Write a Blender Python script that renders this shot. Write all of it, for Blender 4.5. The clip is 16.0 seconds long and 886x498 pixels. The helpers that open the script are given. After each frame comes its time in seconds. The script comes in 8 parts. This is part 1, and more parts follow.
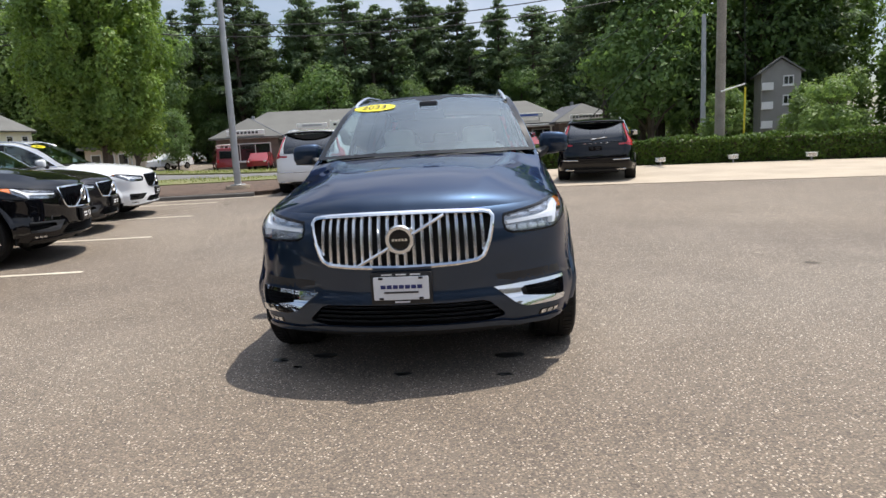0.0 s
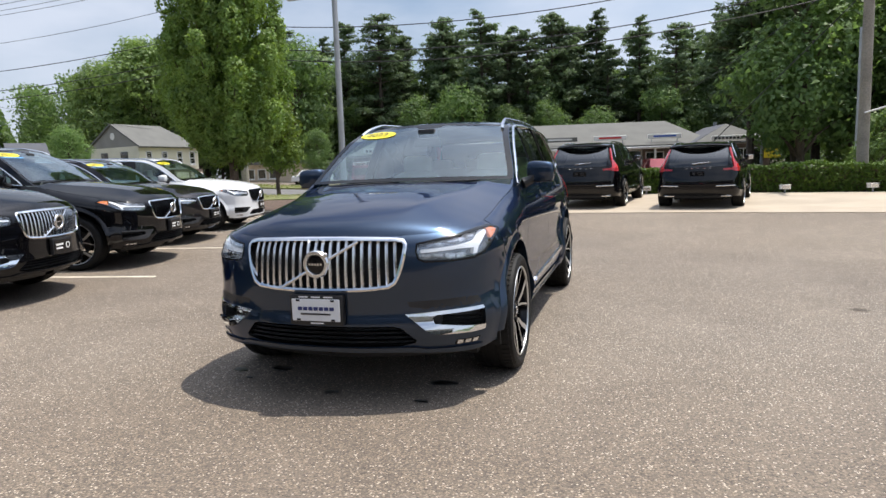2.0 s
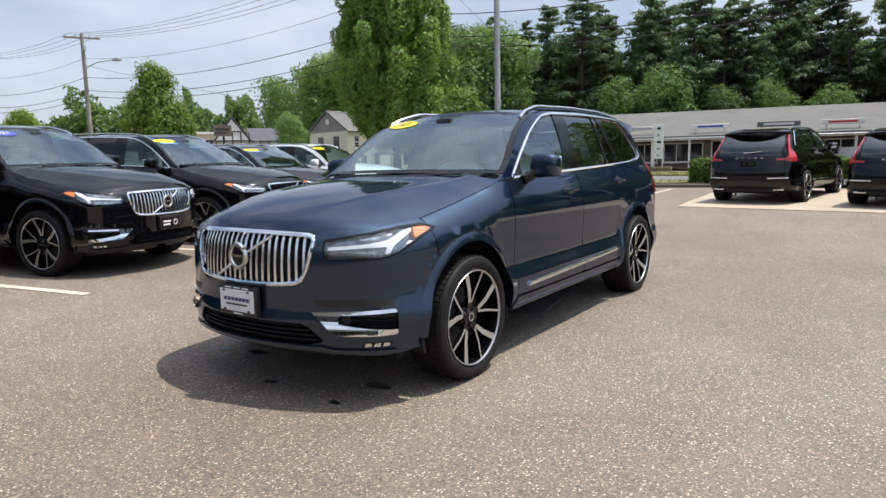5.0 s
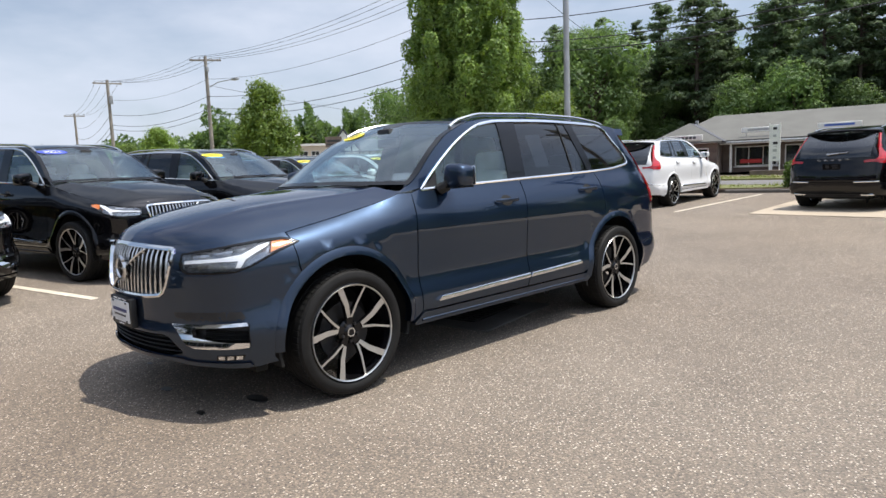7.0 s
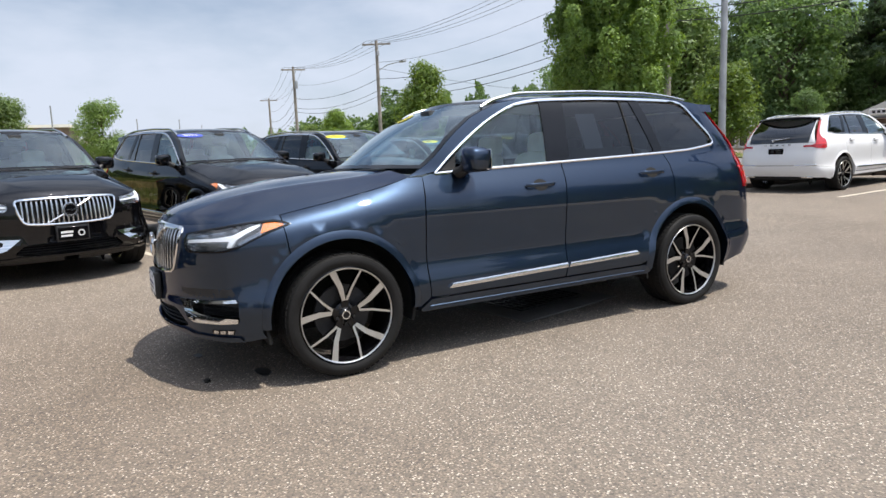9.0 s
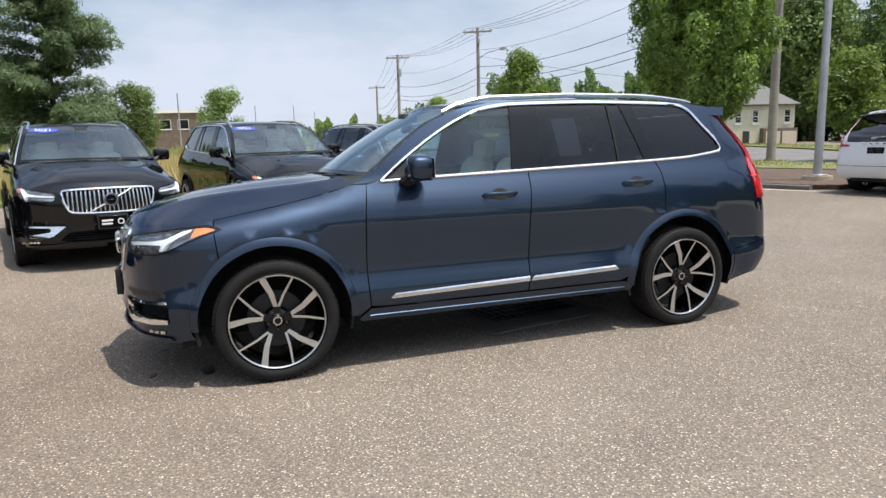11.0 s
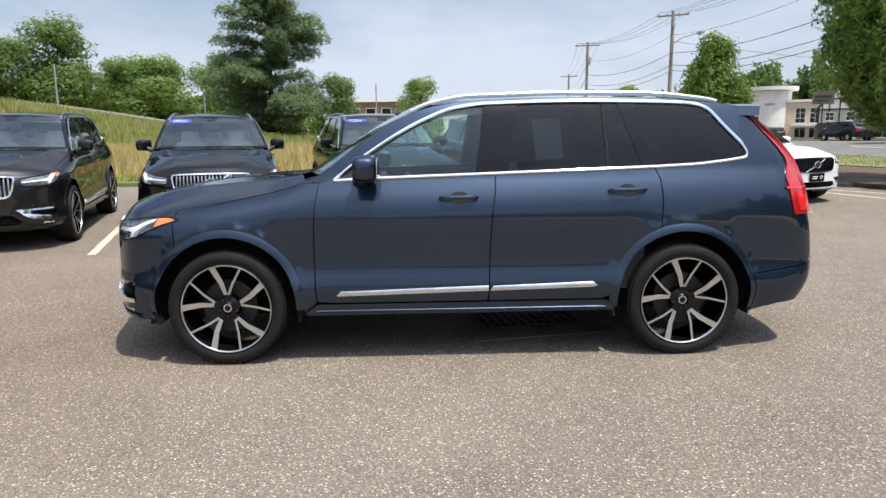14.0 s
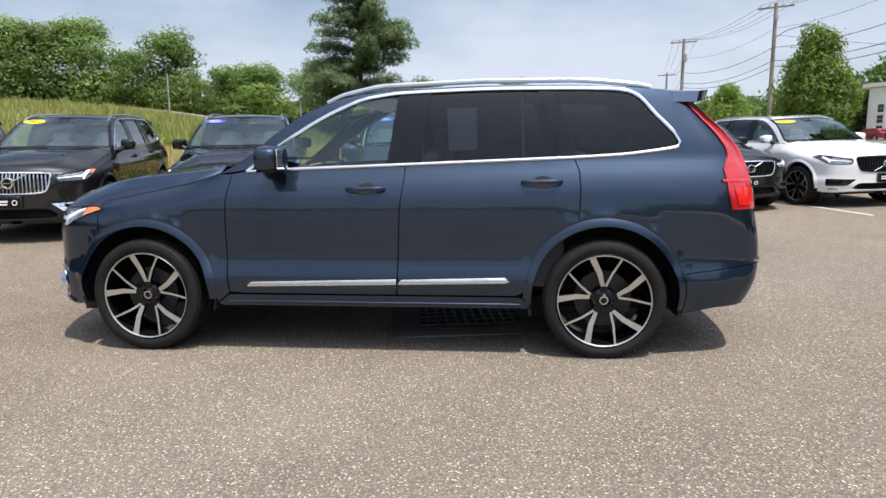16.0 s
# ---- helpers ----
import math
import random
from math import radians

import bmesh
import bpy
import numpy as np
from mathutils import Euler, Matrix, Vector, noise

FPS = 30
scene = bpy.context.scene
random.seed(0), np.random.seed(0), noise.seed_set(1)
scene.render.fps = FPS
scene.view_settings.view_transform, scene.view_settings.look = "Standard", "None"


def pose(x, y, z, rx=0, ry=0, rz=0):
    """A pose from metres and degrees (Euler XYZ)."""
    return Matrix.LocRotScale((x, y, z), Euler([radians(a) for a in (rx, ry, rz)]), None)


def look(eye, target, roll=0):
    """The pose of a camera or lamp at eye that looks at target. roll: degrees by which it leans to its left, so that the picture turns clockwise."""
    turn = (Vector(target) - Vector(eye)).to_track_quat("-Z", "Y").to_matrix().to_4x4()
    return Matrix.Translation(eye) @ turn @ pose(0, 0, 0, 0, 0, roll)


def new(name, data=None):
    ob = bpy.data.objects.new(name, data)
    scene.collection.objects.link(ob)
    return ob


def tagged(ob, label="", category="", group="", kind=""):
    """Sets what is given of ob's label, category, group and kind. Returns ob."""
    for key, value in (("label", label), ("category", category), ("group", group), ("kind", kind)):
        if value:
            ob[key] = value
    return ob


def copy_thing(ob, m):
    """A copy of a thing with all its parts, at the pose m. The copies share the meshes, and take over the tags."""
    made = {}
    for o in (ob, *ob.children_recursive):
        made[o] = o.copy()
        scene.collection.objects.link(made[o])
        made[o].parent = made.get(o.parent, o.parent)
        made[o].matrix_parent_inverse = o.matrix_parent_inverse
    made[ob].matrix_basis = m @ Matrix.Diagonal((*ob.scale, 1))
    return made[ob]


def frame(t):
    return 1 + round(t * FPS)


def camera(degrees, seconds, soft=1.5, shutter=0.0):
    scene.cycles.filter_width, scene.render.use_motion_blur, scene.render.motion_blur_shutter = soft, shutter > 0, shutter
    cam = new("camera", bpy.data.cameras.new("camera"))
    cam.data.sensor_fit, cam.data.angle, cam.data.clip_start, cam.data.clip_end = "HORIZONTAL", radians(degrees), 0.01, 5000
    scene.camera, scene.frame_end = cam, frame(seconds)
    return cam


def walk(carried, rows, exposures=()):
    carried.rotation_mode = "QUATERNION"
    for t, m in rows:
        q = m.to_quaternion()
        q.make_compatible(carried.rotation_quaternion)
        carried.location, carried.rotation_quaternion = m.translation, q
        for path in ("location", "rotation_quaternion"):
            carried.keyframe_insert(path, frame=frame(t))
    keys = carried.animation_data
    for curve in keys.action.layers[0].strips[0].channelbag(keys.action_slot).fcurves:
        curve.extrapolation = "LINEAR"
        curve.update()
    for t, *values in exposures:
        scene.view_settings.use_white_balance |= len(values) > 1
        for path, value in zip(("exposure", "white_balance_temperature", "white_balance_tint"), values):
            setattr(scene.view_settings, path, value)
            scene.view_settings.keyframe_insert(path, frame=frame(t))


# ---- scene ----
cam = camera(69.2, 16.0)
PATH = [
    (0, (0.49, -4.207, 1.277), (0.329, -2.239, 0.961), -3.0),
    (0.5, (0.772, -4.167, 1.271), (0.474, -2.216, 0.946), -3.0),
    (1, (1.084, -4.181, 1.29), (0.664, -2.247, 0.999), -2.2),
    (1.5, (1.387, -4.105, 1.289), (0.915, -2.179, 1.029), -2.3),
    (2, (1.689, -4.073, 1.293), (1.109, -2.174, 1.052), -2.0),
    (2.5, (1.931, -4.016, 1.306), (1.204, -2.167, 1.072), -1.0),
    (3, (2.113, -3.839, 1.3), (1.297, -2.026, 1.079), -0.7),
    (3.5, (2.299, -3.678, 1.303), (1.415, -1.899, 1.07), -1.3),
    (4, (2.532, -3.523, 1.31), (1.547, -1.798, 1.074), -1.1),
    (4.2, (2.604, -3.474, 1.309), (1.575, -1.777, 1.062), -1.0),
    (6.3, (3.679, -2.508, 1.291), (2.376, -1.012, 1.035), -2.4),
    (6.5, (3.764, -2.412, 1.285), (2.423, -0.95, 1.032), -2.5),
    (7, (3.981, -2.194, 1.295), (2.561, -0.806, 1.056), -2.2),
    (7.5, (4.071, -1.982, 1.275), (2.575, -0.678, 1.032), -1.9),
    (8, (4.141, -1.761, 1.277), (2.534, -0.597, 1.028), -2.2),
    (8.5, (4.327, -1.531, 1.275), (2.646, -0.48, 1.011), -2.3),
    (10.8, (4.816, -0.42, 1.384), (2.967, 0.273, 1.066), -1.7),
    (11, (4.828, -0.306, 1.386), (2.965, 0.353, 1.073), -1.5),
    (11.5, (4.856, -0.015, 1.44), (2.959, 0.54, 1.138), -1.0),
    (12, (4.963, 0.303, 1.452), (3.038, 0.755, 1.151), -0.3),
    (12.5, (5.024, 0.535, 1.461), (3.08, 0.884, 1.147), -0.0),
    (13, (4.969, 0.78, 1.45), (3.014, 1.062, 1.136), 0.1),
    (13.5, (4.983, 0.979, 1.445), (3.019, 1.167, 1.122), -0.3),
    (14, (5.014, 1.234, 1.437), (3.044, 1.312, 1.101), -0.5),
    (14.5, (4.992, 1.43, 1.418), (3.022, 1.46, 1.074), -1.6),
    (15, (4.893, 1.738, 1.394), (2.929, 1.777, 1.018), -2.6),
    (15.5, (4.875, 2.085, 1.326), (2.911, 2.037, 0.952), -2.2),
    (16, (4.879, 2.434, 1.345), (2.918, 2.213, 1.021), -0.8),
]
EXPOSURES = [(0.0, 0.38), (2.5, 0.46), (5.0, 0.48), (16.0, 0.48)]
walk(cam, [(t, look(eye, target, roll)) for t, eye, target, roll in PATH], EXPOSURES)

# ---- world, sun, exposure ----
SUN_FROM = Vector((0.275, 0.24, 1.0)).normalized()
world = bpy.data.worlds.new("sky")
scene.world = world
world.use_nodes = True
wn, wl = world.node_tree.nodes, world.node_tree.links
wn.clear()
w_out, w_bg, w_sky = wn.new("ShaderNodeOutputWorld"), wn.new("ShaderNodeBackground"), wn.new("ShaderNodeTexSky")
w_sky.sky_type, w_sky.sun_disc = "NISHITA", False
w_sky.sun_elevation = math.asin(SUN_FROM.z)
w_sky.sun_rotation = math.atan2(SUN_FROM.x, SUN_FROM.y)
w_sky.air_density, w_sky.dust_density, w_sky.ozone_density = 1.0, 1.6, 1.0
# thin high cloud, denser towards the west
w_co, w_map, w_noise, w_ramp, w_mix = (wn.new(k) for k in ("ShaderNodeTexCoord", "ShaderNodeMapping", "ShaderNodeTexNoise", "ShaderNodeValToRGB", "ShaderNodeMix"))
w_map.inputs["Scale"].default_value, w_map.inputs["Rotation"].default_value = (0.8, 0.8, 2.2), (0, 0, radians(150))
w_noise.inputs["Scale"].default_value, w_noise.inputs["Detail"].default_value, w_noise.inputs["Roughness"].default_value = 1.9, 6.0, 0.55
w_ramp.color_ramp.elements[0].position, w_ramp.color_ramp.elements[1].position = 0.36, 0.64
w_mix.data_type = "RGBA"
w_mix.inputs["B"].default_value = (5.9, 6.45, 7.6, 1)
w_dim = wn.new("ShaderNodeMath")
w_dim.operation, w_dim.inputs[1].default_value = "MULTIPLY", 0.92
wl.new(w_co.outputs["Generated"], w_map.inputs["Vector"])
wl.new(w_map.outputs["Vector"], w_noise.inputs["Vector"])
wl.new(w_noise.outputs["Fac"], w_ramp.inputs["Fac"])
wl.new(w_ramp.outputs["Color"], w_dim.inputs[0])
wl.new(w_sky.outputs["Color"], w_mix.inputs["A"])
# the haze is thicker and brighter round the sun
w_dot, w_pow, w_glow, w_gain = (wn.new(k) for k in ("ShaderNodeVectorMath", "ShaderNodeMath", "ShaderNodeMath", "ShaderNodeVectorMath"))
w_dot.operation, w_pow.operation, w_glow.operation, w_gain.operation = "DOT_PRODUCT", "POWER", "MULTIPLY_ADD", "SCALE"
w_dot.inputs[1].default_value = SUN_FROM
w_pow.inputs[1].default_value, w_pow.use_clamp = 3.5, True
w_glow.inputs[1].default_value, w_glow.inputs[2].default_value = 1.5, 1.0
w_abs = wn.new("ShaderNodeMath")
w_abs.operation, w_abs.inputs[1].default_value = "MAXIMUM", 0.0
wl.new(w_co.outputs["Generated"], w_dot.inputs[0])
wl.new(w_dot.outputs["Value"], w_abs.inputs[0])
wl.new(w_abs.outputs[0], w_pow.inputs[0])
wl.new(w_pow.outputs[0], w_glow.inputs[0])
w_veil = wn.new("ShaderNodeMath")
w_veil.operation = "MAXIMUM"
wl.new(w_dim.outputs["Value"], w_veil.inputs[0])
wl.new(w_pow.outputs[0], w_veil.inputs[1])
wl.new(w_veil.outputs[0], w_mix.inputs["Factor"])
wl.new(w_glow.outputs[0], w_gain.inputs["Scale"])
wl.new(w_mix.outputs["Result"], w_gain.inputs[0])
wl.new(w_gain.outputs["Vector"], w_bg.inputs["Color"])
wl.new(w_bg.outputs["Background"], w_out.inputs["Surface"])
w_bg.inputs["Strength"].default_value = 0.09
sun = new("sun", bpy.data.lights.new("sun", "SUN"))
sun.data.energy, sun.data.angle, sun.data.color = 3.9, radians(0.6), (1.0, 0.935, 0.845)
sun.matrix_world = look(SUN_FROM * 50, (0, 0, 0))

# ---- materials ----
def material(name, colour, rough=0.5, metal=0.0, coat=0.0, vary=0.0, scale=8.0, fine=0.0, fine_scale=120.0, bump=0.0, second=None, spec=0.5, emit=0.0, island=0.0):
    """A procedural surface: two scales of colour variation, roughness variation and fine relief, in metres of object space."""
    m = bpy.data.materials.new(name)
    m.use_nodes = True
    n, l = m.node_tree.nodes, m.node_tree.links
    b = n["Principled BSDF"]
    b.inputs["Roughness"].default_value, b.inputs["Metallic"].default_value = rough, metal
    b.inputs["Coat Weight"].default_value, b.inputs["Coat Roughness"].default_value = coat, 0.02
    b.inputs["Specular IOR Level"].default_value = spec
    b.inputs["Base Color"].default_value = (*colour, 1)
    if emit:
        b.inputs["Emission Color"].default_value, b.inputs["Emission Strength"].default_value = (*colour, 1), emit
    if vary or fine or bump or island:
        co = n.new("ShaderNodeTexCoord")
        big, small = n.new("ShaderNodeTexNoise"), n.new("ShaderNodeTexNoise")
        big.inputs["Scale"].default_value, big.inputs["Detail"].default_value = scale, 4.0
        small.inputs["Scale"].default_value, small.inputs["Detail"].default_value = fine_scale, 3.0
        for k in (big, small):
            l.new(co.outputs["Object"], k.inputs["Vector"])
        mix = n.new("ShaderNodeMix")
        mix.data_type = "RGBA"
        dark = second or tuple(c * (1 - vary) for c in colour)
        light = colour if second else tuple(min(1, c * (1 + vary)) for c in colour)
        mix.inputs["A"].default_value, mix.inputs["B"].default_value = (*dark, 1), (*light, 1)
        ramp = n.new("ShaderNodeMapRange")
        ramp.inputs["From Min"].default_value, ramp.inputs["From Max"].default_value = 0.3, 0.7
        add = n.new("ShaderNodeMath")
        add.operation = "MULTIPLY_ADD"
        sub = n.new("ShaderNodeMath")
        sub.operation, sub.inputs[1].default_value = "SUBTRACT", 0.5
        l.new(small.outputs["Fac"], sub.inputs[0])
        l.new(sub.outputs[0], add.inputs[0])
        add.inputs[1].default_value = fine * 2
        l.new(big.outputs["Fac"], add.inputs[2])
        last = add.outputs[0]
        if island:
            geo, isl = n.new("ShaderNodeNewGeometry"), n.new("ShaderNodeMath")
            isl.operation, isl.inputs[1].default_value = "MULTIPLY_ADD", island
            l.new(geo.outputs["Random Per Island"], isl.inputs[0])
            off = n.new("ShaderNodeMath")
            off.operation, off.inputs[1].default_value = "SUBTRACT", island / 2
            l.new(last, off.inputs[0])
            l.new(off.outputs[0], isl.inputs[2])
            last = isl.outputs[0]
        l.new(last, ramp.inputs["Value"])
        l.new(ramp.outputs["Result"], mix.inputs["Factor"])
        l.new(mix.outputs["Result"], b.inputs["Base Color"])
        if bump:
            bp = n.new("ShaderNodeBump")
            bp.inputs["Strength"].default_value, bp.inputs["Distance"].default_value = bump, 0.01
            l.new(small.outputs["Fac"], bp.inputs["Height"])
            l.new(bp.outputs["Normal"], b.inputs["Normal"])
    return m


def car_paint(name, colour, flake, metal):
    m = bpy.data.materials.new(name)
    m.use_nodes = True
    n, l = m.node_tree.nodes, m.node_tree.links
    b = n["Principled BSDF"]
    co, vor, mix, dust = (n.new(k) for k in ("ShaderNodeTexCoord", "ShaderNodeTexVoronoi", "ShaderNodeMix", "ShaderNodeTexNoise"))
    vor.inputs["Scale"].default_value = 900
    dust.inputs["Scale"].default_value, dust.inputs["Detail"].default_value = 5, 6
    l.new(co.outputs["Object"], vor.inputs["Vector"])
    l.new(co.outputs["Object"], dust.inputs["Vector"])
    mix.data_type = "RGBA"
    mix.inputs["A"].default_value, mix.inputs["B"].default_value = (*colour, 1), (*flake, 1)
    soft = n.new("ShaderNodeMapRange")
    soft.inputs["To Min"].default_value, soft.inputs["To Max"].default_value = 0.38, 0.62
    l.new(vor.outputs["Color"], soft.inputs["Value"])
    l.new(soft.outputs["Result"], mix.inputs["Factor"])
    l.new(mix.outputs["Result"], b.inputs["Base Color"])
    rg = n.new("ShaderNodeMapRange")
    rg.inputs["To Min"].default_value, rg.inputs["To Max"].default_value = 0.39, 0.44
    l.new(dust.outputs["Fac"], rg.inputs["Value"])
    l.new(rg.outputs["Result"], b.inputs["Roughness"])
    b.inputs["Metallic"].default_value = metal
    b.inputs["Coat Weight"].default_value, b.inputs["Coat Roughness"].default_value, b.inputs["Coat IOR"].default_value = 1.0, 0.012, 1.48
    b.inputs["Specular IOR Level"].default_value = 0.0
    b.inputs["Specular Tint"].default_value = (*(min(1, 4 * c) for c in flake), 1)
    return m


def pane_glass(name, tint, gloss=0.02, face=0.08, sheen=(1, 1, 1)):
    """Thin sheet glass: what is behind shows through its tint, with the mirror of a glass face on top."""
    m = bpy.data.materials.new(name)
    m.use_nodes = True
    n, l = m.node_tree.nodes, m.node_tree.links
    n.clear()
    out, mixs, tr, gl, fr, pw, ad = (n.new(k) for k in ("ShaderNodeOutputMaterial", "ShaderNodeMixShader", "ShaderNodeBsdfTransparent", "ShaderNodeBsdfGlossy", "ShaderNodeLayerWeight", "ShaderNodeMath", "ShaderNodeMath"))
    tr.inputs["Color"].default_value = (*tint, 1)
    gl.inputs["Roughness"].default_value, gl.inputs["Color"].default_value = gloss, (*sheen, 1)
    fr.inputs["Blend"].default_value = 0.5
    pw.operation, pw.inputs[1].default_value = "POWER", 3.2
    ad.operation, ad.inputs[1].default_value, ad.inputs[2].default_value = "MULTIPLY_ADD", 0.85, face
    l.new(fr.outputs["Facing"], pw.inputs[0])
    l.new(pw.outputs[0], ad.inputs[0])
    l.new(ad.outputs[0], mixs.inputs["Fac"])
    l.new(tr.outputs["BSDF"], mixs.inputs[1])
    l.new(gl.outputs["BSDF"], mixs.inputs[2])
    l.new(mixs.outputs["Shader"], out.inputs["Surface"])
    return m


def asphalt_material():
    """Worn asphalt with pale chips, oil spots and broad stains."""
    m = bpy.data.materials.new("worn_asphalt")
    m.use_nodes = True
    n, l = m.node_tree.nodes, m.node_tree.links
    b = n["Principled BSDF"]
    co = n.new("ShaderNodeTexCoord")

    def noise_node(scale, detail=3.0, rough=0.55):
        k = n.new("ShaderNodeTexNoise")
        k.inputs["Scale"].default_value, k.inputs["Detail"].default_value, k.inputs["Roughness"].default_value = scale, detail, rough
        l.new(co.outputs["Object"], k.inputs["Vector"])
        return k

    def mixed(a, c, fac, blend="MIX"):
        k = n.new("ShaderNodeMix")
        k.data_type, k.blend_type = "RGBA", blend
        for key, v in (("A", a), ("B", c), ("Factor", fac)):
            if isinstance(v, bpy.types.NodeSocket):
                l.new(v, k.inputs[key])
            else:
                k.inputs[key].default_value = v
        return k.outputs["Result"]

    def ramp(sock, a, c):
        k = n.new("ShaderNodeMapRange")
        k.inputs["From Min"].default_value, k.inputs["From Max"].default_value = a, c
        l.new(sock, k.inputs["Value"])
        return k.outputs["Result"]

    chips = n.new("ShaderNodeTexVoronoi")
    chips.voronoi_dimensions = "2D"
    chips.inputs["Scale"].default_value, chips.inputs["Randomness"].default_value = 95, 1.0
    l.new(co.outputs["Object"], chips.inputs["Vector"])
    sep = n.new("ShaderNodeSeparateColor")
    l.new(chips.outputs["Color"], sep.inputs["Color"])
    chip_core = ramp(chips.outputs["Distance"], 0.62, 0.34)
    base = mixed((0.150, 0.131, 0.113, 1), (0.197, 0.173, 0.149, 1), ramp(noise_node(1.1, 5).outputs["Fac"], 0.35, 0.65))
    base = mixed(base, (0.105, 0.095, 0.084, 1), ramp(noise_node(60, 2).outputs["Fac"], 0.50, 0.66))
    tone = mixed((0.175, 0.153, 0.131, 1), (0.35, 0.298, 0.238, 1), sep.outputs["Red"])
    tone = mixed(tone, (0.58, 0.53, 0.46, 1), ramp(sep.outputs["Green"], 0.86, 0.92))
    pick = n.new("ShaderNodeMath")
    pick.operation = "MULTIPLY"
    l.new(chip_core, pick.inputs[0])
    l.new(ramp(sep.outputs["Blue"], 0.30, 0.55), pick.inputs[1])
    col = mixed(base, tone, pick.outputs[0])
    col = mixed(col, mixed(col, (1.07, 1.0, 0.91, 1), 1.0, "MULTIPLY"), ramp(noise_node(0.09, 3, 0.5).outputs["Fac"], 0.25, 0.60))
    stain = ramp(noise_node(0.23, 6, 0.6).outputs["Fac"], 0.42, 0.66)
    col = mixed(col, mixed(col, (0.80, 0.79, 0.80, 1), 1.0, "MULTIPLY"), stain)
    drip = n.new("ShaderNodeTexVoronoi")
    drip.inputs["Scale"].default_value = 0.55
    l.new(co.outputs["Object"], drip.inputs["Vector"])
    col = mixed(col, mixed(col, (0.45, 0.44, 0.43, 1), 1.0, "MULTIPLY"), ramp(drip.outputs["Distance"], 0.055, 0.03))
    l.new(col, b.inputs["Base Color"])
    b.inputs["Roughness"].default_value, b.inputs["Specular IOR Level"].default_value = 0.85, 0.3
    bp = n.new("ShaderNodeBump")
    bp.inputs["Strength"].default_value, bp.inputs["Distance"].default_value = 0.55, 0.006
    l.new(chip_core, bp.inputs["Height"])
    l.new(bp.outputs["Normal"], b.inputs["Normal"])
    return m


def leafy(name, colour, second, scale, through_colour, share=0.35, rough=0.5):
    """Leaves: two greens by clump and by leaf, a shade of its own for each plant, lit through from behind."""
    m = material(name, colour, rough, second=second, scale=scale, island=0.7, spec=0.35)
    n, l = m.node_tree.nodes, m.node_tree.links
    out, b = n["Material Output"], n["Principled BSDF"]
    mixs, tr = n.new("ShaderNodeMixShader"), n.new("ShaderNodeBsdfTranslucent")
    info, span = n.new("ShaderNodeObjectInfo"), n.new("ShaderNodeMapRange")
    span.inputs["To Min"].default_value, span.inputs["To Max"].default_value = 0.76, 1.24
    l.new(info.outputs["Random"], span.inputs["Value"])
    plain = b.inputs["Base Color"].links[0].from_socket
    own, own_tr = n.new("ShaderNodeVectorMath"), n.new("ShaderNodeVectorMath")
    own.operation = own_tr.operation = "SCALE"
    own_tr.inputs[0].default_value = through_colour
    for k in (own, own_tr):
        l.new(span.outputs["Result"], k.inputs["Scale"])
    l.new(plain, own.inputs[0])
    l.new(own.outputs["Vector"], b.inputs["Base Color"])
    l.new(own_tr.outputs["Vector"], tr.inputs["Color"])
    mixs.inputs["Fac"].default_value = share
    l.new(b.outputs["BSDF"], mixs.inputs[1])
    l.new(tr.outputs["BSDF"], mixs.inputs[2])
    l.new(mixs.outputs["Shader"], out.inputs["Surface"])
    return m


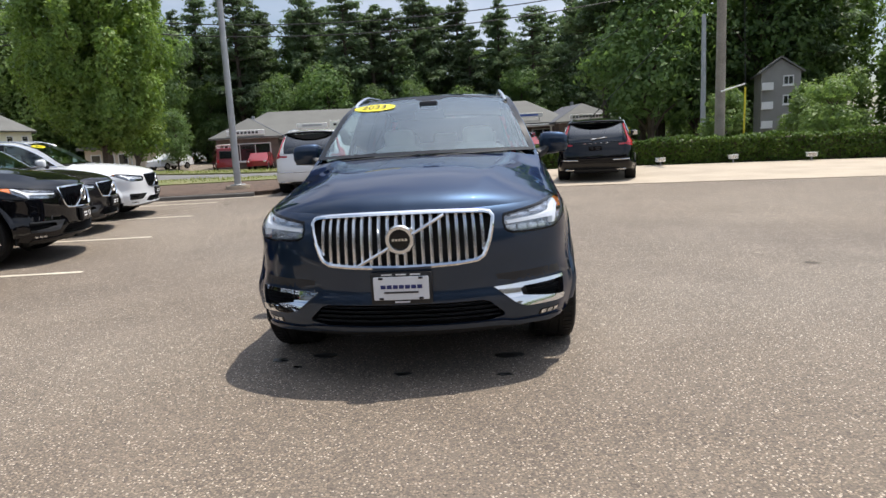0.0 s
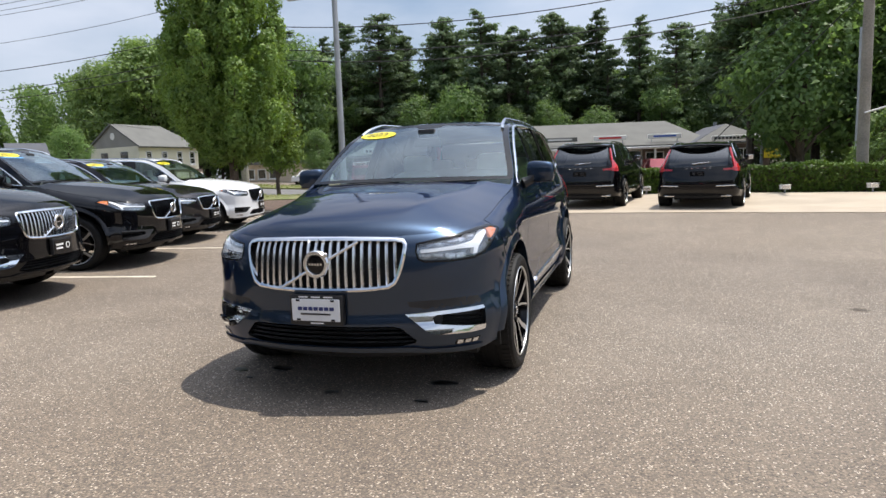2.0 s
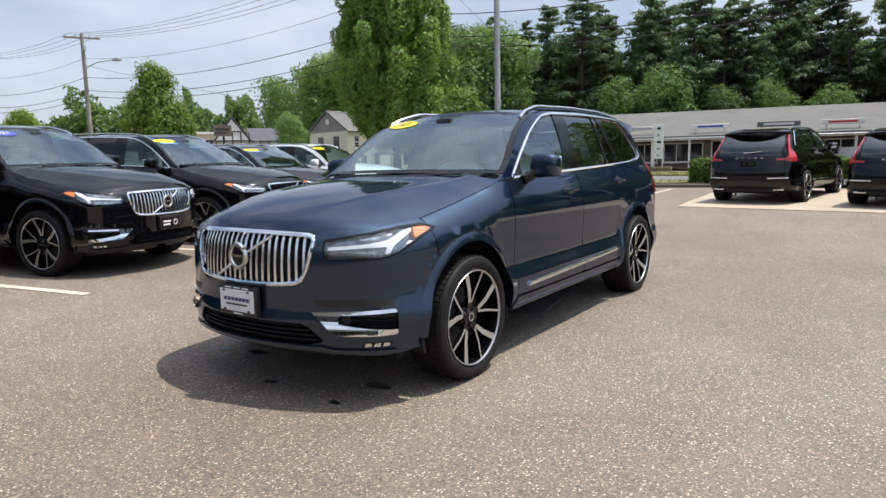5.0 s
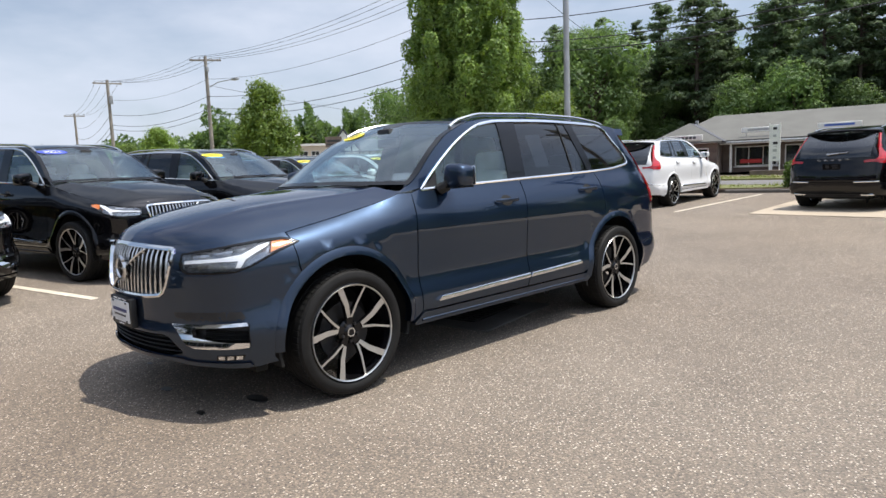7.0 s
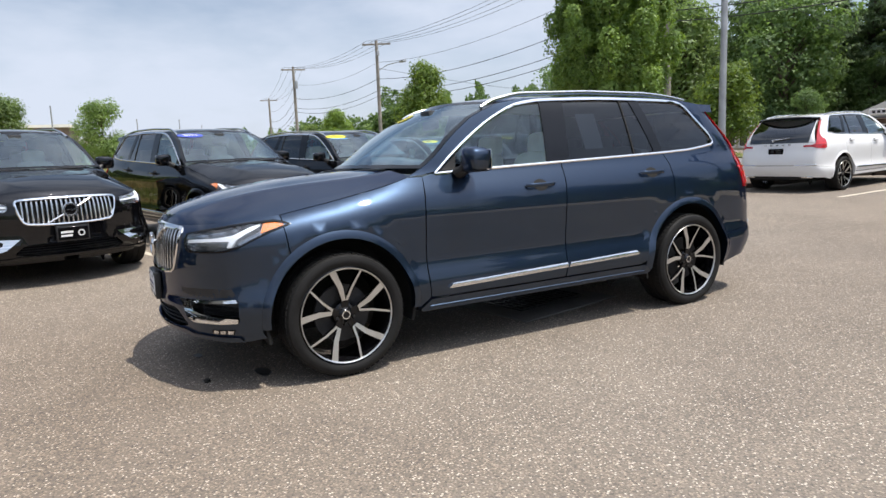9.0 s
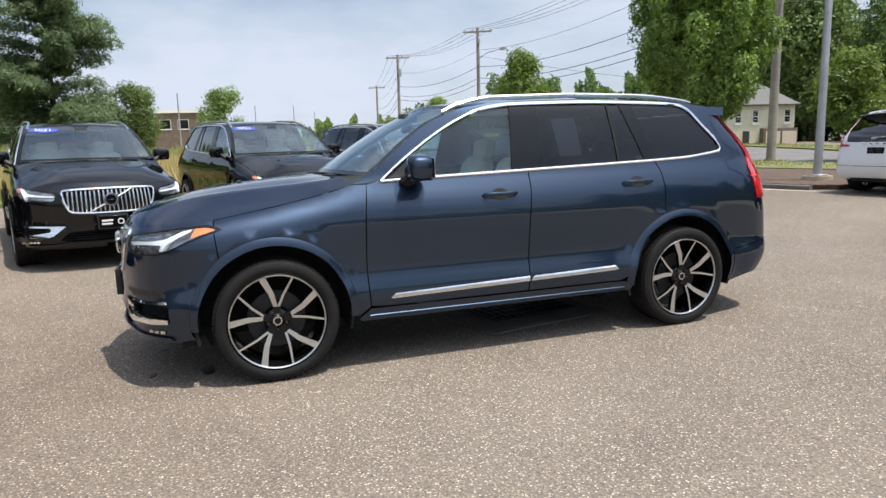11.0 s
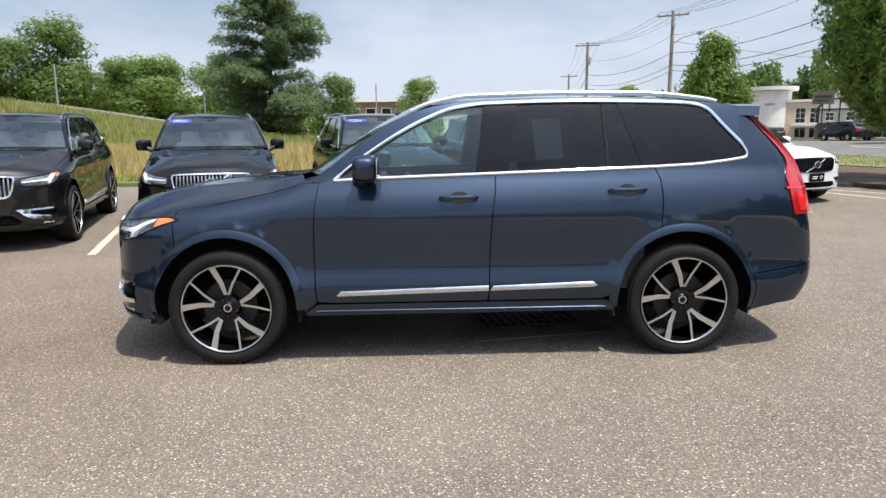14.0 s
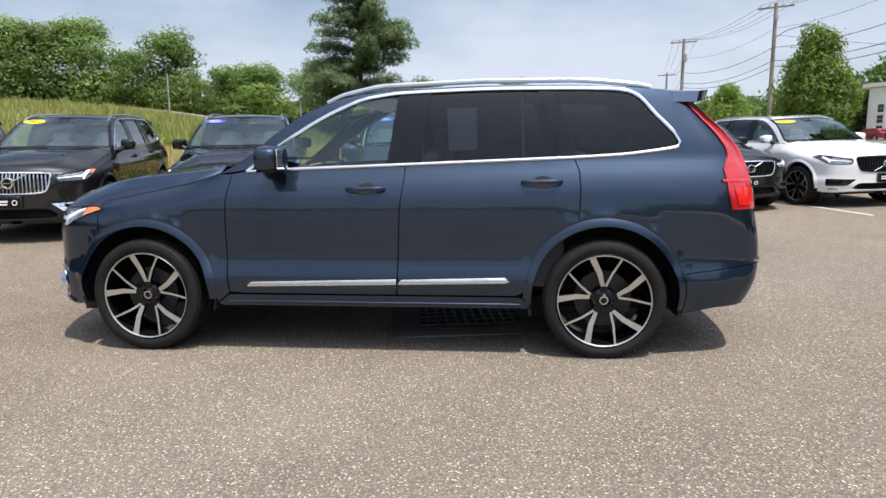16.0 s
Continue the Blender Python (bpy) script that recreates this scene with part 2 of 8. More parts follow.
M = {
    "asphalt": asphalt_material(),
    "road": material("road_asphalt", (0.15, 0.145, 0.14), 0.9, vary=0.15, scale=0.8, fine=0.3, fine_scale=60, bump=0.3),
    "concrete": material("pale_concrete", (0.40, 0.335, 0.255), 0.85, vary=0.14, scale=0.9, fine=0.2, fine_scale=70, bump=0.25),
    "kerb": material("kerb_asphalt", (0.13, 0.12, 0.11), 0.9, vary=0.2, scale=3, fine=0.3, bump=0.3),
    "line": material("worn_line_paint", (0.56, 0.50, 0.40), 0.7, vary=0.18, scale=6, fine=0.5, fine_scale=40),
    "mulch": material("bark_mulch", (0.14, 0.095, 0.07), 0.95, second=(0.065, 0.042, 0.03), scale=6, fine=0.9, fine_scale=55, bump=0.9),
    "kerb_yellow": material("faded_yellow_kerb", (0.52, 0.44, 0.20), 0.85, second=(0.40, 0.36, 0.24), scale=3, fine=0.4, fine_scale=40, bump=0.3),
    "grass": material("lawn_soil", (0.13, 0.16, 0.045), 0.9, second=(0.20, 0.18, 0.08), scale=1.2, fine=0.6, fine_scale=30, bump=0.5),
    "field": material("dry_grass_soil", (0.40, 0.32, 0.15), 0.95, second=(0.26, 0.24, 0.09), scale=0.25, fine=0.5, fine_scale=8, bump=0.5),
    "blue": car_paint("blue_metallic_paint", (0.010, 0.019, 0.037), (0.045, 0.071, 0.118), 1.0),
    "black": car_paint("black_metallic_paint", (0.003, 0.003, 0.004), (0.010, 0.010, 0.012), 0.7),
    "grey": car_paint("charcoal_metallic_paint", (0.014, 0.013, 0.014), (0.042, 0.040, 0.043), 0.8),
    "white": car_paint("white_paint", (0.72, 0.73, 0.74), (0.78, 0.79, 0.80), 0.0),
    "red": car_paint("red_paint", (0.20, 0.025, 0.03), (0.25, 0.035, 0.04), 0.1),
    "chrome": material("polished_chrome", (0.86, 0.87, 0.88), 0.06, 1.0, vary=0.04, scale=4),
    "satin": material("satin_silver", (0.74, 0.75, 0.76), 0.22, 1.0, vary=0.06, scale=9),
    "alloy": material("machined_alloy", (0.62, 0.62, 0.61), 0.30, 0.9, vary=0.08, scale=14, fine=0.2, fine_scale=240),
    "gloss_black": material("gloss_black", (0.005, 0.005, 0.006), 0.14, coat=0.0, spec=0.35, vary=0.3, scale=6),
    "trim_black": material("black_plastic", (0.014, 0.014, 0.015), 0.5, vary=0.25, scale=12, fine=0.3, fine_scale=260, bump=0.15),
    "rubber": material("tyre_rubber", (0.010, 0.0098, 0.0096), 0.66, spec=0.28, vary=0.3, scale=9, fine=0.3, fine_scale=160, bump=0.2),
    "dark": material("cavity_black", (0.004, 0.004, 0.004), 0.8, vary=0.3, scale=5),
    "windscreen": pane_glass("clear_windscreen", (0.84, 0.97, 0.96), face=0.125, sheen=(0.88, 0.97, 1.0)),
    "door_glass": pane_glass("clear_door_glass", (0.80, 0.96, 0.95), face=0.07, sheen=(0.88, 0.97, 1.0)),
    "privacy": pane_glass("privacy_glass", (0.12, 0.14, 0.165), face=0.035),
    "tail_glass": pane_glass("dark_tail_glass", (0.03, 0.034, 0.04), face=0.11),
    "lamp_glass": pane_glass("lamp_cover", (0.93, 0.94, 0.95)),
    "lamp_silver": material("lamp_reflector", (0.78, 0.80, 0.83), 0.16, 0.9, vary=0.5, scale=55),
    "lamp_bezel": material("lamp_bezel", (0.34, 0.36, 0.39), 0.24, 0.85, vary=0.3, scale=25),
    "drl": material("lamp_light_guide", (0.84, 0.87, 0.91), 0.25, vary=0.06, scale=20, emit=0.10),
    "amber": material("amber_lens", (0.85, 0.22, 0.02), 0.15, coat=0.8, vary=0.2, scale=30),
    "red_lens": material("red_lens", (0.42, 0.010, 0.016), 0.10, coat=1.0, vary=0.25, scale=14),
    "red_bright": material("bright_red_lens", (0.66, 0.018, 0.018), 0.12, coat=1.0, vary=0.12, scale=22),
    "leather": material("beige_leather", (0.68, 0.65, 0.59), 0.55, vary=0.1, scale=7, fine=0.15, bump=0.1),
    "dash": material("charcoal_dashboard", (0.03, 0.03, 0.032), 0.6, vary=0.2, scale=8, fine=0.2, bump=0.1),
    "yellow": material("yellow_sticker", (0.86, 0.74, 0.03), 0.35, vary=0.04, scale=12),
    "ink": material("dark_ink", (0.012, 0.012, 0.016), 0.4, vary=0.2, scale=30),
    "sticker_blue": material("blue_sticker", (0.05, 0.08, 0.42), 0.35, vary=0.08, scale=12),
    "sticker_cyan": material("light_blue_sticker", (0.12, 0.38, 0.72), 0.35, vary=0.08, scale=12),
    "paper": material("white_print", (0.80, 0.80, 0.79), 0.55, vary=0.05, scale=10),
    "plate": material("silver_plate", (0.72, 0.73, 0.74), 0.4, 0.0, vary=0.06, scale=12),
    "navy_ink": material("navy_print", (0.02, 0.03, 0.14), 0.4, vary=0.1, scale=30),
    "disc": material("brake_disc", (0.045, 0.045, 0.048), 0.5, 0.7, vary=0.15, scale=20),
    "galv": material("galvanised_steel", (0.40, 0.41, 0.42), 0.5, 0.5, vary=0.12, scale=3, fine=0.1),
    "pole_wood": material("weathered_pole_wood", (0.27, 0.245, 0.21), 0.9, vary=0.22, scale=2, fine=0.5, fine_scale=30, bump=0.4),
    "wire": material("black_cable", (0.02, 0.02, 0.022), 0.6, vary=0.2, scale=2),
    "bark": material("tree_bark", (0.10, 0.075, 0.055), 0.95, vary=0.35, scale=3, fine=0.5, fine_scale=30, bump=0.6),
    "bark_pine": material("pine_bark", (0.075, 0.058, 0.046), 0.95, vary=0.35, scale=3, fine=0.5, fine_scale=30, bump=0.6),
    "leaf": leafy("pear_leaves", (0.235, 0.335, 0.080), (0.095, 0.168, 0.044), 0.9, (0.24, 0.36, 0.04), 0.4),
    "leaf_wood": leafy("broadleaf_foliage", (0.175, 0.260, 0.092), (0.064, 0.112, 0.046), 0.30, (0.20, 0.32, 0.07), 0.45),
    "leaf_lime": leafy("young_foliage", (0.20, 0.29, 0.055), (0.09, 0.16, 0.032), 0.6, (0.26, 0.36, 0.04), 0.42),
    # sunlit copies: the sun's brightness on these crowns is put into the leaf colour
    "leaf_field": leafy("sunlit_foliage", (0.195, 0.270, 0.085), (0.085, 0.138, 0.045), 0.35, (0.25, 0.37, 0.08), 0.4),
    "needle_field": leafy("sunlit_pine_needles", (0.150, 0.205, 0.105), (0.070, 0.106, 0.056), 0.5, (0.15, 0.22, 0.075), 0.42, 0.6),
    "needle": leafy("pine_needles", (0.180, 0.245, 0.125), (0.075, 0.118, 0.064), 0.5, (0.13, 0.20, 0.07), 0.42, 0.6),
    "hedge": leafy("hedge_foliage", (0.190, 0.300, 0.050), (0.070, 0.135, 0.024), 1.4, (0.11, 0.19, 0.02), 0.3),
    "straw": leafy("dry_grass_blades", (0.64, 0.52, 0.25), (0.48, 0.42, 0.17), 0.25, (0.45, 0.36, 0.14), 0.3, 0.8),
    "blade": leafy("green_grass_blades", (0.24, 0.29, 0.075), (0.36, 0.33, 0.13), 0.35, (0.16, 0.22, 0.04), 0.3, 0.7),
    "shingle": material("grey_roof_shingle", (0.135, 0.135, 0.125), 0.9, vary=0.1, scale=0.8, fine=0.25, fine_scale=18, bump=0.3),
    "grey_siding": material("weathered_grey_siding", (0.26, 0.25, 0.23), 0.8, vary=0.1, scale=0.8, fine=0.15, fine_scale=14),
    "shingle_dark": material("slate_roof_shingle", (0.095, 0.10, 0.115), 0.9, vary=0.1, scale=0.8, fine=0.25, fine_scale=18, bump=0.3),
    "brick": material("brown_brick", (0.15, 0.115, 0.095), 0.9, vary=0.25, scale=2, fine=0.3, fine_scale=25, bump=0.3),
    "siding": material("cream_siding", (0.70, 0.66, 0.52), 0.7, vary=0.06, scale=0.7, fine=0.08, fine_scale=20),
    "white_wall": material("white_painted_wall", (0.74, 0.73, 0.70), 0.7, vary=0.06, scale=0.6, fine=0.06),
    "tan_wall": material("tan_render", (0.55, 0.47, 0.36), 0.8, vary=0.08, scale=0.6, fine=0.08),
    "shopglass": material("dark_shop_glass", (0.012, 0.014, 0.016), 0.08, coat=0.5, vary=0.5, scale=1.0),
    "sign_white": material("white_sign_face", (0.78, 0.78, 0.76), 0.5, vary=0.05, scale=3),
    "sign_red": material("red_sign_print", (0.55, 0.03, 0.03), 0.5, vary=0.08, scale=3),
    "sign_blue": material("blue_sign_print", (0.05, 0.12, 0.45), 0.5, vary=0.08, scale=3),
    "sign_yellow": material("yellow_banner", (0.72, 0.60, 0.04), 0.5, vary=0.08, scale=3),
    "oil": material("oil_drip", (0.022, 0.021, 0.020), 0.35, vary=0.3, scale=20),
    "rust": material("rail_steel", (0.42, 0.40, 0.37), 0.6, 0.4, vary=0.2, scale=2),
}

# ---- mesh tools ----
def mesh_of(name, verts, faces, mat, smooth=True, sharp=38.0, mats=None, indices=None, normals=None):
    me = bpy.data.meshes.new(name)
    me.from_pydata([tuple(map(float, v)) for v in verts], [], [tuple(map(int, f)) for f in faces])
    for k in (mats or [mat]):
        me.materials.append(k)
    if indices is not None:
        me.polygons.foreach_set("material_index", indices)
    me.polygons.foreach_set("use_smooth", [smooth] * len(me.polygons))
    if smooth:
        me.set_sharp_from_angle(angle=radians(sharp))
    me.update()
    if normals is not None and smooth:
        # true normals of the skin on its face, plain ones on the rim
        n = len(normals)
        me.normals_split_custom_set([tuple(normals[i]) if all(j < n for j in p.vertices) else (0.0, 0.0, 0.0) for p in me.polygons for i in p.vertices])
    return me


def part(name, data, mat, parent, label="", smooth=True, sharp=38.0):
    """Links a bmesh, or verts and faces, as one mesh object under a thing or a part."""
    if isinstance(data, bmesh.types.BMesh):
        bmesh.ops.recalc_face_normals(data, faces=data.faces)
        me = bpy.data.meshes.new(name)
        data.to_mesh(me)
        data.free()
        me.materials.append(mat)
        me.polygons.foreach_set("use_smooth", [smooth] * len(me.polygons))
        if smooth:
            me.set_sharp_from_angle(angle=radians(sharp))
    else:
        me = mesh_of(name, data[0], data[1], mat, smooth, sharp, normals=data[2] if len(data) > 2 else None)
    ob = new(name, me)
    if parent:
        ob.parent = parent
    if label:
        tagged(ob, label)
    return ob


def thing(name, m, label, category, group=""):
    ob = new(name)
    ob.empty_display_size = 0.2
    ob.matrix_world = m
    return tagged(ob, label, category, group)


def shared(name, me, parent, m=None):
    ob = new(name, me)
    ob.parent = parent
    if m is not None:
        ob.matrix_local = m
    return ob


def box(x0, y0, z0, x1, y1, z1, bevel=0.0, seg=1):
    bm = bmesh.new()
    bmesh.ops.create_cube(bm, size=1, matrix=Matrix.Translation(((x0 + x1) / 2, (y0 + y1) / 2, (z0 + z1) / 2)) @ Matrix.Diagonal((x1 - x0, y1 - y0, z1 - z0, 1)))
    if bevel:
        bmesh.ops.bevel(bm, geom=bm.edges[:], offset=bevel, segments=seg, affect="EDGES", profile=0.6)
    return bm


def boxes(rows, bevel=0.0):
    """Several boxes in one mesh."""
    bm = bmesh.new()
    for x0, y0, z0, x1, y1, z1 in rows:
        bmesh.ops.create_cube(bm, size=1, matrix=Matrix.Translation(((x0 + x1) / 2, (y0 + y1) / 2, (z0 + z1) / 2)) @ Matrix.Diagonal((x1 - x0, y1 - y0, z1 - z0, 1)))
    if bevel:
        bmesh.ops.bevel(bm, geom=bm.edges[:], offset=bevel, segments=1, affect="EDGES")
    return bm


def tube(points, radius, sides=8, caps=True, flat=(1.0, 1.0)):
    """A swept tube along points; radius a number or one a point; flat squashes it across (side, up)."""
    p = np.array(points, float)
    r = np.broadcast_to(np.asarray(radius, float), (len(p),))
    d = np.gradient(p, axis=0)
    d /= np.linalg.norm(d, axis=1)[:, None] + 1e-12
    up = np.array([0, 0, 1.0])
    if abs(d[:, 2]).max() > 0.95:
        up = np.array([1.0, 0, 0]) if abs(d[:, 0]).max() < 0.9 else np.array([0, 1.0, 0])
    a = np.cross(d, up)
    a /= np.linalg.norm(a, axis=1)[:, None] + 1e-12
    b = np.cross(a, d)
    th = np.linspace(0, 2 * np.pi, sides, endpoint=False) + np.pi / sides
    ring = p[:, None] + r[:, None, None] * (flat[0] * np.cos(th)[None, :, None] * a[:, None] + flat[1] * np.sin(th)[None, :, None] * b[:, None])
    verts = ring.reshape(-1, 3)
    n = len(p)
    faces = [(i * sides + k, i * sides + (k + 1) % sides, (i + 1) * sides + (k + 1) % sides, (i + 1) * sides + k) for i in range(n - 1) for k in range(sides)]
    if caps:
        faces += [tuple(range(sides))[::-1], tuple((n - 1) * sides + k for k in range(sides))]
    bm = bmesh.new()
    vs = [bm.verts.new(v) for v in verts]
    for f in faces:
        bm.faces.new([vs[k] for k in f])
    return bm


def grid_patch(fn, nu, nv, close=None):
    """verts and faces of fn(u, v) over the unit square."""
    u, v = np.meshgrid(np.linspace(0, 1, nu), np.linspace(0, 1, nv), indexing="ij")
    p = fn(u, v).reshape(-1, 3)
    return p, [(i * nv + j, (i + 1) * nv + j, (i + 1) * nv + j + 1, i * nv + j + 1) for i in range(nu - 1) for j in range(nv - 1)]


def lathe(profile, axis="x", n=48):
    """A ring swept round the x axis from (radius, x) pairs; closed profile."""
    th = np.linspace(0, 2 * np.pi, n, endpoint=False)
    p = np.array(profile, float)
    verts = np.stack([np.broadcast_to(p[None, :, 1], (n, len(p))), p[None, :, 0] * np.cos(th)[:, None], p[None, :, 0] * np.sin(th)[:, None]], -1).reshape(-1, 3)
    m = len(p)
    faces = [(i * m + k, i * m + (k + 1) % m, ((i + 1) % n) * m + (k + 1) % m, ((i + 1) % n) * m + k) for i in range(n) for k in range(m)]
    return verts, faces


def inside(poly, pts):
    """Which points lie in a polygon."""
    poly, pts = np.asarray(poly, float), np.asarray(pts, float)
    x, y = pts[:, 0], pts[:, 1]
    res = np.zeros(len(pts), bool)
    for (x0, y0), (x1, y1) in zip(poly, np.roll(poly, -1, 0)):
        if y0 != y1:
            res ^= ((y0 > y) != (y1 > y)) & (x < (x1 - x0) * (y - y0) / (y1 - y0) + x0)
    return res


def dense(poly, step):
    poly = np.asarray(poly, float)
    out = []
    for a, b in zip(poly, np.roll(poly, -1, 0)):
        k = max(1, int(np.ceil(np.hypot(*(b - a)) / step)))
        out += [a + (b - a) * i / k for i in range(k)]
    return np.array(out)


def sheet(outer, holes=(), step=0.05):
    """Triangles of a flat region with holes: points and faces."""
    from mathutils.geometry import delaunay_2d_cdt
    loops = [dense(outer, step)] + [dense(h, step) for h in holes]
    rim = np.vstack(loops)
    edges, k = [], 0
    for lp in loops:
        edges += [(k + i, k + (i + 1) % len(lp)) for i in range(len(lp))]
        k += len(lp)
    lo, hi = rim.min(0), rim.max(0)
    gx, gy = np.meshgrid(np.arange(lo[0] + step / 2, hi[0], step), np.arange(lo[1] + step / 2, hi[1], step), indexing="ij")
    g = np.stack([gx.ravel(), gy.ravel()], 1)
    if len(g):
        keep = inside(loops[0], g)
        for h in loops[1:]:
            keep &= ~inside(h, g)
        g = g[keep]
    if len(g):
        far = np.array([((rim - q) ** 2).sum(1).min() for q in g])
        g = g[far > (0.45 * step) ** 2]
    pts = np.vstack([rim, g]) if len(g) else rim
    v, _, tris, *_ = delaunay_2d_cdt([Vector(p) for p in pts], edges, [], 0, 1e-6)
    v = np.array([tuple(p) for p in v])
    tris = [t for t in tris if len(t) == 3]
    mid = np.array([v[list(t)].mean(0) for t in tris])
    ok = inside(loops[0], mid)
    for h in loops[1:]:
        ok &= ~inside(h, mid)
    tris = [t for t, o in zip(tris, ok) if o]
    area = [(v[b][0] - v[a][0]) * (v[c][1] - v[a][1]) - (v[c][0] - v[a][0]) * (v[b][1] - v[a][1]) for a, b, c in tris]
    return v, [t if s > 0 else t[::-1] for t, s in zip(tris, area)]


DETAIL = [1.0]


def skinned(surface, outer, holes=(), step=0.05, lift=0.0, depth=0.012):
    """A panel laid on surface(a, b, lift): its face, and a rim that goes in by depth."""
    v, tris = sheet(outer, holes, step * DETAIL[0])
    n = len(v)
    top = surface(v[:, 0], v[:, 1], lift)
    low = surface(v[:, 0], v[:, 1], lift - depth)
    count = {}
    for t in tris:
        for a, b in zip(t, t[1:] + t[:1]) if isinstance(t, list) else zip(t, tuple(t[1:]) + tuple(t[:1])):
            count[(a, b)] = 1
    faces = [tuple(t) for t in tris]
    faces += [(b, a, a + n, b + n) for a, b in count if (b, a) not in count]
    e = 0.006
    da = surface(v[:, 0] + e, v[:, 1], lift) - surface(v[:, 0] - e, v[:, 1], lift)
    db = surface(v[:, 0], v[:, 1] + e, lift) - surface(v[:, 0], v[:, 1] - e, lift)
    nrm = np.cross(da, db)
    nrm /= np.linalg.norm(nrm, axis=1)[:, None] + 1e-12
    return np.vstack([top, low]), faces, nrm

# ---- car body surface: plan outline (s = way along it from the nose) and height ----
def spline(points, n=24):
    """Catmull-Rom through the points, n steps a span."""
    p = np.array(points, float)
    p = np.vstack([2 * p[0] - p[1], p, 2 * p[-1] - p[-2]])
    t = np.linspace(0, 1, n, endpoint=False)[:, None]
    out = []
    for a, b, c, d in zip(p, p[1:], p[2:], p[3:]):
        out.append(0.5 * (2 * b + (c - a) * t + (2 * a - 5 * b + 4 * c - d) * t ** 2 + (3 * b - a - 3 * c + d) * t ** 3))
    return np.vstack(out + [p[-2][None]])


PLAN = spline([(0, -0.935), (0.25, -0.917), (0.48, -0.860), (0.70, -0.765), (0.862, -0.625), (0.940, -0.43), (0.957, -0.2), (0.957, 0.2), (0.957, 1.0),
               (0.957, 1.9), (0.955, 2.7), (0.950, 3.2), (0.935, 3.55), (0.90, 3.79), (0.80, 3.93), (0.5, 4.0), (0.2, 4.018), (0, 4.02)])
PS = np.r_[0, np.cumsum(np.hypot(*np.diff(PLAN, axis=0).T))]
PT = np.gradient(PLAN, PS, axis=0)
PT /= np.hypot(*PT.T)[:, None]
SIDE_Z = [0.20, 0.30, 0.40, 0.46, 0.50, 0.54, 0.57, 0.60, 0.64, 0.70, 0.78, 0.86, 0.92, 0.97, 1.02, 1.07, 1.12, 1.16, 1.20, 1.30, 1.40, 1.50, 1.60, 1.66, 1.70, 1.74]
SIDE_I = [0.085, 0.045, 0.018, 0.006, 0.006, 0.015, 0.026, 0.034, 0.038, 0.037, 0.034, 0.031, 0.031, 0.034, 0.043, 0.063, 0.088, 0.110, 0.132, 0.160, 0.195, 0.233, 0.274, 0.303, 0.336, 0.38]
FRONT_Z = [0.18, 0.24, 0.30, 0.36, 0.44, 0.47, 0.52, 0.58, 0.70, 0.80, 0.88, 0.93, 0.96, 0.99, 1.02]
FRONT_I = [0.12, 0.055, 0.020, 0.006, -0.008, -0.008, 0.008, 0.006, 0.004, 0.012, 0.024, 0.042, 0.07, 0.12, 0.18]
REAR_Z = [0.20, 0.30, 0.40, 0.52, 0.66, 0.80, 0.92, 1.00, 1.10, 1.20, 1.30, 1.40, 1.50, 1.60, 1.68]
REAR_I = [0.20, 0.12, 0.055, 0.012, 0.0, 0.02, 0.055, 0.07, 0.090, 0.122, 0.172, 0.268, 0.388, 0.502, 0.58]
TOP_Y = [-0.95, -0.80, -0.60, -0.35, 0.0, 0.28, 0.45, 0.52, 0.60, 0.71, 0.89, 1.07, 1.30, 1.56, 2.2, 2.8, 3.2, 3.45, 3.6]
TOP_Z = [0.945, 0.955, 0.972, 0.99, 1.05, 1.105, 1.15, 1.175, 1.215, 1.285, 1.435, 1.555, 1.645, 1.688, 1.708, 1.700, 1.674, 1.642, 1.61]


def ease(a, b, v):
    v = np.clip((v - a) / (b - a), 0, 1)
    return v * v * (3 - 2 * v)


def smooth_interp(v, xs, ys):
    """Interpolation with the corners rounded off."""
    return sum(np.interp(v + d, xs, ys) for d in (-0.03, -0.02, -0.01, 0, 0.01, 0.02, 0.03)) / 7


def top_z(y):
    return smooth_interp(y, TOP_Y, TOP_Z)


def outline(s):
    s = np.asarray(s, float)
    a = np.abs(s)
    x, y = np.interp(a, PS, PLAN[:, 0]), np.interp(a, PS, PLAN[:, 1])
    tx, ty = np.interp(a, PS, PT[:, 0]), np.interp(a, PS, PT[:, 1])
    return x, y, ty, -tx


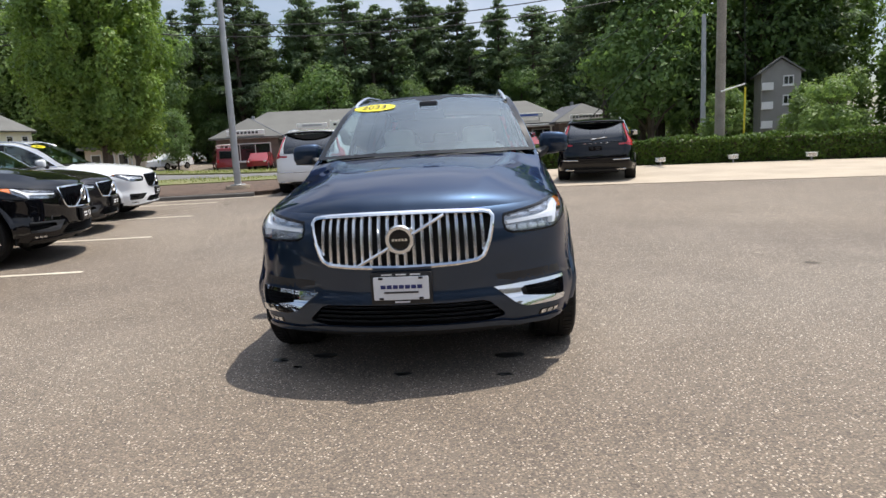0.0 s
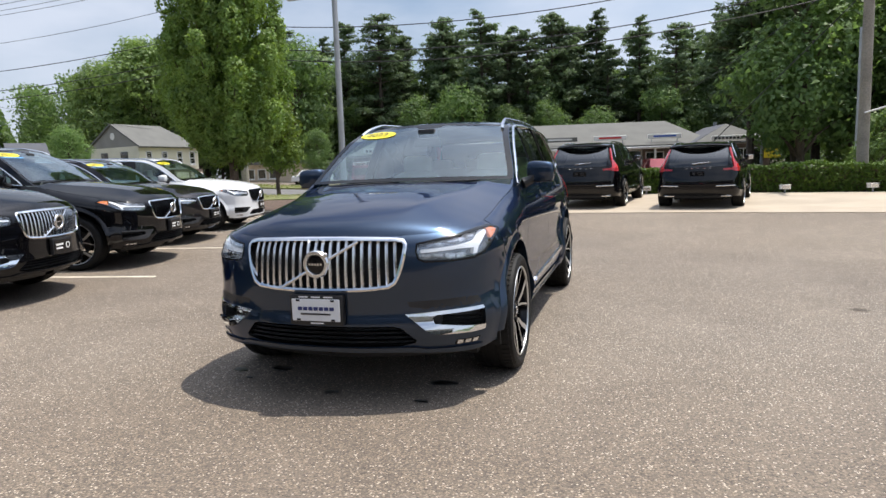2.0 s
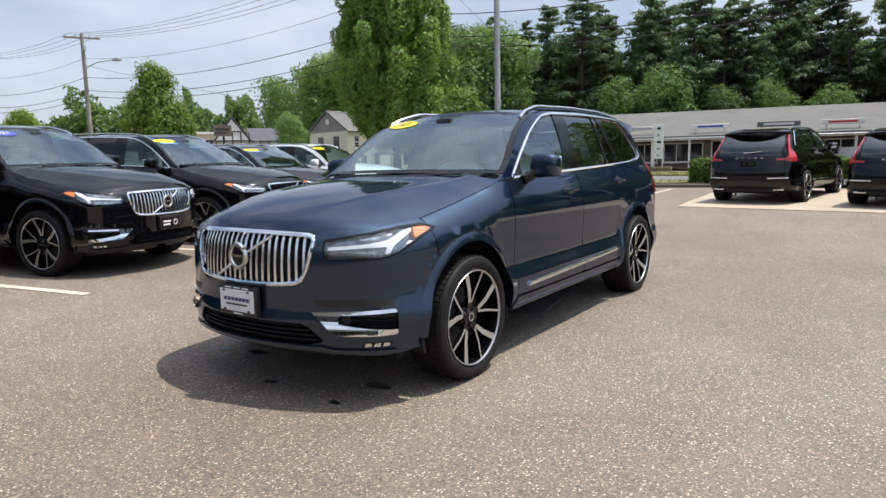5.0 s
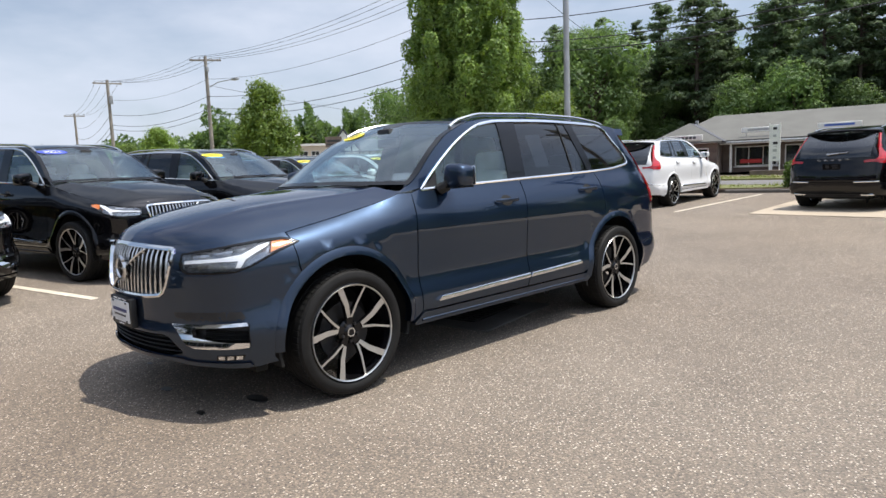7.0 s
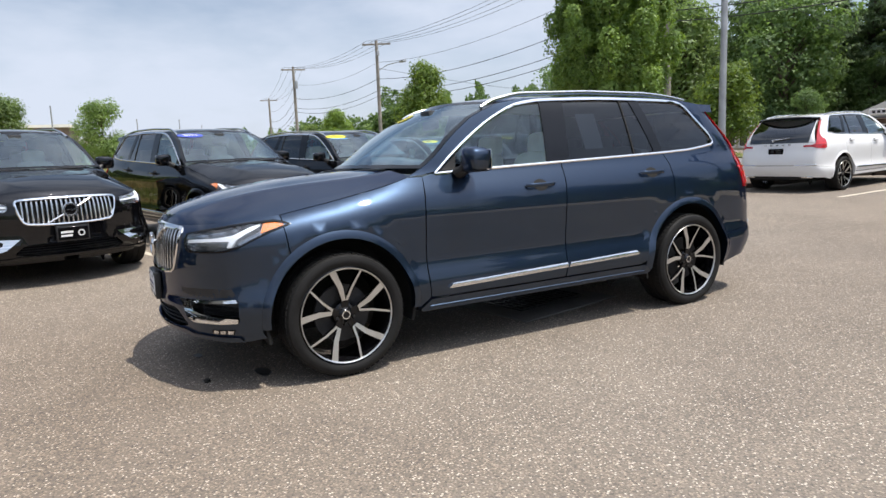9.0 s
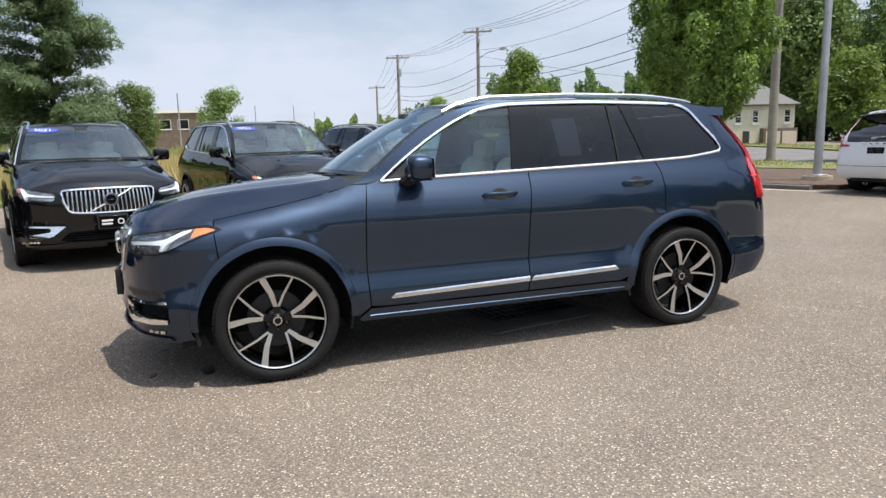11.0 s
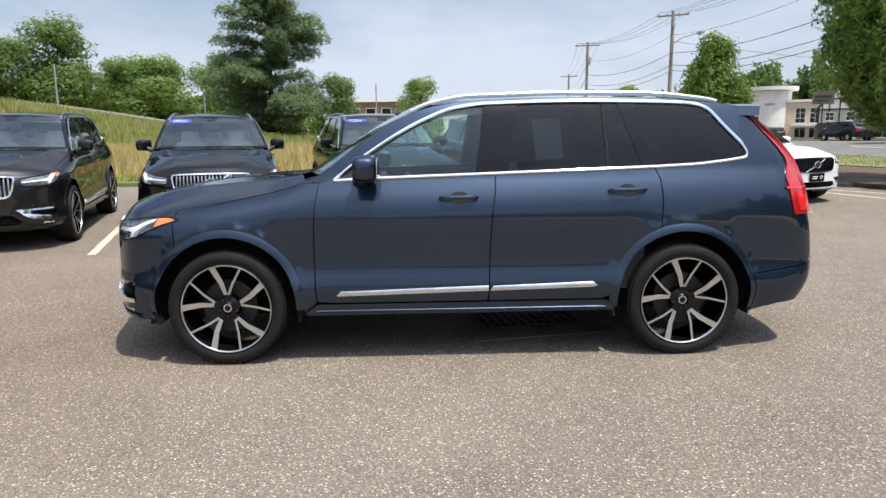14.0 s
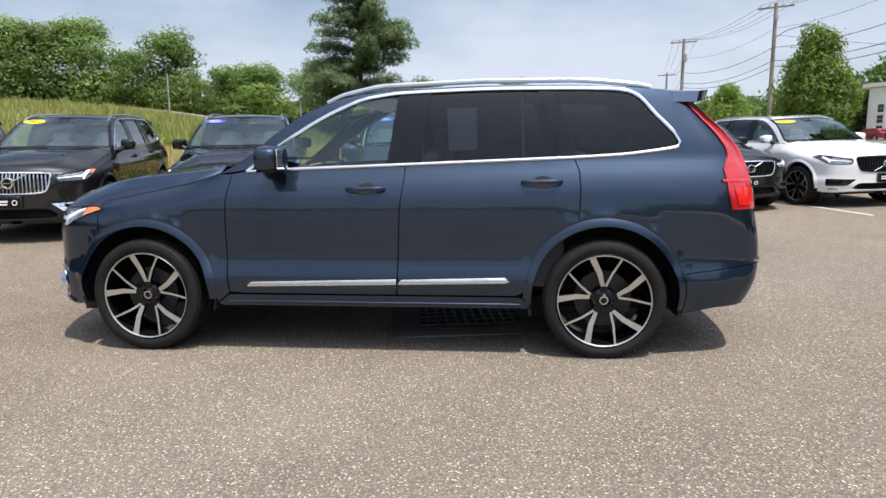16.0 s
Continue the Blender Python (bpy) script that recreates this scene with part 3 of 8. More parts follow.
def body(s, z, lift=0.0):
    """The place on the body's skin at the way s (negative on the car's right side) and height z, lifted off it by so many metres."""
    s, z = np.asarray(s, float), np.asarray(z, float)
    x, y, nx, ny = outline(s)
    side = smooth_interp(z - 0.04 * ease(0.9, 3.3, y) * ease(0.9, 1.2, z), SIDE_Z, SIDE_I)
    crown = np.clip((z - (top_z(y) - 0.17)) / 0.17, 0, 1)
    side = side + (0.15 - np.interp(z, SIDE_Z, SIDE_I)) * (1 - np.sqrt(1 - 0.96 * crown ** 2)) / 0.8 * (1 - ease(0.2, 0.75, y))
    # the arches stand a little proud
    for c in (0.0, 2.984):
        r = np.hypot(y - c, z - 0.40)
        side = side - 0.004 * ease(0.62, 0.50, r) - 0.012 * ease(0.522, 0.494, r)
    back = smooth_interp(z, REAR_Z, REAR_I) * np.clip((y - 3.4) / 0.62, 0, 1)
    inset = nx ** 2 * side + ny ** 2 * np.where(ny < 0, smooth_interp(z, FRONT_Z, FRONT_I), 0) - lift
    # round the back the flanks keep leaning in
    aft = (ny > 0) & (y > 3)
    dx = np.where(aft, np.minimum(1, 1.5 * nx) * side - nx * lift, nx * inset)
    dy = np.where(aft, -ny * lift, ny * inset)
    return np.stack([np.sign(s + 1e-12) * (x - dx), y - dy - back, z + 0 * x], -1)


def s_at_y(y):
    """The way s of the side at a place along the car."""
    k = (PLAN[:, 0] > 0.6)
    return np.interp(y, PLAN[k, 1], PS[k])


def s_at_x(x):
    """The way s on the nose at a place across it."""
    k = PS < 1.6
    return np.sign(x) * np.interp(np.abs(x), PLAN[k, 0], PS[k])

# ---- cars ----
REND = float(PS[-1])
ARCH_Z, ARCH_R, LIP_R = 0.39, 0.497, 0.447


def Y(y):
    return float(s_at_y(y))


def arc_points(cy, r, a0, a1, n=22):
    return [(Y(cy + r * math.cos(radians(a))), ARCH_Z + r * math.sin(radians(a))) for a in np.linspace(a0, a1, n)]


def tail_surface(u, z, lift=0.0):
    """The skin round the back: u across, positive to the car's right."""
    return body(np.where(np.asarray(u) <= 0, 1, -1) * (REND - np.abs(u)), z, lift)


def belt_z(y):
    return np.interp(y, [0.6, 1.0, 1.7, 2.4, 2.8, 3.1, 3.4], [1.178, 1.196, 1.2165, 1.238, 1.251, 1.265, 1.30])


WINDOW_TOP = [(0.72, 1.20), (0.80, 1.265), (0.88, 1.325), (1.02, 1.42), (1.16, 1.505), (1.30, 1.575), (1.45, 1.635), (1.60, 1.663), (1.75, 1.676), (2.25, 1.688),
              (2.66, 1.683), (2.95, 1.675), (3.08, 1.665), (3.15, 1.648), (3.21, 1.61), (3.29, 1.515), (3.37, 1.43), (3.43, 1.362), (3.445, 1.335), (3.43, 1.312), (3.39, 1.302)]
TOP_CURVE = spline(WINDOW_TOP, 6)


def window_top(y):
    k = slice(0, 6 * 15)
    return np.interp(y, TOP_CURVE[k, 0], TOP_CURVE[k, 1])


def coons(front, back, left, right, power):
    """A patch between four edge curves (arrays); u runs from front to back, v from left (the middle line) to right."""
    def at(c, t):
        c = np.asarray(c, float)
        k = np.linspace(0, 1, len(c))
        return np.stack([np.interp(t, k, c[:, i]) for i in range(3)], -1)

    def fn(u, v):
        b = np.stack([v, v ** 2, v ** power], -1)
        w = u[..., None]
        c00, c01, c10, c11 = (np.asarray(p, float) for p in (front[0], front[-1], back[0], back[-1]))
        ruled_u = (1 - w) * at(front, v) + w * at(back, v)
        ruled_v = (1 - b) * at(left, u) + b * at(right, u)
        both = (1 - w) * ((1 - b) * c00 + b * c01) + w * ((1 - b) * c10 + b * c11)
        return ruled_u + ruled_v - both
    return fn


def both_halves(fn, nu, nv):
    """The patch and its mirror image as one sheet across the car."""
    u, v = np.meshgrid(np.linspace(0, 1, nu), np.linspace(-1, 1, 2 * nv - 1), indexing="ij")
    p = fn(u, np.abs(v))
    p[..., 0] = np.abs(p[..., 0]) * np.sign(v)
    m = 2 * nv - 1
    return p.reshape(-1, 3), [(i * m + j, i * m + j + 1, (i + 1) * m + j + 1, (i + 1) * m + j) for i in range(nu - 1) for j in range(m - 1)]


def along(pts, n=30):
    p = spline(pts, 10)
    d = np.r_[0, np.cumsum(np.linalg.norm(np.diff(p, axis=0), axis=1))]
    t = np.linspace(0, d[-1], n)
    return np.stack([np.interp(t, d, p[:, i]) for i in range(3)], -1)


def edge_line(y0, y1, n=40, lift=0.0):
    y = np.linspace(y0, y1, n)
    s = s_at_y(y)
    return body(s, top_z(y), lift)


def ribbon(path, width, lift, depth, surface=body):
    """A strip of moulding along (s, z) points, standing lift proud of the skin."""
    p = np.array(path, float)
    d = np.gradient(p, axis=0)
    d /= np.hypot(*d.T)[:, None]
    n = np.stack([-d[:, 1], d[:, 0]], 1) * (width / 2)
    a, b, mid = p - n, p + n, p
    rows = [surface(a[:, 0], a[:, 1], -depth), surface(a[:, 0], a[:, 1], lift * 0.6), surface(mid[:, 0], mid[:, 1], lift), surface(b[:, 0], b[:, 1], lift * 0.6), surface(b[:, 0], b[:, 1], -depth)]
    v = np.stack(rows, 1).reshape(-1, 3)
    k = len(rows)
    f = [(i * k + j, (i + 1) * k + j, (i + 1) * k + j + 1, i * k + j + 1) for i in range(len(p) - 1) for j in range(k - 1)]
    f += [tuple(range(k)), tuple((len(p) - 1) * k + j for j in range(k))[::-1]]
    return v, f


def flip(data, sgn):
    """Mirrors verts and faces to the other side of the car."""
    if sgn > 0:
        return data
    v = np.array(data[0], float)
    v[:, 0] *= -1
    return v, [tuple(f)[::-1] for f in data[1]]


def wheel_meshes():
    """Meshes of one wheel round the origin; the outer face looks to +x."""
    out = {}
    R = 0.372
    out["tyre"] = mesh_of("tyre", *lathe([(0.285, -0.115), (0.30, -0.130), (0.335, -0.138), (0.358, -0.128), (0.369, -0.105), (R, -0.07), (R, -0.036), (R - 0.007, -0.034), (R - 0.007, -0.028), (R, -0.026),
                                      (R, 0.026), (R - 0.007, 0.028), (R - 0.007, 0.034), (R, 0.036), (R, 0.07), (0.369, 0.105), (0.358, 0.128), (0.335, 0.138), (0.318, 0.136), (0.300, 0.128), (0.288, 0.118), (0.283, 0.10), (0.283, -0.1)], n=72), M["rubber"])
    # shoulder blocks of the tread
    v, f = [], []
    for k in range(64):
        a0, a1 = 2 * math.pi * k / 64, 2 * math.pi * (k + 0.72) / 64
        for x0, x1 in ((0.062, 0.112), (-0.112, -0.062)):
            b = len(v)
            for a in (a0, a1):
                for r, x in ((0.364, x0), (0.377, x0), (0.3735, (x1 if x1 > 0 else x0)), (0.362, (x1 if x1 > 0 else x0))) if x1 > 0 else ((0.364, x1), (0.377, x1), (0.3735, x0), (0.362, x0)):
                    v.append((x, r * math.cos(a), r * math.sin(a)))
            f += [(b, b + 1, b + 2, b + 3), (b + 4, b + 7, b + 6, b + 5), (b + 1, b + 5, b + 6, b + 2), (b + 2, b + 6, b + 7, b + 3), (b, b + 4, b + 5, b + 1)]
    out["tread"] = mesh_of("tread", v, f, M["rubber"], smooth=False)
    out["rim"] = mesh_of("rim", *lathe([(0.292, 0.118), (0.297, 0.126), (0.292, 0.130), (0.280, 0.124), (0.270, 0.085), (0.262, -0.09), (0.27, -0.11), (0.285, -0.115), (0.285, 0.09)], n=64), M["gloss_black"])
    out["rim_edge"] = mesh_of("rim_edge", *lathe([(0.279, 0.1225), (0.2805, 0.1285), (0.2865, 0.1325), (0.2885, 0.129), (0.285, 0.122)], n=64), M["alloy"])
    v, f, idx = [], [], []
    for k in range(5):
        base = math.radians(90 + 72 * k)
        for a_out, w_out, w_in, a_in in ((base + math.radians(17), 0.0205, 0.012, base + math.radians(6)), (base - math.radians(20), 0.0065, 0.008, base - math.radians(5.5))):
            b = len(v)
            for r, w, a, x in ((0.088, w_in, a_in, 0.094), (0.17, (w_in + w_out) / 2, (a_in + a_out) / 2 - math.radians(1), 0.108), (0.281, w_out, a_out, 0.122)):
                c = np.array([math.cos(a), math.sin(a)])
                t = np.array([-c[1], c[0]])
                for side in (-1, 1):
                    for dx in (0.0, -0.030):
                        q = c * r + t * w * side
                        v.append((x + dx, q[0], q[1]))
            for i in range(2):
                o = b + 4 * i
                f += [(o, o + 2, o + 6, o + 4), (o + 1, o + 5, o + 7, o + 3), (o, o + 4, o + 5, o + 1), (o + 2, o + 3, o + 7, o + 6)]
                idx += [0, 1, 1, 1]
    # black roots of the spoke pairs at the hub
    for k in range(5):
        base = math.radians(90 + 72 * k)
        b = len(v)
        for r, w, x in ((0.03, 0.034, 0.086), (0.085, 0.042, 0.089), (0.125, 0.030, 0.085)):
            c = np.array([math.cos(base), math.sin(base)])
            t = np.array([-c[1], c[0]])
            for side in (-1, 1):
                for dx in (0.0, -0.02):
                    q = c * r + t * w * side * 0.55
                    v.append((x + dx, q[0], q[1]))
        for i in range(2):
            o = b + 4 * i
            f += [(o, o + 2, o + 6, o + 4), (o + 1, o + 5, o + 7, o + 3), (o, o + 4, o + 5, o + 1), (o + 2, o + 3, o + 7, o + 6)]
            idx += [1, 1, 1, 1]
    out["spokes"] = mesh_of("spokes", v, f, None, smooth=False, mats=[M["alloy"], M["gloss_black"]], indices=idx)
    out["hub"] = mesh_of("hub", *lathe([(0.0005, 0.098), (0.030, 0.098), (0.036, 0.092), (0.048, 0.084), (0.070, 0.068), (0.074, 0.05), (0.0005, 0.05)], n=32), M["gloss_black"])
    out["hub_ring"] = mesh_of("hub_ring", *lathe([(0.020, 0.0985), (0.027, 0.0985), (0.027, 0.1015), (0.020, 0.1015)], n=24), M["satin"])
    out["brake_disc"] = mesh_of("brake_disc", *lathe([(0.08, 0.005), (0.175, 0.005), (0.175, 0.03), (0.08, 0.03)], n=40), M["disc"])
    v, f = [], []
    for k in range(5):
        a = math.radians(54 + 72 * k)
        b = len(v)
        for i in range(6):
            t = i * math.pi / 3
            for x in (0.085, 0.098):
                v.append((x, 0.056 * math.cos(a) + 0.009 * math.cos(t), 0.056 * math.sin(a) + 0.009 * math.sin(t)))
        f += [(b + 2 * i, b + 2 * ((i + 1) % 6), b + 2 * ((i + 1) % 6) + 1, b + 2 * i + 1) for i in range(6)] + [tuple(b + 2 * i + 1 for i in range(6))]
    out["wheel_nuts"] = mesh_of("wheel_nuts", v, f, M["trim_black"], smooth=False)
    return out


WHEEL = wheel_meshes()


def add_wheel(car, x, y, steer=0.0, z=0.375, scale=1.0):
    side = 1 if x > 0 else -1
    ob = new("wheel", WHEEL["rim"])
    ob.parent = car
    ob.matrix_local = pose(x, y, z, 0, 0, steer) @ (pose(0, 0, 0, 0, 0, 180) if side < 0 else Matrix()) @ pose(0, 0, 0, -1) @ Matrix.Scale(scale, 4)
    tagged(ob, "black and machined alloy wheel with five V-shaped spokes")
    for key in ("tyre", "tread", "rim_edge", "spokes", "hub", "hub_ring", "brake_disc", "wheel_nuts"):
        sub = shared(key, WHEEL[key], ob)
        if key in ("tread", "wheel_nuts"):
            tagged(sub, kind="stuff")
    return ob


def oval(cx, cz, rx, rz, n=28):
    return [(cx + rx * math.cos(2 * math.pi * k / n), cz + rz * math.sin(2 * math.pi * k / n)) for k in range(n)]


def text_mesh(body_text, size, mat, name="lettering", extrude=0.001):
    """Letters of the built-in font as a mesh, centred on the origin in the xy plane."""
    cu = bpy.data.curves.new(name, "FONT")
    cu.body, cu.size, cu.align_x, cu.align_y, cu.extrude = body_text, size, "CENTER", "CENTER", extrude
    tmp = bpy.data.objects.new(name, cu)
    scene.collection.objects.link(tmp)
    dg = bpy.context.evaluated_depsgraph_get()
    me = bpy.data.meshes.new_from_object(tmp.evaluated_get(dg))
    bpy.data.objects.remove(tmp)
    bpy.data.curves.remove(cu)
    me.name = name
    me.materials.clear()
    me.materials.append(mat)
    return me


GRILLE = [(0, 0.945), (0.16, 0.944), (0.32, 0.940), (0.455, 0.934), (0.490, 0.926), (0.503, 0.905), (0.492, 0.85), (0.476, 0.79), (0.455, 0.735), (0.435, 0.700), (0.40, 0.680), (0.30, 0.670), (0.15, 0.664), (0, 0.662)]
GRILLE = GRILLE + [(-s, z) for s, z in GRILLE[-2:0:-1]]
LAMP = [(0.566, 0.905), (0.560, 0.862), (0.570, 0.825), (0.605, 0.808), (0.75, 0.806), (0.90, 0.812), (0.99, 0.836), (1.08, 0.874), (1.17, 0.910), (1.30, 0.946), (1.25, 0.961), (1.21, 0.968), (1.05, 0.962), (0.90, 0.950), (0.78, 0.934), (0.66, 0.919)]
FOG_HOLE = [(0.485, 0.527), (0.62, 0.533), (0.78, 0.538), (0.95, 0.541), (0.963, 0.53), (0.963, 0.415), (0.95, 0.406), (0.80, 0.407), (0.665, 0.409), (0.61, 0.424), (0.54, 0.482)]
FOG_CHROME = [(0.485, 0.527), (0.62, 0.533), (0.78, 0.538), (0.95, 0.541), (0.958, 0.523), (0.80, 0.518), (0.66, 0.514), (0.635, 0.500), (0.645, 0.468), (0.80, 0.446), (0.958, 0.432), (0.955, 0.406), (0.80, 0.407), (0.665, 0.409), (0.61, 0.424), (0.54, 0.482)]
INTAKE = [(-0.42, 0.462), (-0.2, 0.462), (0.2, 0.462), (0.42, 0.462), (0.46, 0.452), (0.545, 0.378), (0.54, 0.362), (0.45, 0.345), (0.2, 0.345), (-0.2, 0.345), (-0.45, 0.345), (-0.54, 0.362), (-0.545, 0.378), (-0.46, 0.452)]
VENT = [(0.50, 0.592), (0.92, 0.602), (0.945, 0.566), (0.93, 0.553), (0.52, 0.546)]


def chrome_loop(path, width, lift, depth, closed=True, surface=body):
    p = list(path) + [path[0]] if closed else list(path)
    return ribbon(dense(p, 0.03) if not closed else np.vstack([dense(path, 0.03), np.array(path[:1])]), width, lift, depth, surface)


def build_car(name, m, paint, label, oval_sticker=None, second_sticker=False, plate="dealer", grille="bright", steer=0.0, kind="tall", group="", interior=True, window_sheet=False):
    """A large estate-like SUV. kind 'tall' has the upright lamps over the rear pillar, 'small' the lower body with L-shaped rear lamps."""
    car = thing(name, m, label, "car", group)
    P = M[paint]
    small = kind == "small"
    for sg in (1, -1):
        q = lambda pts: [(sg * s, z) for s, z in pts][::sg]
        # front wing
        wing = ([(1.262, 0.925)] + [(s, float(top_z(outline(s)[1])) - 0.003) for s in np.linspace(1.262, 1.33, 4)] + [(Y(y), float(top_z(y)) - 0.003) for y in np.linspace(-0.22, 0.50, 16)] + [(Y(0.60), 1.165), (Y(0.585), 1.08), (Y(0.573), 1.0), (Y(0.568), 0.9), (Y(0.562), 0.7), (Y(0.566), 0.5), (Y(0.575), 0.40), (Y(0.49), 0.335)]
                + arc_points(0, ARCH_R, -5, 128))
        part("front_wing", skinned(body, q(wing), step=0.045, depth=0.02), P, car)
        # upper frame: pillar and roof edge over the windows, then the quarter behind them
        frame_pts = [(Y(y), float(top_z(y)) - 0.002) for y in np.r_[np.linspace(0.51, 1.6, 22), np.linspace(1.7, 3.42, 22)]]
        roof_side = [(Y(0.605), 1.18)] + frame_pts + [(Y(y), z) for y, z in TOP_CURVE[6 * 16::-1]]
        part("roof_side", skinned(body, q(roof_side), step=0.05, depth=0.02), P, car)
        lamp_in = [(5.34, 1.585), (5.39, 1.515), (5.415, 1.44), (5.425, 1.37), (5.425, 1.30), (5.41, 1.25), (5.365, 1.21), (5.335, 1.175), (5.335, 1.12), (5.335, 1.05), (5.35, 0.93)]
        if small:
            lamp_in = [(5.30, 1.56), (5.35, 1.48), (5.38, 1.38), (5.38, 1.28), (5.33, 1.2), (5.24, 1.165), (5.25, 1.11), (5.36, 1.045)]
        quarter = ([(Y(2.80), 1.248), (Y(2.832), 1.17), (Y(2.838), 1.05), (Y(2.832), 0.93), (Y(2.825), 0.862)] + arc_points(2.984, ARCH_R, 108, 12, 18)
                   + [(Y(3.45), 0.545), (5.30, 0.575), (5.52, 0.60)] + ([(5.52, 0.93)] if not small else [(5.52, 0.98)]) + lamp_in[::-1] + [(Y(3.47), 1.60)]
                   + [(Y(y), z) for y, z in TOP_CURVE[6 * 13 + 3:]] + [(Y(y), float(belt_z(y))) for y in np.linspace(3.38, 2.83, 8)])
        quarter = [p for k, p in enumerate(quarter) if k == 0 or abs(p[0] - quarter[k - 1][0]) + abs(p[1] - quarter[k - 1][1]) > 0.004]
        part("rear_quarter", skinned(body, q(quarter), step=0.05, depth=0.02), P, car)
        # doors
        fd = ([(Y(0.603), 1.165), (Y(0.593), 1.08), (Y(0.581), 1.0), (Y(0.576), 0.9), (Y(0.570), 0.7), (Y(0.574), 0.5), (Y(0.583), 0.405)] + [(Y(y), 0.398) for y in np.linspace(0.7, 1.68, 6)]
              + [(Y(1.690), 0.45), (Y(1.697), 0.65), (Y(1.706), 0.85), (Y(1.718), 1.0), (Y(1.735), 1.1)] + [(Y(y), float(belt_z(y))) for y in np.linspace(1.742, 0.68, 16)])
        fdoor = part("front_door", skinned(body, q(fd), step=0.05, depth=0.02), P, car)
        rd = ([(Y(1.750), float(belt_z(1.75))), (Y(1.743), 1.1), (Y(1.726), 1.0), (Y(1.714), 0.85), (Y(1.705), 0.65), (Y(1.698), 0.45), (Y(1.695), 0.398), (Y(2.0), 0.398), (Y(2.44), 0.398), (Y(2.482), 0.42)]
              + arc_points(2.984, ARCH_R, 176, 110, 14) + [(Y(2.820), 0.87), (Y(2.825), 0.95), (Y(2.830), 1.05), (Y(2.824), 1.17), (Y(2.792), 1.248)] + [(Y(y), float(belt_z(y))) for y in np.linspace(2.75, 1.8, 12)])
        rdoor = part("rear_door", skinned(body, q(rd), step=0.05, depth=0.02), P, car)
        # sill and lower mouldings
        part("sill", skinned(body, q([(Y(0.50), 0.330), (Y(0.58), 0.389), (Y(2.47), 0.389), (Y(2.53), 0.340), (Y(2.5), 0.316), (Y(0.52), 0.312)]), step=0.06, lift=0.012, depth=0.05), P, car)
        ys = np.linspace(0.57, 2.47, 24)
        lp = body(s_at_y(ys), np.full(24, 0.340), 0.010)
        lp[:, 0] *= sg
        part("sill_ledge", tube(lp, 0.010, 8, flat=(1.0, 0.9)), P, car)
        for y0, y1, dr in ((0.715, 1.690, fdoor), (1.702, 2.375, rdoor)):
            z = lambda y: 0.462 + 0.022 * (y - 0.7)
            pts = [(Y(y0 - (0.01 if y0 < 1 else 0)), z(y0) - 0.012), (Y(y0 + 0.02), z(y0) + 0.014), (Y(y1), z(y1) + 0.017), (Y(y1 + (0.03 if y1 > 2 else 0)), z(y1) - 0.008), (Y(y1), z(y1) - 0.017), (Y(y0), z(y0) - 0.017)]
            part("door_moulding", skinned(lambda s, zz, l: body(s, zz, l - 0.55 * np.clip(np.asarray(zz) - 0.468 - 0.022 * (outline(s)[1] - 0.7), 0, 0.03)), q(pts), step=0.012, lift=0.014, depth=0.02), M["satin"], dr, "polished silver strip")
        # arch mouldings
        for cy, a0, a1 in ((0.0, -4, 184), (2.984, -9, 185)):
            mid = [(sg * s, z) for s, z in arc_points(cy, (ARCH_R + LIP_R) / 2, a0, a1, 40)]
            part("arch_moulding", ribbon(mid, ARCH_R - LIP_R, 0.014, 0.05, lambda s, z, l: body(s, z, l + 0.38 * ((ARCH_R + LIP_R) / 2 - np.hypot(outline(s)[1] - cy, z - ARCH_Z)))), P, car)
            liner = lathe([(0.458, -0.34), (0.475, -0.34), (0.475, 0.150), (0.458, 0.150)], n=48)
            disc = lathe([(0.0005, -0.34), (0.475, -0.34), (0.475, -0.33), (0.0005, -0.33)], n=32)
            liner = (np.vstack([liner[0], disc[0]]) * np.array([sg, 1, 1]), liner[1] + [tuple(k + len(liner[0]) for k in f) for f in disc[1]])
            lv = np.array(liner[0]) + np.array([sg * 0.77, cy, ARCH_Z])
            keep = [f for f in liner[1] if lv[list(f), 2].mean() > 0.27]
            part("wheel_arch_liner", (lv, keep), M["dark"], car)
        # window surrounds
        loop = [(Y(y), z) for y, z in TOP_CURVE]
        belt = [(Y(y), float(belt_z(y))) for y in np.linspace(3.39, 0.70, 34)]
        loop = [(Y(0.70), 1.183)] + loop + belt[1:]
        lp = np.array([(sg * s, z) for s, z in loop])
        top_n = len(TOP_CURVE) + 1
        part("window_surround", ribbon(lp[:top_n], 0.020, 0.010, 0.012), M["chrome"], car, "bright chrome window surround")
        part("belt_strip", ribbon(np.vstack([lp[top_n - 1:], lp[:1]]), 0.017, 0.010, 0.012), M["chrome"], car, "bright chrome belt strip")
        # glass and pillars
        pane = lambda y0, t0, y1, t1, n=10: ([(Y(y), float(belt_z(y)) + 0.006) for y in np.linspace(y0, y1, n)] + [(Y(y), float(window_top(y)) - 0.006) for y in np.linspace(t1, t0, n)])
        fpane = [(Y(0.735), 1.197)] + [(Y(y), float(belt_z(y)) + 0.006) for y in np.linspace(0.80, 1.62, 9)] + [(Y(y), float(window_top(y)) - 0.006) for y in np.linspace(1.68, 0.80, 18)]
        part("door_window", skinned(body, q(fpane), step=0.07, lift=-0.012, depth=0.004), M["door_glass"], fdoor, "clear side window")
        part("window_corner", skinned(body, q([(Y(0.735), 1.199), (Y(0.86), 1.203), (Y(0.885), 1.318), (Y(0.80), 1.255)]), step=0.06, lift=-0.006, depth=0.01), M["trim_black"], fdoor)
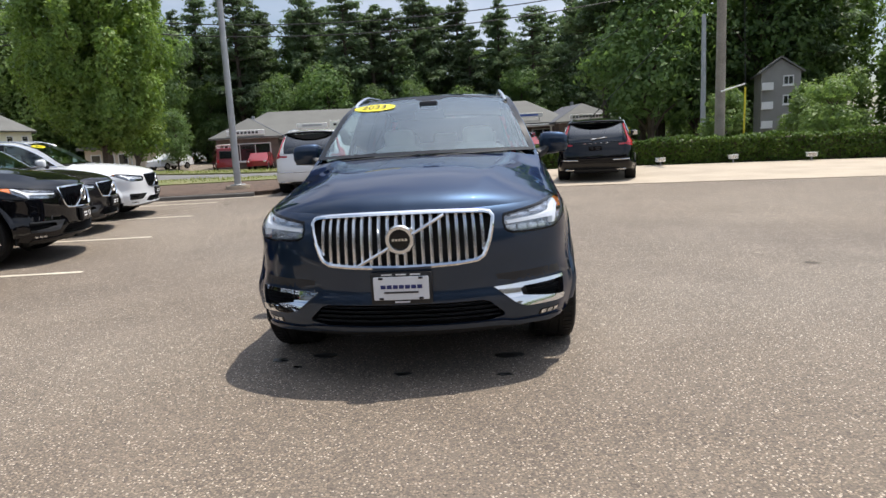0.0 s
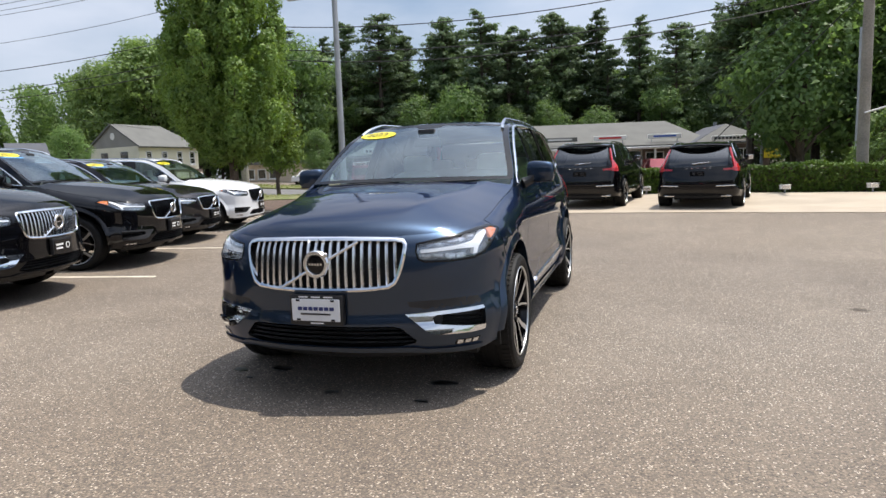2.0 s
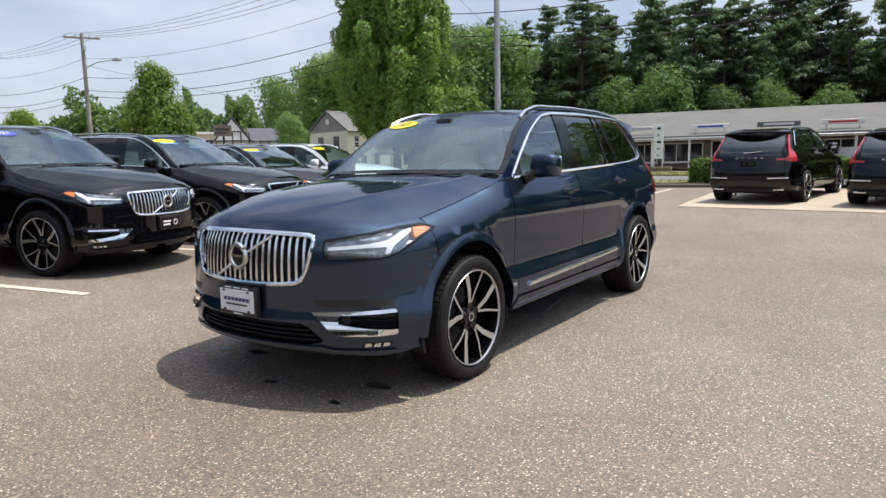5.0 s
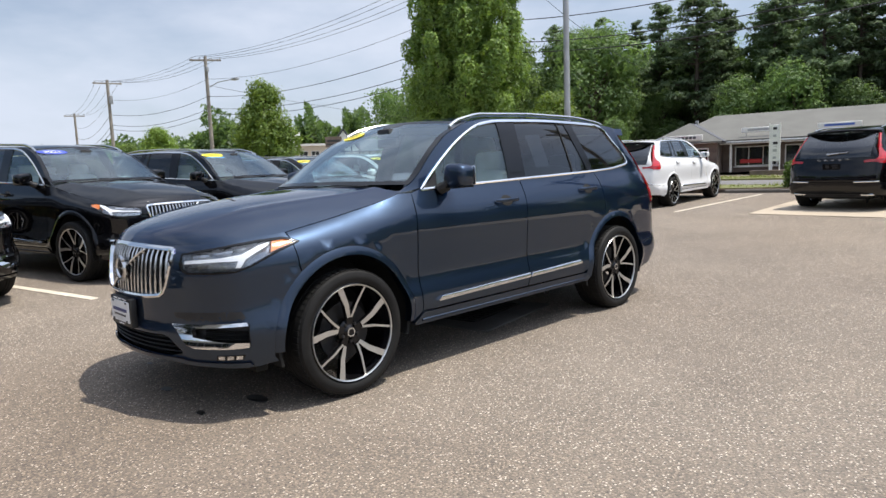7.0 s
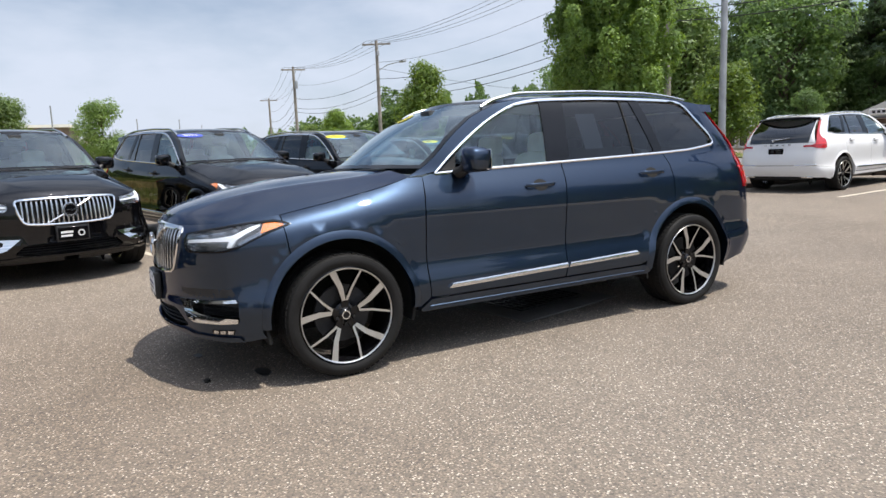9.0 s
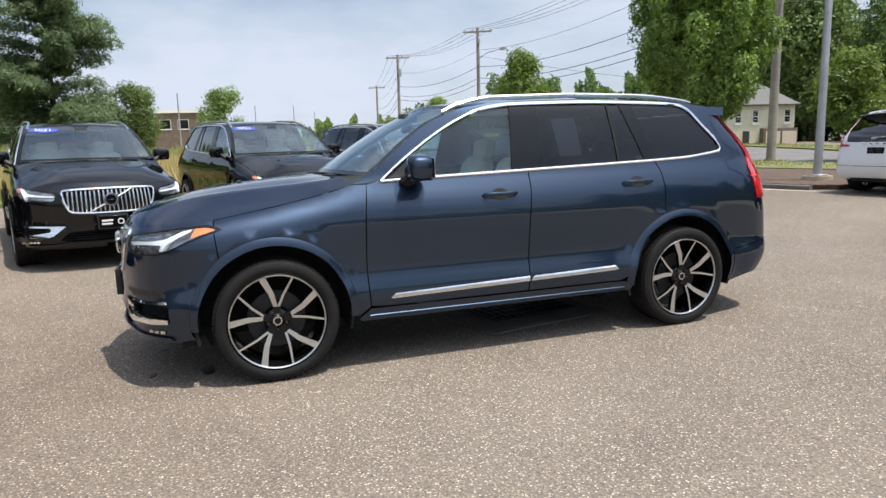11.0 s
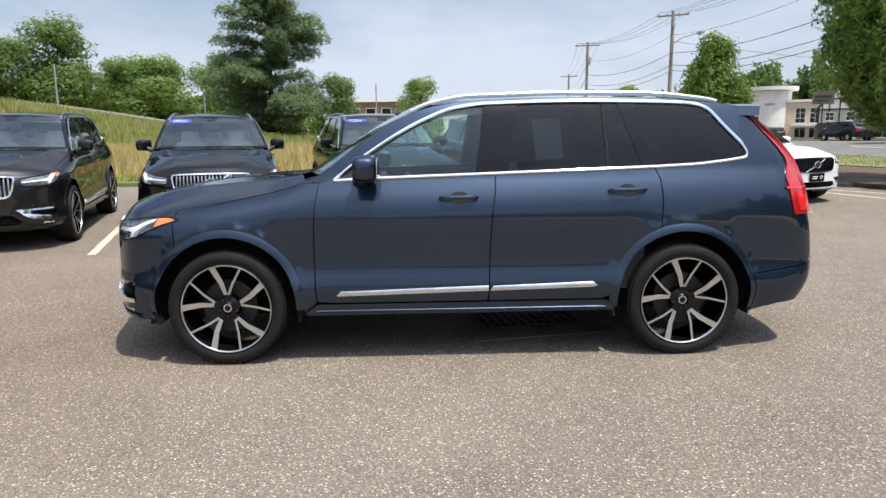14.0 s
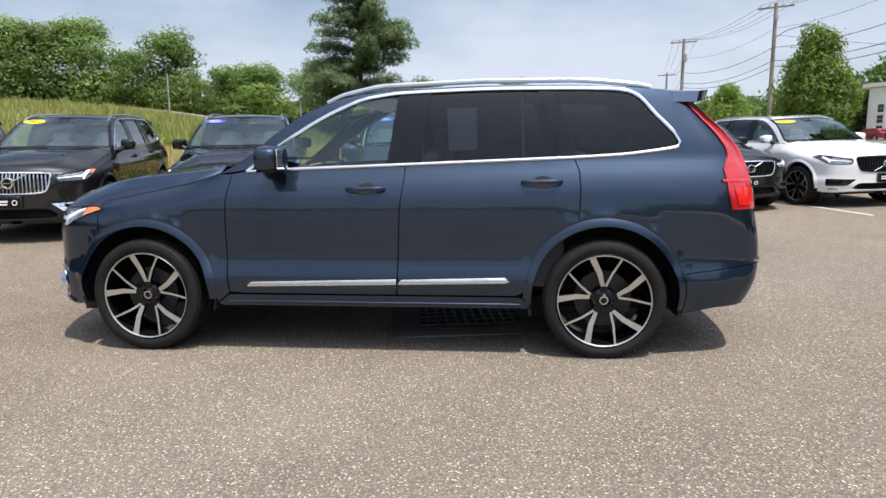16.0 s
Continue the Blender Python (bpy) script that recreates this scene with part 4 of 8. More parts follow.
        part("door_window", skinned(body, q(pane(1.825, 1.90, 2.725, 2.585)), step=0.07, lift=-0.010, depth=0.004), M["privacy"], rdoor, "dark privacy glass")
        qp = [(Y(2.805), 1.258)] + [(Y(y), float(belt_z(y)) + 0.006) for y in np.linspace(2.9, 3.36, 6)] + [(Y(y), z) for y, z in [(3.41, 1.318), (3.425, 1.345), (3.36, 1.43), (3.28, 1.515), (3.20, 1.605), (3.13, 1.648), (3.05, 1.66)]] + [(Y(y), float(window_top(y)) - 0.006) for y in np.linspace(2.95, 2.68, 5)]
        part("quarter_window", skinned(body, q(qp), step=0.06, lift=-0.008, depth=0.004), M["privacy"], car, "dark privacy glass")
        part("centre_pillar", skinned(body, q([(Y(1.625), 1.22), (Y(1.83), 1.223), (Y(1.905), 1.675), (Y(1.685), 1.663)]), step=0.08, lift=-0.004, depth=0.01), M["gloss_black"], car)
        part("rear_pillar", skinned(body, q([(Y(2.715), 1.255), (Y(2.81), 1.258), (Y(2.685), 1.677), (Y(2.575), 1.68)]), step=0.08, lift=-0.004, depth=0.01), M["gloss_black"], car)
        part("window_divider", ribbon([(sg * Y(2.49 + (z - 1.25) * -0.03), z) for z in np.linspace(1.25, 1.68, 8)], 0.014, -0.004, 0.012), M["dark"], rdoor)
        # black backing strips added so that no light shows through the door gaps
        for gap_line in ([(1.698, 0.40), (1.701, 0.65), (1.710, 0.85), (1.722, 1.0), (1.739, 1.1), (1.746, 1.20)], [(2.822, 0.87), (2.828, 0.95), (2.834, 1.05), (2.828, 1.17), (2.796, 1.248)], [(0.578, 0.41), (0.566, 0.7), (0.572, 0.9), (0.577, 1.0), (0.589, 1.08), (0.601, 1.165)]):
            part("door_seal", ribbon([(sg * Y(y), z) for y, z in gap_line], 0.04, -0.012, 0.03), M["dark"], car)
        # handles
        for hy, hz, dr in ((1.50, 1.068, fdoor), (2.60, 1.104, rdoor)):
            # a flat black oval paints the shade of the cup behind the bar
            cup = oval(Y(hy + 0.005), hz - 0.002, 0.062, 0.040, 20)
            part("handle_recess", skinned(body, q(cup), step=0.02, lift=0.001, depth=0.004), M["dark"], dr)
            bar = [(sg * Y(hy + t), hz + 0.006 * math.sin((t + 0.12) * 9) * 0.4) for t in np.linspace(-0.125, 0.125, 14)]
            c = np.array([body(s, z, 0.036 * (1 - abs(2 * i / 13 - 1) ** 4) + 0.008) for i, (s, z) in enumerate(bar)])
            part("door_handle", tube(c, [0.009] + [0.0145] * 12 + [0.009], 8, flat=(0.7, 1.0)), P, dr)
        # mirror
        arm = part("mirror", tube([(sg * 0.845, 0.87, 1.180), (sg * 0.89, 0.885, 1.20), (sg * 0.94, 0.90, 1.245)], [0.055, 0.048, 0.05], 10, flat=(1.0, 0.75)), M["trim_black"], car, "body-coloured door mirror on a black foot")
        bm = bmesh.new()
        bmesh.ops.create_cube(bm, size=1)
        bmesh.ops.subdivide_edges(bm, edges=bm.edges[:], cuts=5, use_grid_fill=True)
        for v in bm.verts:
            d = Vector(v.co)
            n = Vector([math.copysign(abs(c * 2) ** 1.0, c) for c in d])
            k = (abs(n.x) ** 4 + abs(n.y) ** 4 + abs(n.z) ** 4) ** 0.25
            n = n / k * 0.5
            flatten = 1.0 if n.y > 0 else 0.8
            v.co = Vector((sg * (0.975 + n.x * 0.215), 0.905 + n.y * 0.17 * flatten + abs(n.x) * 0.02 - n.x * 0.03, 1.262 + n.z * (0.165 - 0.03 * n.x)))
        shell = part("mirror_shell", bm, P, arm)
        part("mirror_skirt", box(sg * 0.975 - 0.09, 0.85, 1.186, sg * 0.975 + 0.09, 0.97, 1.196, 0.004), M["gloss_black"], arm)
        part("mirror_glass", box(sg * 0.975 - 0.088, 0.986, 1.20, sg * 0.975 + 0.088, 0.992, 1.325, 0.002), M["chrome"], arm)
        # roof rail
        ys = np.linspace(1.20, 3.28, 40)
        lift = 0.022 * np.clip(np.minimum((ys - 1.20) / 0.30, (3.28 - ys) / 0.34), 0, 1) ** 0.7
        base = body(s_at_y(ys), top_z(ys) + 0.004)
        base[:, 0] -= 0.055
        base[:, 2] = top_z(ys) + 0.012 + lift
        base[:, 0] *= sg
        part("roof_rail", tube(base, 0.017, 8, flat=(0.85, 1.0)), M["satin"], car, "satin silver roof rail")
        # head lamp: dark housing, light guide, reflectors, amber tip, clear cover
        lampset = part("headlight", skinned(body, q(LAMP), step=0.03, lift=-0.05, depth=0.01), M["lamp_bezel"], car, "clear headlight with T-shaped light guide")
        wall = wall_l = dense(q(LAMP), 0.03)
        n = len(wall)
        part("lamp_wall", (np.vstack([body(wall[:, 0], wall[:, 1], 0.0), body(wall[:, 0], wall[:, 1], -0.05)]), [(i, (i + 1) % n, (i + 1) % n + n, i + n) for i in range(n)]), M["lamp_bezel"], lampset)
        guide = [(0.585, 0.853), (0.585, 0.869), (0.80, 0.881), (0.94, 0.898), (1.05, 0.938), (1.120, 0.951), (1.105, 0.936), (1.03, 0.906), (0.965, 0.872), (0.935, 0.832), (0.905, 0.831), (0.92, 0.866), (0.80, 0.865)]
        part("light_guide", skinned(body, q(guide), step=0.03, lift=-0.008, depth=0.03), M["drl"], lampset, "white light guide")
        amber = [(1.225, 0.957), (1.245, 0.955), (1.28, 0.943), (1.235, 0.934)] if small else [(1.135, 0.953), (1.21, 0.962), (1.245, 0.955), (1.28, 0.943), (1.17, 0.918), (1.115, 0.902)]
        part("indicator", skinned(body, q(amber), step=0.03, lift=-0.006, depth=0.02), M["amber"], lampset, "amber indicator lens")
        for s0, s1, z0, z1 in [(0.585 + 0.072 * k, 0.647 + 0.072 * k, 0.818, 0.843) for k in range(4)] + [(0.62, 0.735, 0.888, 0.906), (0.75, 0.875, 0.902, 0.925), (0.89, 0.97, 0.922, 0.940)]:
            part("reflector", skinned(body, q([(s0, z0 + 0.003), (s0 + 0.006, z0), (s1 - 0.006, z0), (s1, z0 + 0.003), (s1, z1 - 0.003), (s1 - 0.006, z1), (s0 + 0.006, z1), (s0, z1 - 0.003)]), step=0.03, lift=-0.026, depth=0.02), M["lamp_silver"], lampset)
        part("lamp_rim", ribbon(np.vstack([wall_l, wall_l[:1]]), 0.011, 0.002, 0.012), M["gloss_black"], lampset)
        part("lamp_cover", skinned(body, q(LAMP), step=0.05, lift=-0.001, depth=0.003), M["lamp_glass"], lampset)
        # fog recess with its chrome blade
        fog = part("fog_recess", skinned(body, q(FOG_HOLE), step=0.05, lift=-0.045, depth=0.01), M["trim_black"], car)
        wall = dense(q(FOG_HOLE), 0.04)
        n = len(wall)
        part("recess_wall", (np.vstack([body(wall[:, 0], wall[:, 1], 0.0), body(wall[:, 0], wall[:, 1], -0.045)]), [(i, (i + 1) % n, (i + 1) % n + n, i + n) for i in range(n)]), M["trim_black"], fog)
        if not small:
            v, f, nn = skinned(lambda s, z, l: body(s, z, l + ease(1.0, 0.84, s) * 0.32 * np.clip(0.478 - np.asarray(z), 0, 0.075) + 0.1 * np.clip(0.541 - np.asarray(z), 0, 0.03)), FOG_CHROME, step=0.012, lift=0.005, depth=0.03)
            part("chrome_blade", (v * np.array([sg, 1, 1]), [tuple(k)[::sg] for k in f], nn * np.array([sg, 1, 1])), M["chrome" if grille == "bright" else "trim_black"], fog, "chrome blade")
        for zz in (0.455, 0.47, 0.49):
            part("recess_slat", ribbon([(sg * s, zz + (s - 0.8) * -0.04) for s in np.linspace(0.70, 0.95, 6)], 0.008, -0.03, 0.05), M["trim_black"], fog)
        if not small:
            part("bumper_vent", skinned(body, q(VENT), step=0.05, lift=0.0005, depth=0.01), M["trim_black"], car)
        rf = part("bumper_lamp", skinned(body, q([(0.76, 0.334), (0.915, 0.336), (0.93, 0.364), (0.77, 0.362)]), step=0.04, lift=0.002, depth=0.01), M["gloss_black"], car)
        for s0 in (0.775, 0.825, 0.875):
            part("bumper_lamp_cell", skinned(body, q([(s0, 0.339), (s0 + 0.035, 0.339), (s0 + 0.04, 0.359), (s0 + 0.005, 0.359)]), step=0.03, lift=0.004, depth=0.004), M["lamp_silver"], rf)
        # rear lamp
        if small:
            red = lamp_in[:-2] + [(5.24, 1.10), (5.25, 1.0), (5.30, 0.968), (5.50, 0.975), (5.62, 1.0), (5.60, 1.06), (5.53, 1.10), (5.485, 1.18), (5.445, 1.30), (5.42, 1.45), (5.385, 1.575)]
            lens = part("rear_light", skinned(body, q(red), step=0.04, lift=0.008, depth=0.03), M["red_lens"], car, "L-shaped red rear light")
            part("rear_light_bar", skinned(body, q([(5.27, 1.065), (5.54, 1.055), (5.52, 1.085), (5.27, 1.095)]), step=0.05, lift=0.013, depth=0.01), M["red_bright"], lens)
            part("reflector_strip", skinned(body, q([(5.60, 1.005), (5.80, 1.0), (5.80, 1.045), (5.60, 1.055)]), step=0.05, lift=0.006, depth=0.01), M["red_lens"], lens, "dark red strip")
        else:
            red = lamp_in + [(5.60, 0.93), (5.65, 1.0), (5.68, 1.1), (5.68, 1.2), (5.69, 1.28), (5.69, 1.36), (5.69, 1.44), (5.66, 1.52), (5.60, 1.592)]
            lens = part("rear_light", skinned(body, q(red), step=0.035, lift=0.010, depth=0.03), M["red_lens"], car, "tall red rear light running up the pillar")
            part("rear_light_bar", skinned(body, q([(5.31, 1.098), (5.555, 1.098), (5.555, 1.112), (5.305, 1.112)]), step=0.04, lift=0.014, depth=0.01), M["red_bright"], lens)
            part("rear_light_cell", skinned(body, q([(5.40, 0.955), (5.51, 0.955), (5.54, 1.06), (5.38, 1.06)]), step=0.04, lift=0.014, depth=0.01), M["red_bright"], lens)
        add_wheel(car, sg * 0.835, 0.0, steer)
        add_wheel(car, sg * 0.835, 2.984)
    # front bumper with its openings
    low = [(Y(-0.474), 0.305), (1.0, 0.288), (0.85, 0.284), (0.62, 0.298), (0.54, 0.304), (0.40, 0.308), (0, 0.310)]
    right = [(0, float(top_z(-0.93)) + 0.001)] + [(s, float(top_z(outline(s)[1]))) for s in np.linspace(0.08, 1.255, 24)] + [(1.256, 0.925)] + arc_points(0, ARCH_R, 129, 186, 12)
    bumper = right + low
    whole = bumper + [(-s, z) for s, z in bumper[-2:0:-1]]
    holes = [GRILLE, LAMP, [(-s, z) for s, z in LAMP], FOG_HOLE, [(-s, z) for s, z in FOG_HOLE], INTAKE]
    holes[1:3] = [[(s, min(z, float(top_z(outline(s)[1])) - 0.005)) for s, z in h] for h in holes[1:3]]
    part("front_bumper", skinned(body, whole, holes, step=0.04, depth=0.02), P, car)
    part("chin", skinned(body, [(-0.60, 0.325), (-0.54, 0.338), (-0.42, 0.340), (0.42, 0.340), (0.54, 0.338), (0.60, 0.325), (0.95, 0.318), (0.97, 0.298), (0.62, 0.300), (0.42, 0.318), (-0.42, 0.318), (-0.62, 0.300), (-0.97, 0.298), (-0.95, 0.318)], step=0.05, lift=0.014, depth=0.03), P, car)
    part("chin_underside", skinned(body, [(-1.0, 0.284), (-0.62, 0.288), (-0.42, 0.30), (0.42, 0.30), (0.62, 0.288), (1.0, 0.284), (0.9, 0.252), (-0.9, 0.252)], step=0.08, lift=-0.09, depth=0.05), M["trim_black"], car)
    # lower intake
    intake = part("lower_intake", skinned(body, INTAKE, step=0.06, lift=-0.06, depth=0.01), M["dark"], car)
    wall = dense(INTAKE, 0.05)
    n = len(wall)
    part("intake_wall", (np.vstack([body(wall[:, 0], wall[:, 1], 0.0), body(wall[:, 0], wall[:, 1], -0.06)]), [(i, (i + 1) % n, (i + 1) % n + n, i + n) for i in range(n)]), M["trim_black"], intake)
    for zz in (0.372, 0.398, 0.424, 0.447):
        half = np.interp(zz, [0.345, 0.378, 0.452, 0.462], [0.45, 0.54, 0.455, 0.42])
        part("intake_slat", ribbon([(s, zz) for s in np.linspace(-half, half, 20)], 0.010, -0.02, 0.05), M["trim_black"], intake)
    # grille
    bright = M["satin"] if grille == "bright" else M["gloss_black"]
    gr = part("grille", skinned(body, GRILLE, step=0.06, lift=-0.055, depth=0.01), M["dark"], car, "chrome-framed grille of upright bars with a diagonal strip")
    ring = dense(GRILLE, 0.025)
    part("grille_frame", ribbon(np.vstack([ring, ring[:1]]), 0.021, 0.012, 0.05), M["chrome"] if grille != "dark" else M["gloss_black"], gr, "chrome frame")
    for k in range(-10, 10):
        s0 = (k + 0.5) * 0.0467
        if abs(s0) > 0.46:
            continue
        zt = np.interp(abs(s0), [0, 0.32, 0.49], [0.935, 0.930, 0.915])
        zb = np.interp(abs(s0), [0, 0.30, 0.40, 0.435, 0.48], [0.672, 0.680, 0.690, 0.712, 0.80])
        zz = np.linspace(zb, zt, 7)
        part("grille_bar", ribbon([(s0 * (1.0 + 0.0 * z), z) for z in zz][::-1], 0.0175, -0.018, 0.030), bright if grille != "dark" else M["gloss_black"], gr)
    dg = [(s, z) for s, z in zip(np.linspace(-0.235, 0.235, 14), np.linspace(0.672, 0.926, 14))]
    part("diagonal_strip", ribbon(dg, 0.016, 0.012, 0.02), M["satin"], gr)
    badge_v, badge_f = lathe([(0.050, 0.0), (0.072, 0.0), (0.078, 0.010), (0.072, 0.022), (0.056, 0.022), (0.050, 0.014)], n=40)
    mat = pose(0, -0.928, 0.808, 0, 0, -90)
    tr = lambda vs: [mat @ Vector(v) for v in vs]
    emblem = part("emblem_ring", (tr(badge_v), badge_f), M["satin"], gr, "silver ring emblem")
    dv, df = lathe([(0.0005, 0.004), (0.052, 0.004), (0.052, 0.014), (0.0005, 0.016)], n=32)
    part("emblem_disc", (tr(dv), df), M["gloss_black"], emblem)
    part("emblem_bar", boxes([(-0.040 + 0.017 * k, -0.948, 0.803, -0.040 + 0.017 * k + 0.011, -0.944, 0.815) for k in range(5)]), M["satin"], emblem)
    part("emblem_arrow", box(0.052, -0.95, 0.848, 0.072, -0.938, 0.872, 0.004), M["satin"], emblem)
    # number-plate holder
    hold = part("plate_holder", box(-0.165, -0.962, 0.472, 0.158, -0.925, 0.640, 0.006, 2), M["trim_black"], car, "black plate holder")
    if plate == "dealer":
        part("plate", box(-0.150, -0.967, 0.496, 0.142, -0.961, 0.620, 0.003), M["plate"], hold, "silver dealer plate")
        part("plate_lettering", boxes([(-0.112 + 0.032 * k, -0.9695, 0.556, -0.112 + 0.032 * k + 0.027, -0.9665, 0.576) for k in range(7)], 0.0015), M["navy_ink"], hold)
        part("plate_small_lettering", boxes([(-0.094, -0.9695, 0.532, 0.086, -0.9665, 0.541)]), M["ink"], hold)
        for k in range(3):
            part("frame_letter_bar", box(-0.105 + 0.075 * k, -0.9645, 0.627, -0.05 + 0.075 * k, -0.961, 0.634), M["paper"], hold)
        part("frame_letter_bar", box(-0.04, -0.9645, 0.481, 0.04, -0.961, 0.488), M["paper"], hold)
        for px, pz in ((-0.11, 0.612), (0.10, 0.612), (-0.11, 0.504), (0.10, 0.504)):
            part("plate_screw", box(px - 0.012, -0.970, pz - 0.006, px + 0.012, -0.9665, pz + 0.006, 0.002), M["ink"], hold)
    elif plate == "certified":
        part("plate", box(-0.150, -0.967, 0.490, 0.142, -0.961, 0.625, 0.003), M["gloss_black"], hold, "black dealer plate")
        part("plate_lettering", boxes([(-0.125, -0.9695, 0.562, -0.005, -0.9665, 0.584), (-0.125, -0.9695, 0.525, -0.015, -0.9665, 0.545)]), M["paper"], hold)
        v, f = lathe([(0.024, 0.0), (0.034, 0.0), (0.034, 0.004), (0.024, 0.004)], n=24)
        mt = pose(0.075, -0.9665, 0.556, 0, 0, -90)
        part("plate_ring", ([mt @ Vector(c) for c in v], f), M["paper"], hold)
    # bonnet
    hood_front = body(np.linspace(0, 0.66, 24), np.array([float(top_z(outline(s)[1])) for s in np.linspace(0, 0.66, 24)]), 0.002)
    s_edge = np.r_[np.linspace(0.66, 1.3, 20), [Y(y) for y in np.linspace(-0.24, 0.52, 24)]]
    hood_edge = body(s_edge, np.array([float(top_z(outline(s)[1])) for s in s_edge]), 0.0)
    hood_mid = along([(0, hood_front[0][1], 0.946), (0, -0.835, 1.000), (0, -0.74, 1.048), (0, -0.49, 1.117), (0, -0.19, 1.168), (0, 0.12, 1.200), (0, 0.40, 1.216)], 44)
    cowl = np.stack([hood_edge[-1][0] * np.linspace(0, 1, 24), 0.40 + (hood_edge[-1][1] - 0.40) * np.linspace(0, 1, 24) ** 2, 1.216 + (hood_edge[-1][2] - 1.216) * np.linspace(0, 1, 24) ** 2.5], -1)
    hood_fn = coons(hood_front, cowl, hood_mid, hood_edge, 2.6)

    def hood(u, v):
        p = hood_fn(u, v)
        d = np.abs(p[..., 0]) - (0.36 + 0.28 * u)
        ridge = np.exp(-np.sqrt(d ** 2 + 0.012 ** 2) / 0.075) * ease(0.05, 0.45, u) * 0.020
        p[..., 2] += ridge
        return p
    part("bonnet", both_halves(hood, 44, 26), P, car, sharp=60)
    # windscreen, roof, tail
    ws_edge = edge_line(0.605, 1.36, 40, -0.004)
    ws_low = np.stack([ws_edge[0][0] * np.linspace(0, 1, 20), 0.455 + (ws_edge[0][1] - 0.455) * np.linspace(0, 1, 20) ** 2, 1.228 + (ws_edge[0][2] - 1.228) * np.linspace(0, 1, 20) ** 2], -1)
    ws_top = np.stack([ws_edge[-1][0] * np.linspace(0, 1, 20), 1.235 + (ws_edge[-1][1] - 1.235) * np.linspace(0, 1, 20) ** 2, 1.692 + (ws_edge[-1][2] - 1.692) * np.linspace(0, 1, 20) ** 2.2], -1)
    ws_mid = along([(0, 0.455, 1.228), (0, 0.70, 1.395), (0, 0.98, 1.562), (0, 1.235, 1.692)], 40)
    ws_fn = coons(ws_low, ws_top, ws_mid, ws_edge, 2.2)
    part("windscreen", both_halves(ws_fn, 24, 16), M["windscreen"], car, "clear windscreen", sharp=60)

    def on_screen(u, v, out=0.003):
        u, v = np.asarray(u, float), np.asarray(v, float)
        p = ws_fn(u, np.abs(v))
        p[..., 0] = np.abs(p[..., 0]) * np.sign(v)
        return p + np.array([0, -0.55, 0.83]) * np.broadcast_to(np.asarray(out, float), u.shape)[..., None]
    part("screen_border", (lambda vf: (vf[0], vf[1]))((lambda v2, t2: (on_screen(v2[:, 0], v2[:, 1], 0.001), [tuple(t) for t in t2]))(*sheet([(0, -1), (1, -1), (1, 1), (0, 1)], [[(0.045, -0.95), (0.93, -0.93), (0.955, -0.2), (0.90, -0.12), (0.90, 0.12), (0.955, 0.2), (0.93, 0.93), (0.045, 0.95)]], 0.06))), M["gloss_black"], car)
    roof_edge = edge_line(1.36, 3.42, 40)
    roof_front = ws_top.copy()
    roof_front[-1] = roof_edge[0]
    back_x = roof_edge[-1]
    roof_back = np.stack([back_x[0] * np.linspace(0, 1, 20), 3.56 + (back_x[1] - 3.56) * np.linspace(0, 1, 20) ** 2, 1.680 + (back_x[2] - 1.680) * np.linspace(0, 1, 20) ** 2.4], -1)
    roof_mid = along([(0, 1.235, 1.692), (0, 1.5, 1.722), (0, 2.0, 1.741), (0, 2.6, 1.737), (0, 3.2, 1.708), (0, 3.56, 1.680)], 40)
    part("roof", both_halves(coons(roof_front, roof_back, roof_mid, roof_edge, 2.4), 30, 16), P, car, sharp=60)
    sp_y = 3.665 if small else 3.755
    sp_back = np.stack([0.655 * np.linspace(0, 1, 20), sp_y - 0.19 * np.linspace(0, 1, 20) ** 2, 1.680 - 0.036 * np.linspace(0, 1, 20) ** 2.4], -1)
    sp = both_halves(coons(roof_back, sp_back, np.array([(0, 3.56, 1.680), (0, sp_y, 1.680)]), np.array([back_x, sp_back[-1]]), 2.4), 6, 16)
    nsp = len(sp[0])
    under = np.array(sp[0]) * np.array([1.045, 1, 1]) - np.array([0, 0.02, 0.065])
    m2 = 31
    rim = [((5 * m2 + j), (5 * m2 + j) + nsp, (5 * m2 + j + 1) + nsp, 5 * m2 + j + 1) for j in range(m2 - 1)] + [(i * m2, i * m2 + nsp, (i + 1) * m2 + nsp, (i + 1) * m2) for i in range(5)] + [(i * m2 + m2 - 1, (i + 1) * m2 + m2 - 1, (i + 1) * m2 + m2 - 1 + nsp, i * m2 + m2 - 1 + nsp) for i in range(5)]
    part("spoiler", (np.vstack([sp[0], under]), sp[1] + [tuple(k + nsp for k in f)[::-1] for f in sp[1]] + rim), P, car)
    if small:
        lip = sp_back.copy()
        lip = np.vstack([lip[::-1] * np.array([-1, 1, 1]), lip[1:]]) + np.array([0, 0.004, -0.036])
        part("spoiler_lip", tube(lip, 0.03, 6, flat=(1.0, 1.0)), M["gloss_black"], car, "black spoiler lip")
    tw = REND - 5.20
    glass_z = 1.10
    gl = [(-0.66, glass_z), (0.66, glass_z), (0.70, 1.25), (0.715, 1.42), (0.70, 1.60), (-0.70, 1.60), (-0.715, 1.42), (-0.70, 1.25)]
    part("rear_window", skinned(tail_surface, gl, step=0.08, lift=-0.004, depth=0.004), M["tail_glass"], car, "dark privacy glass")
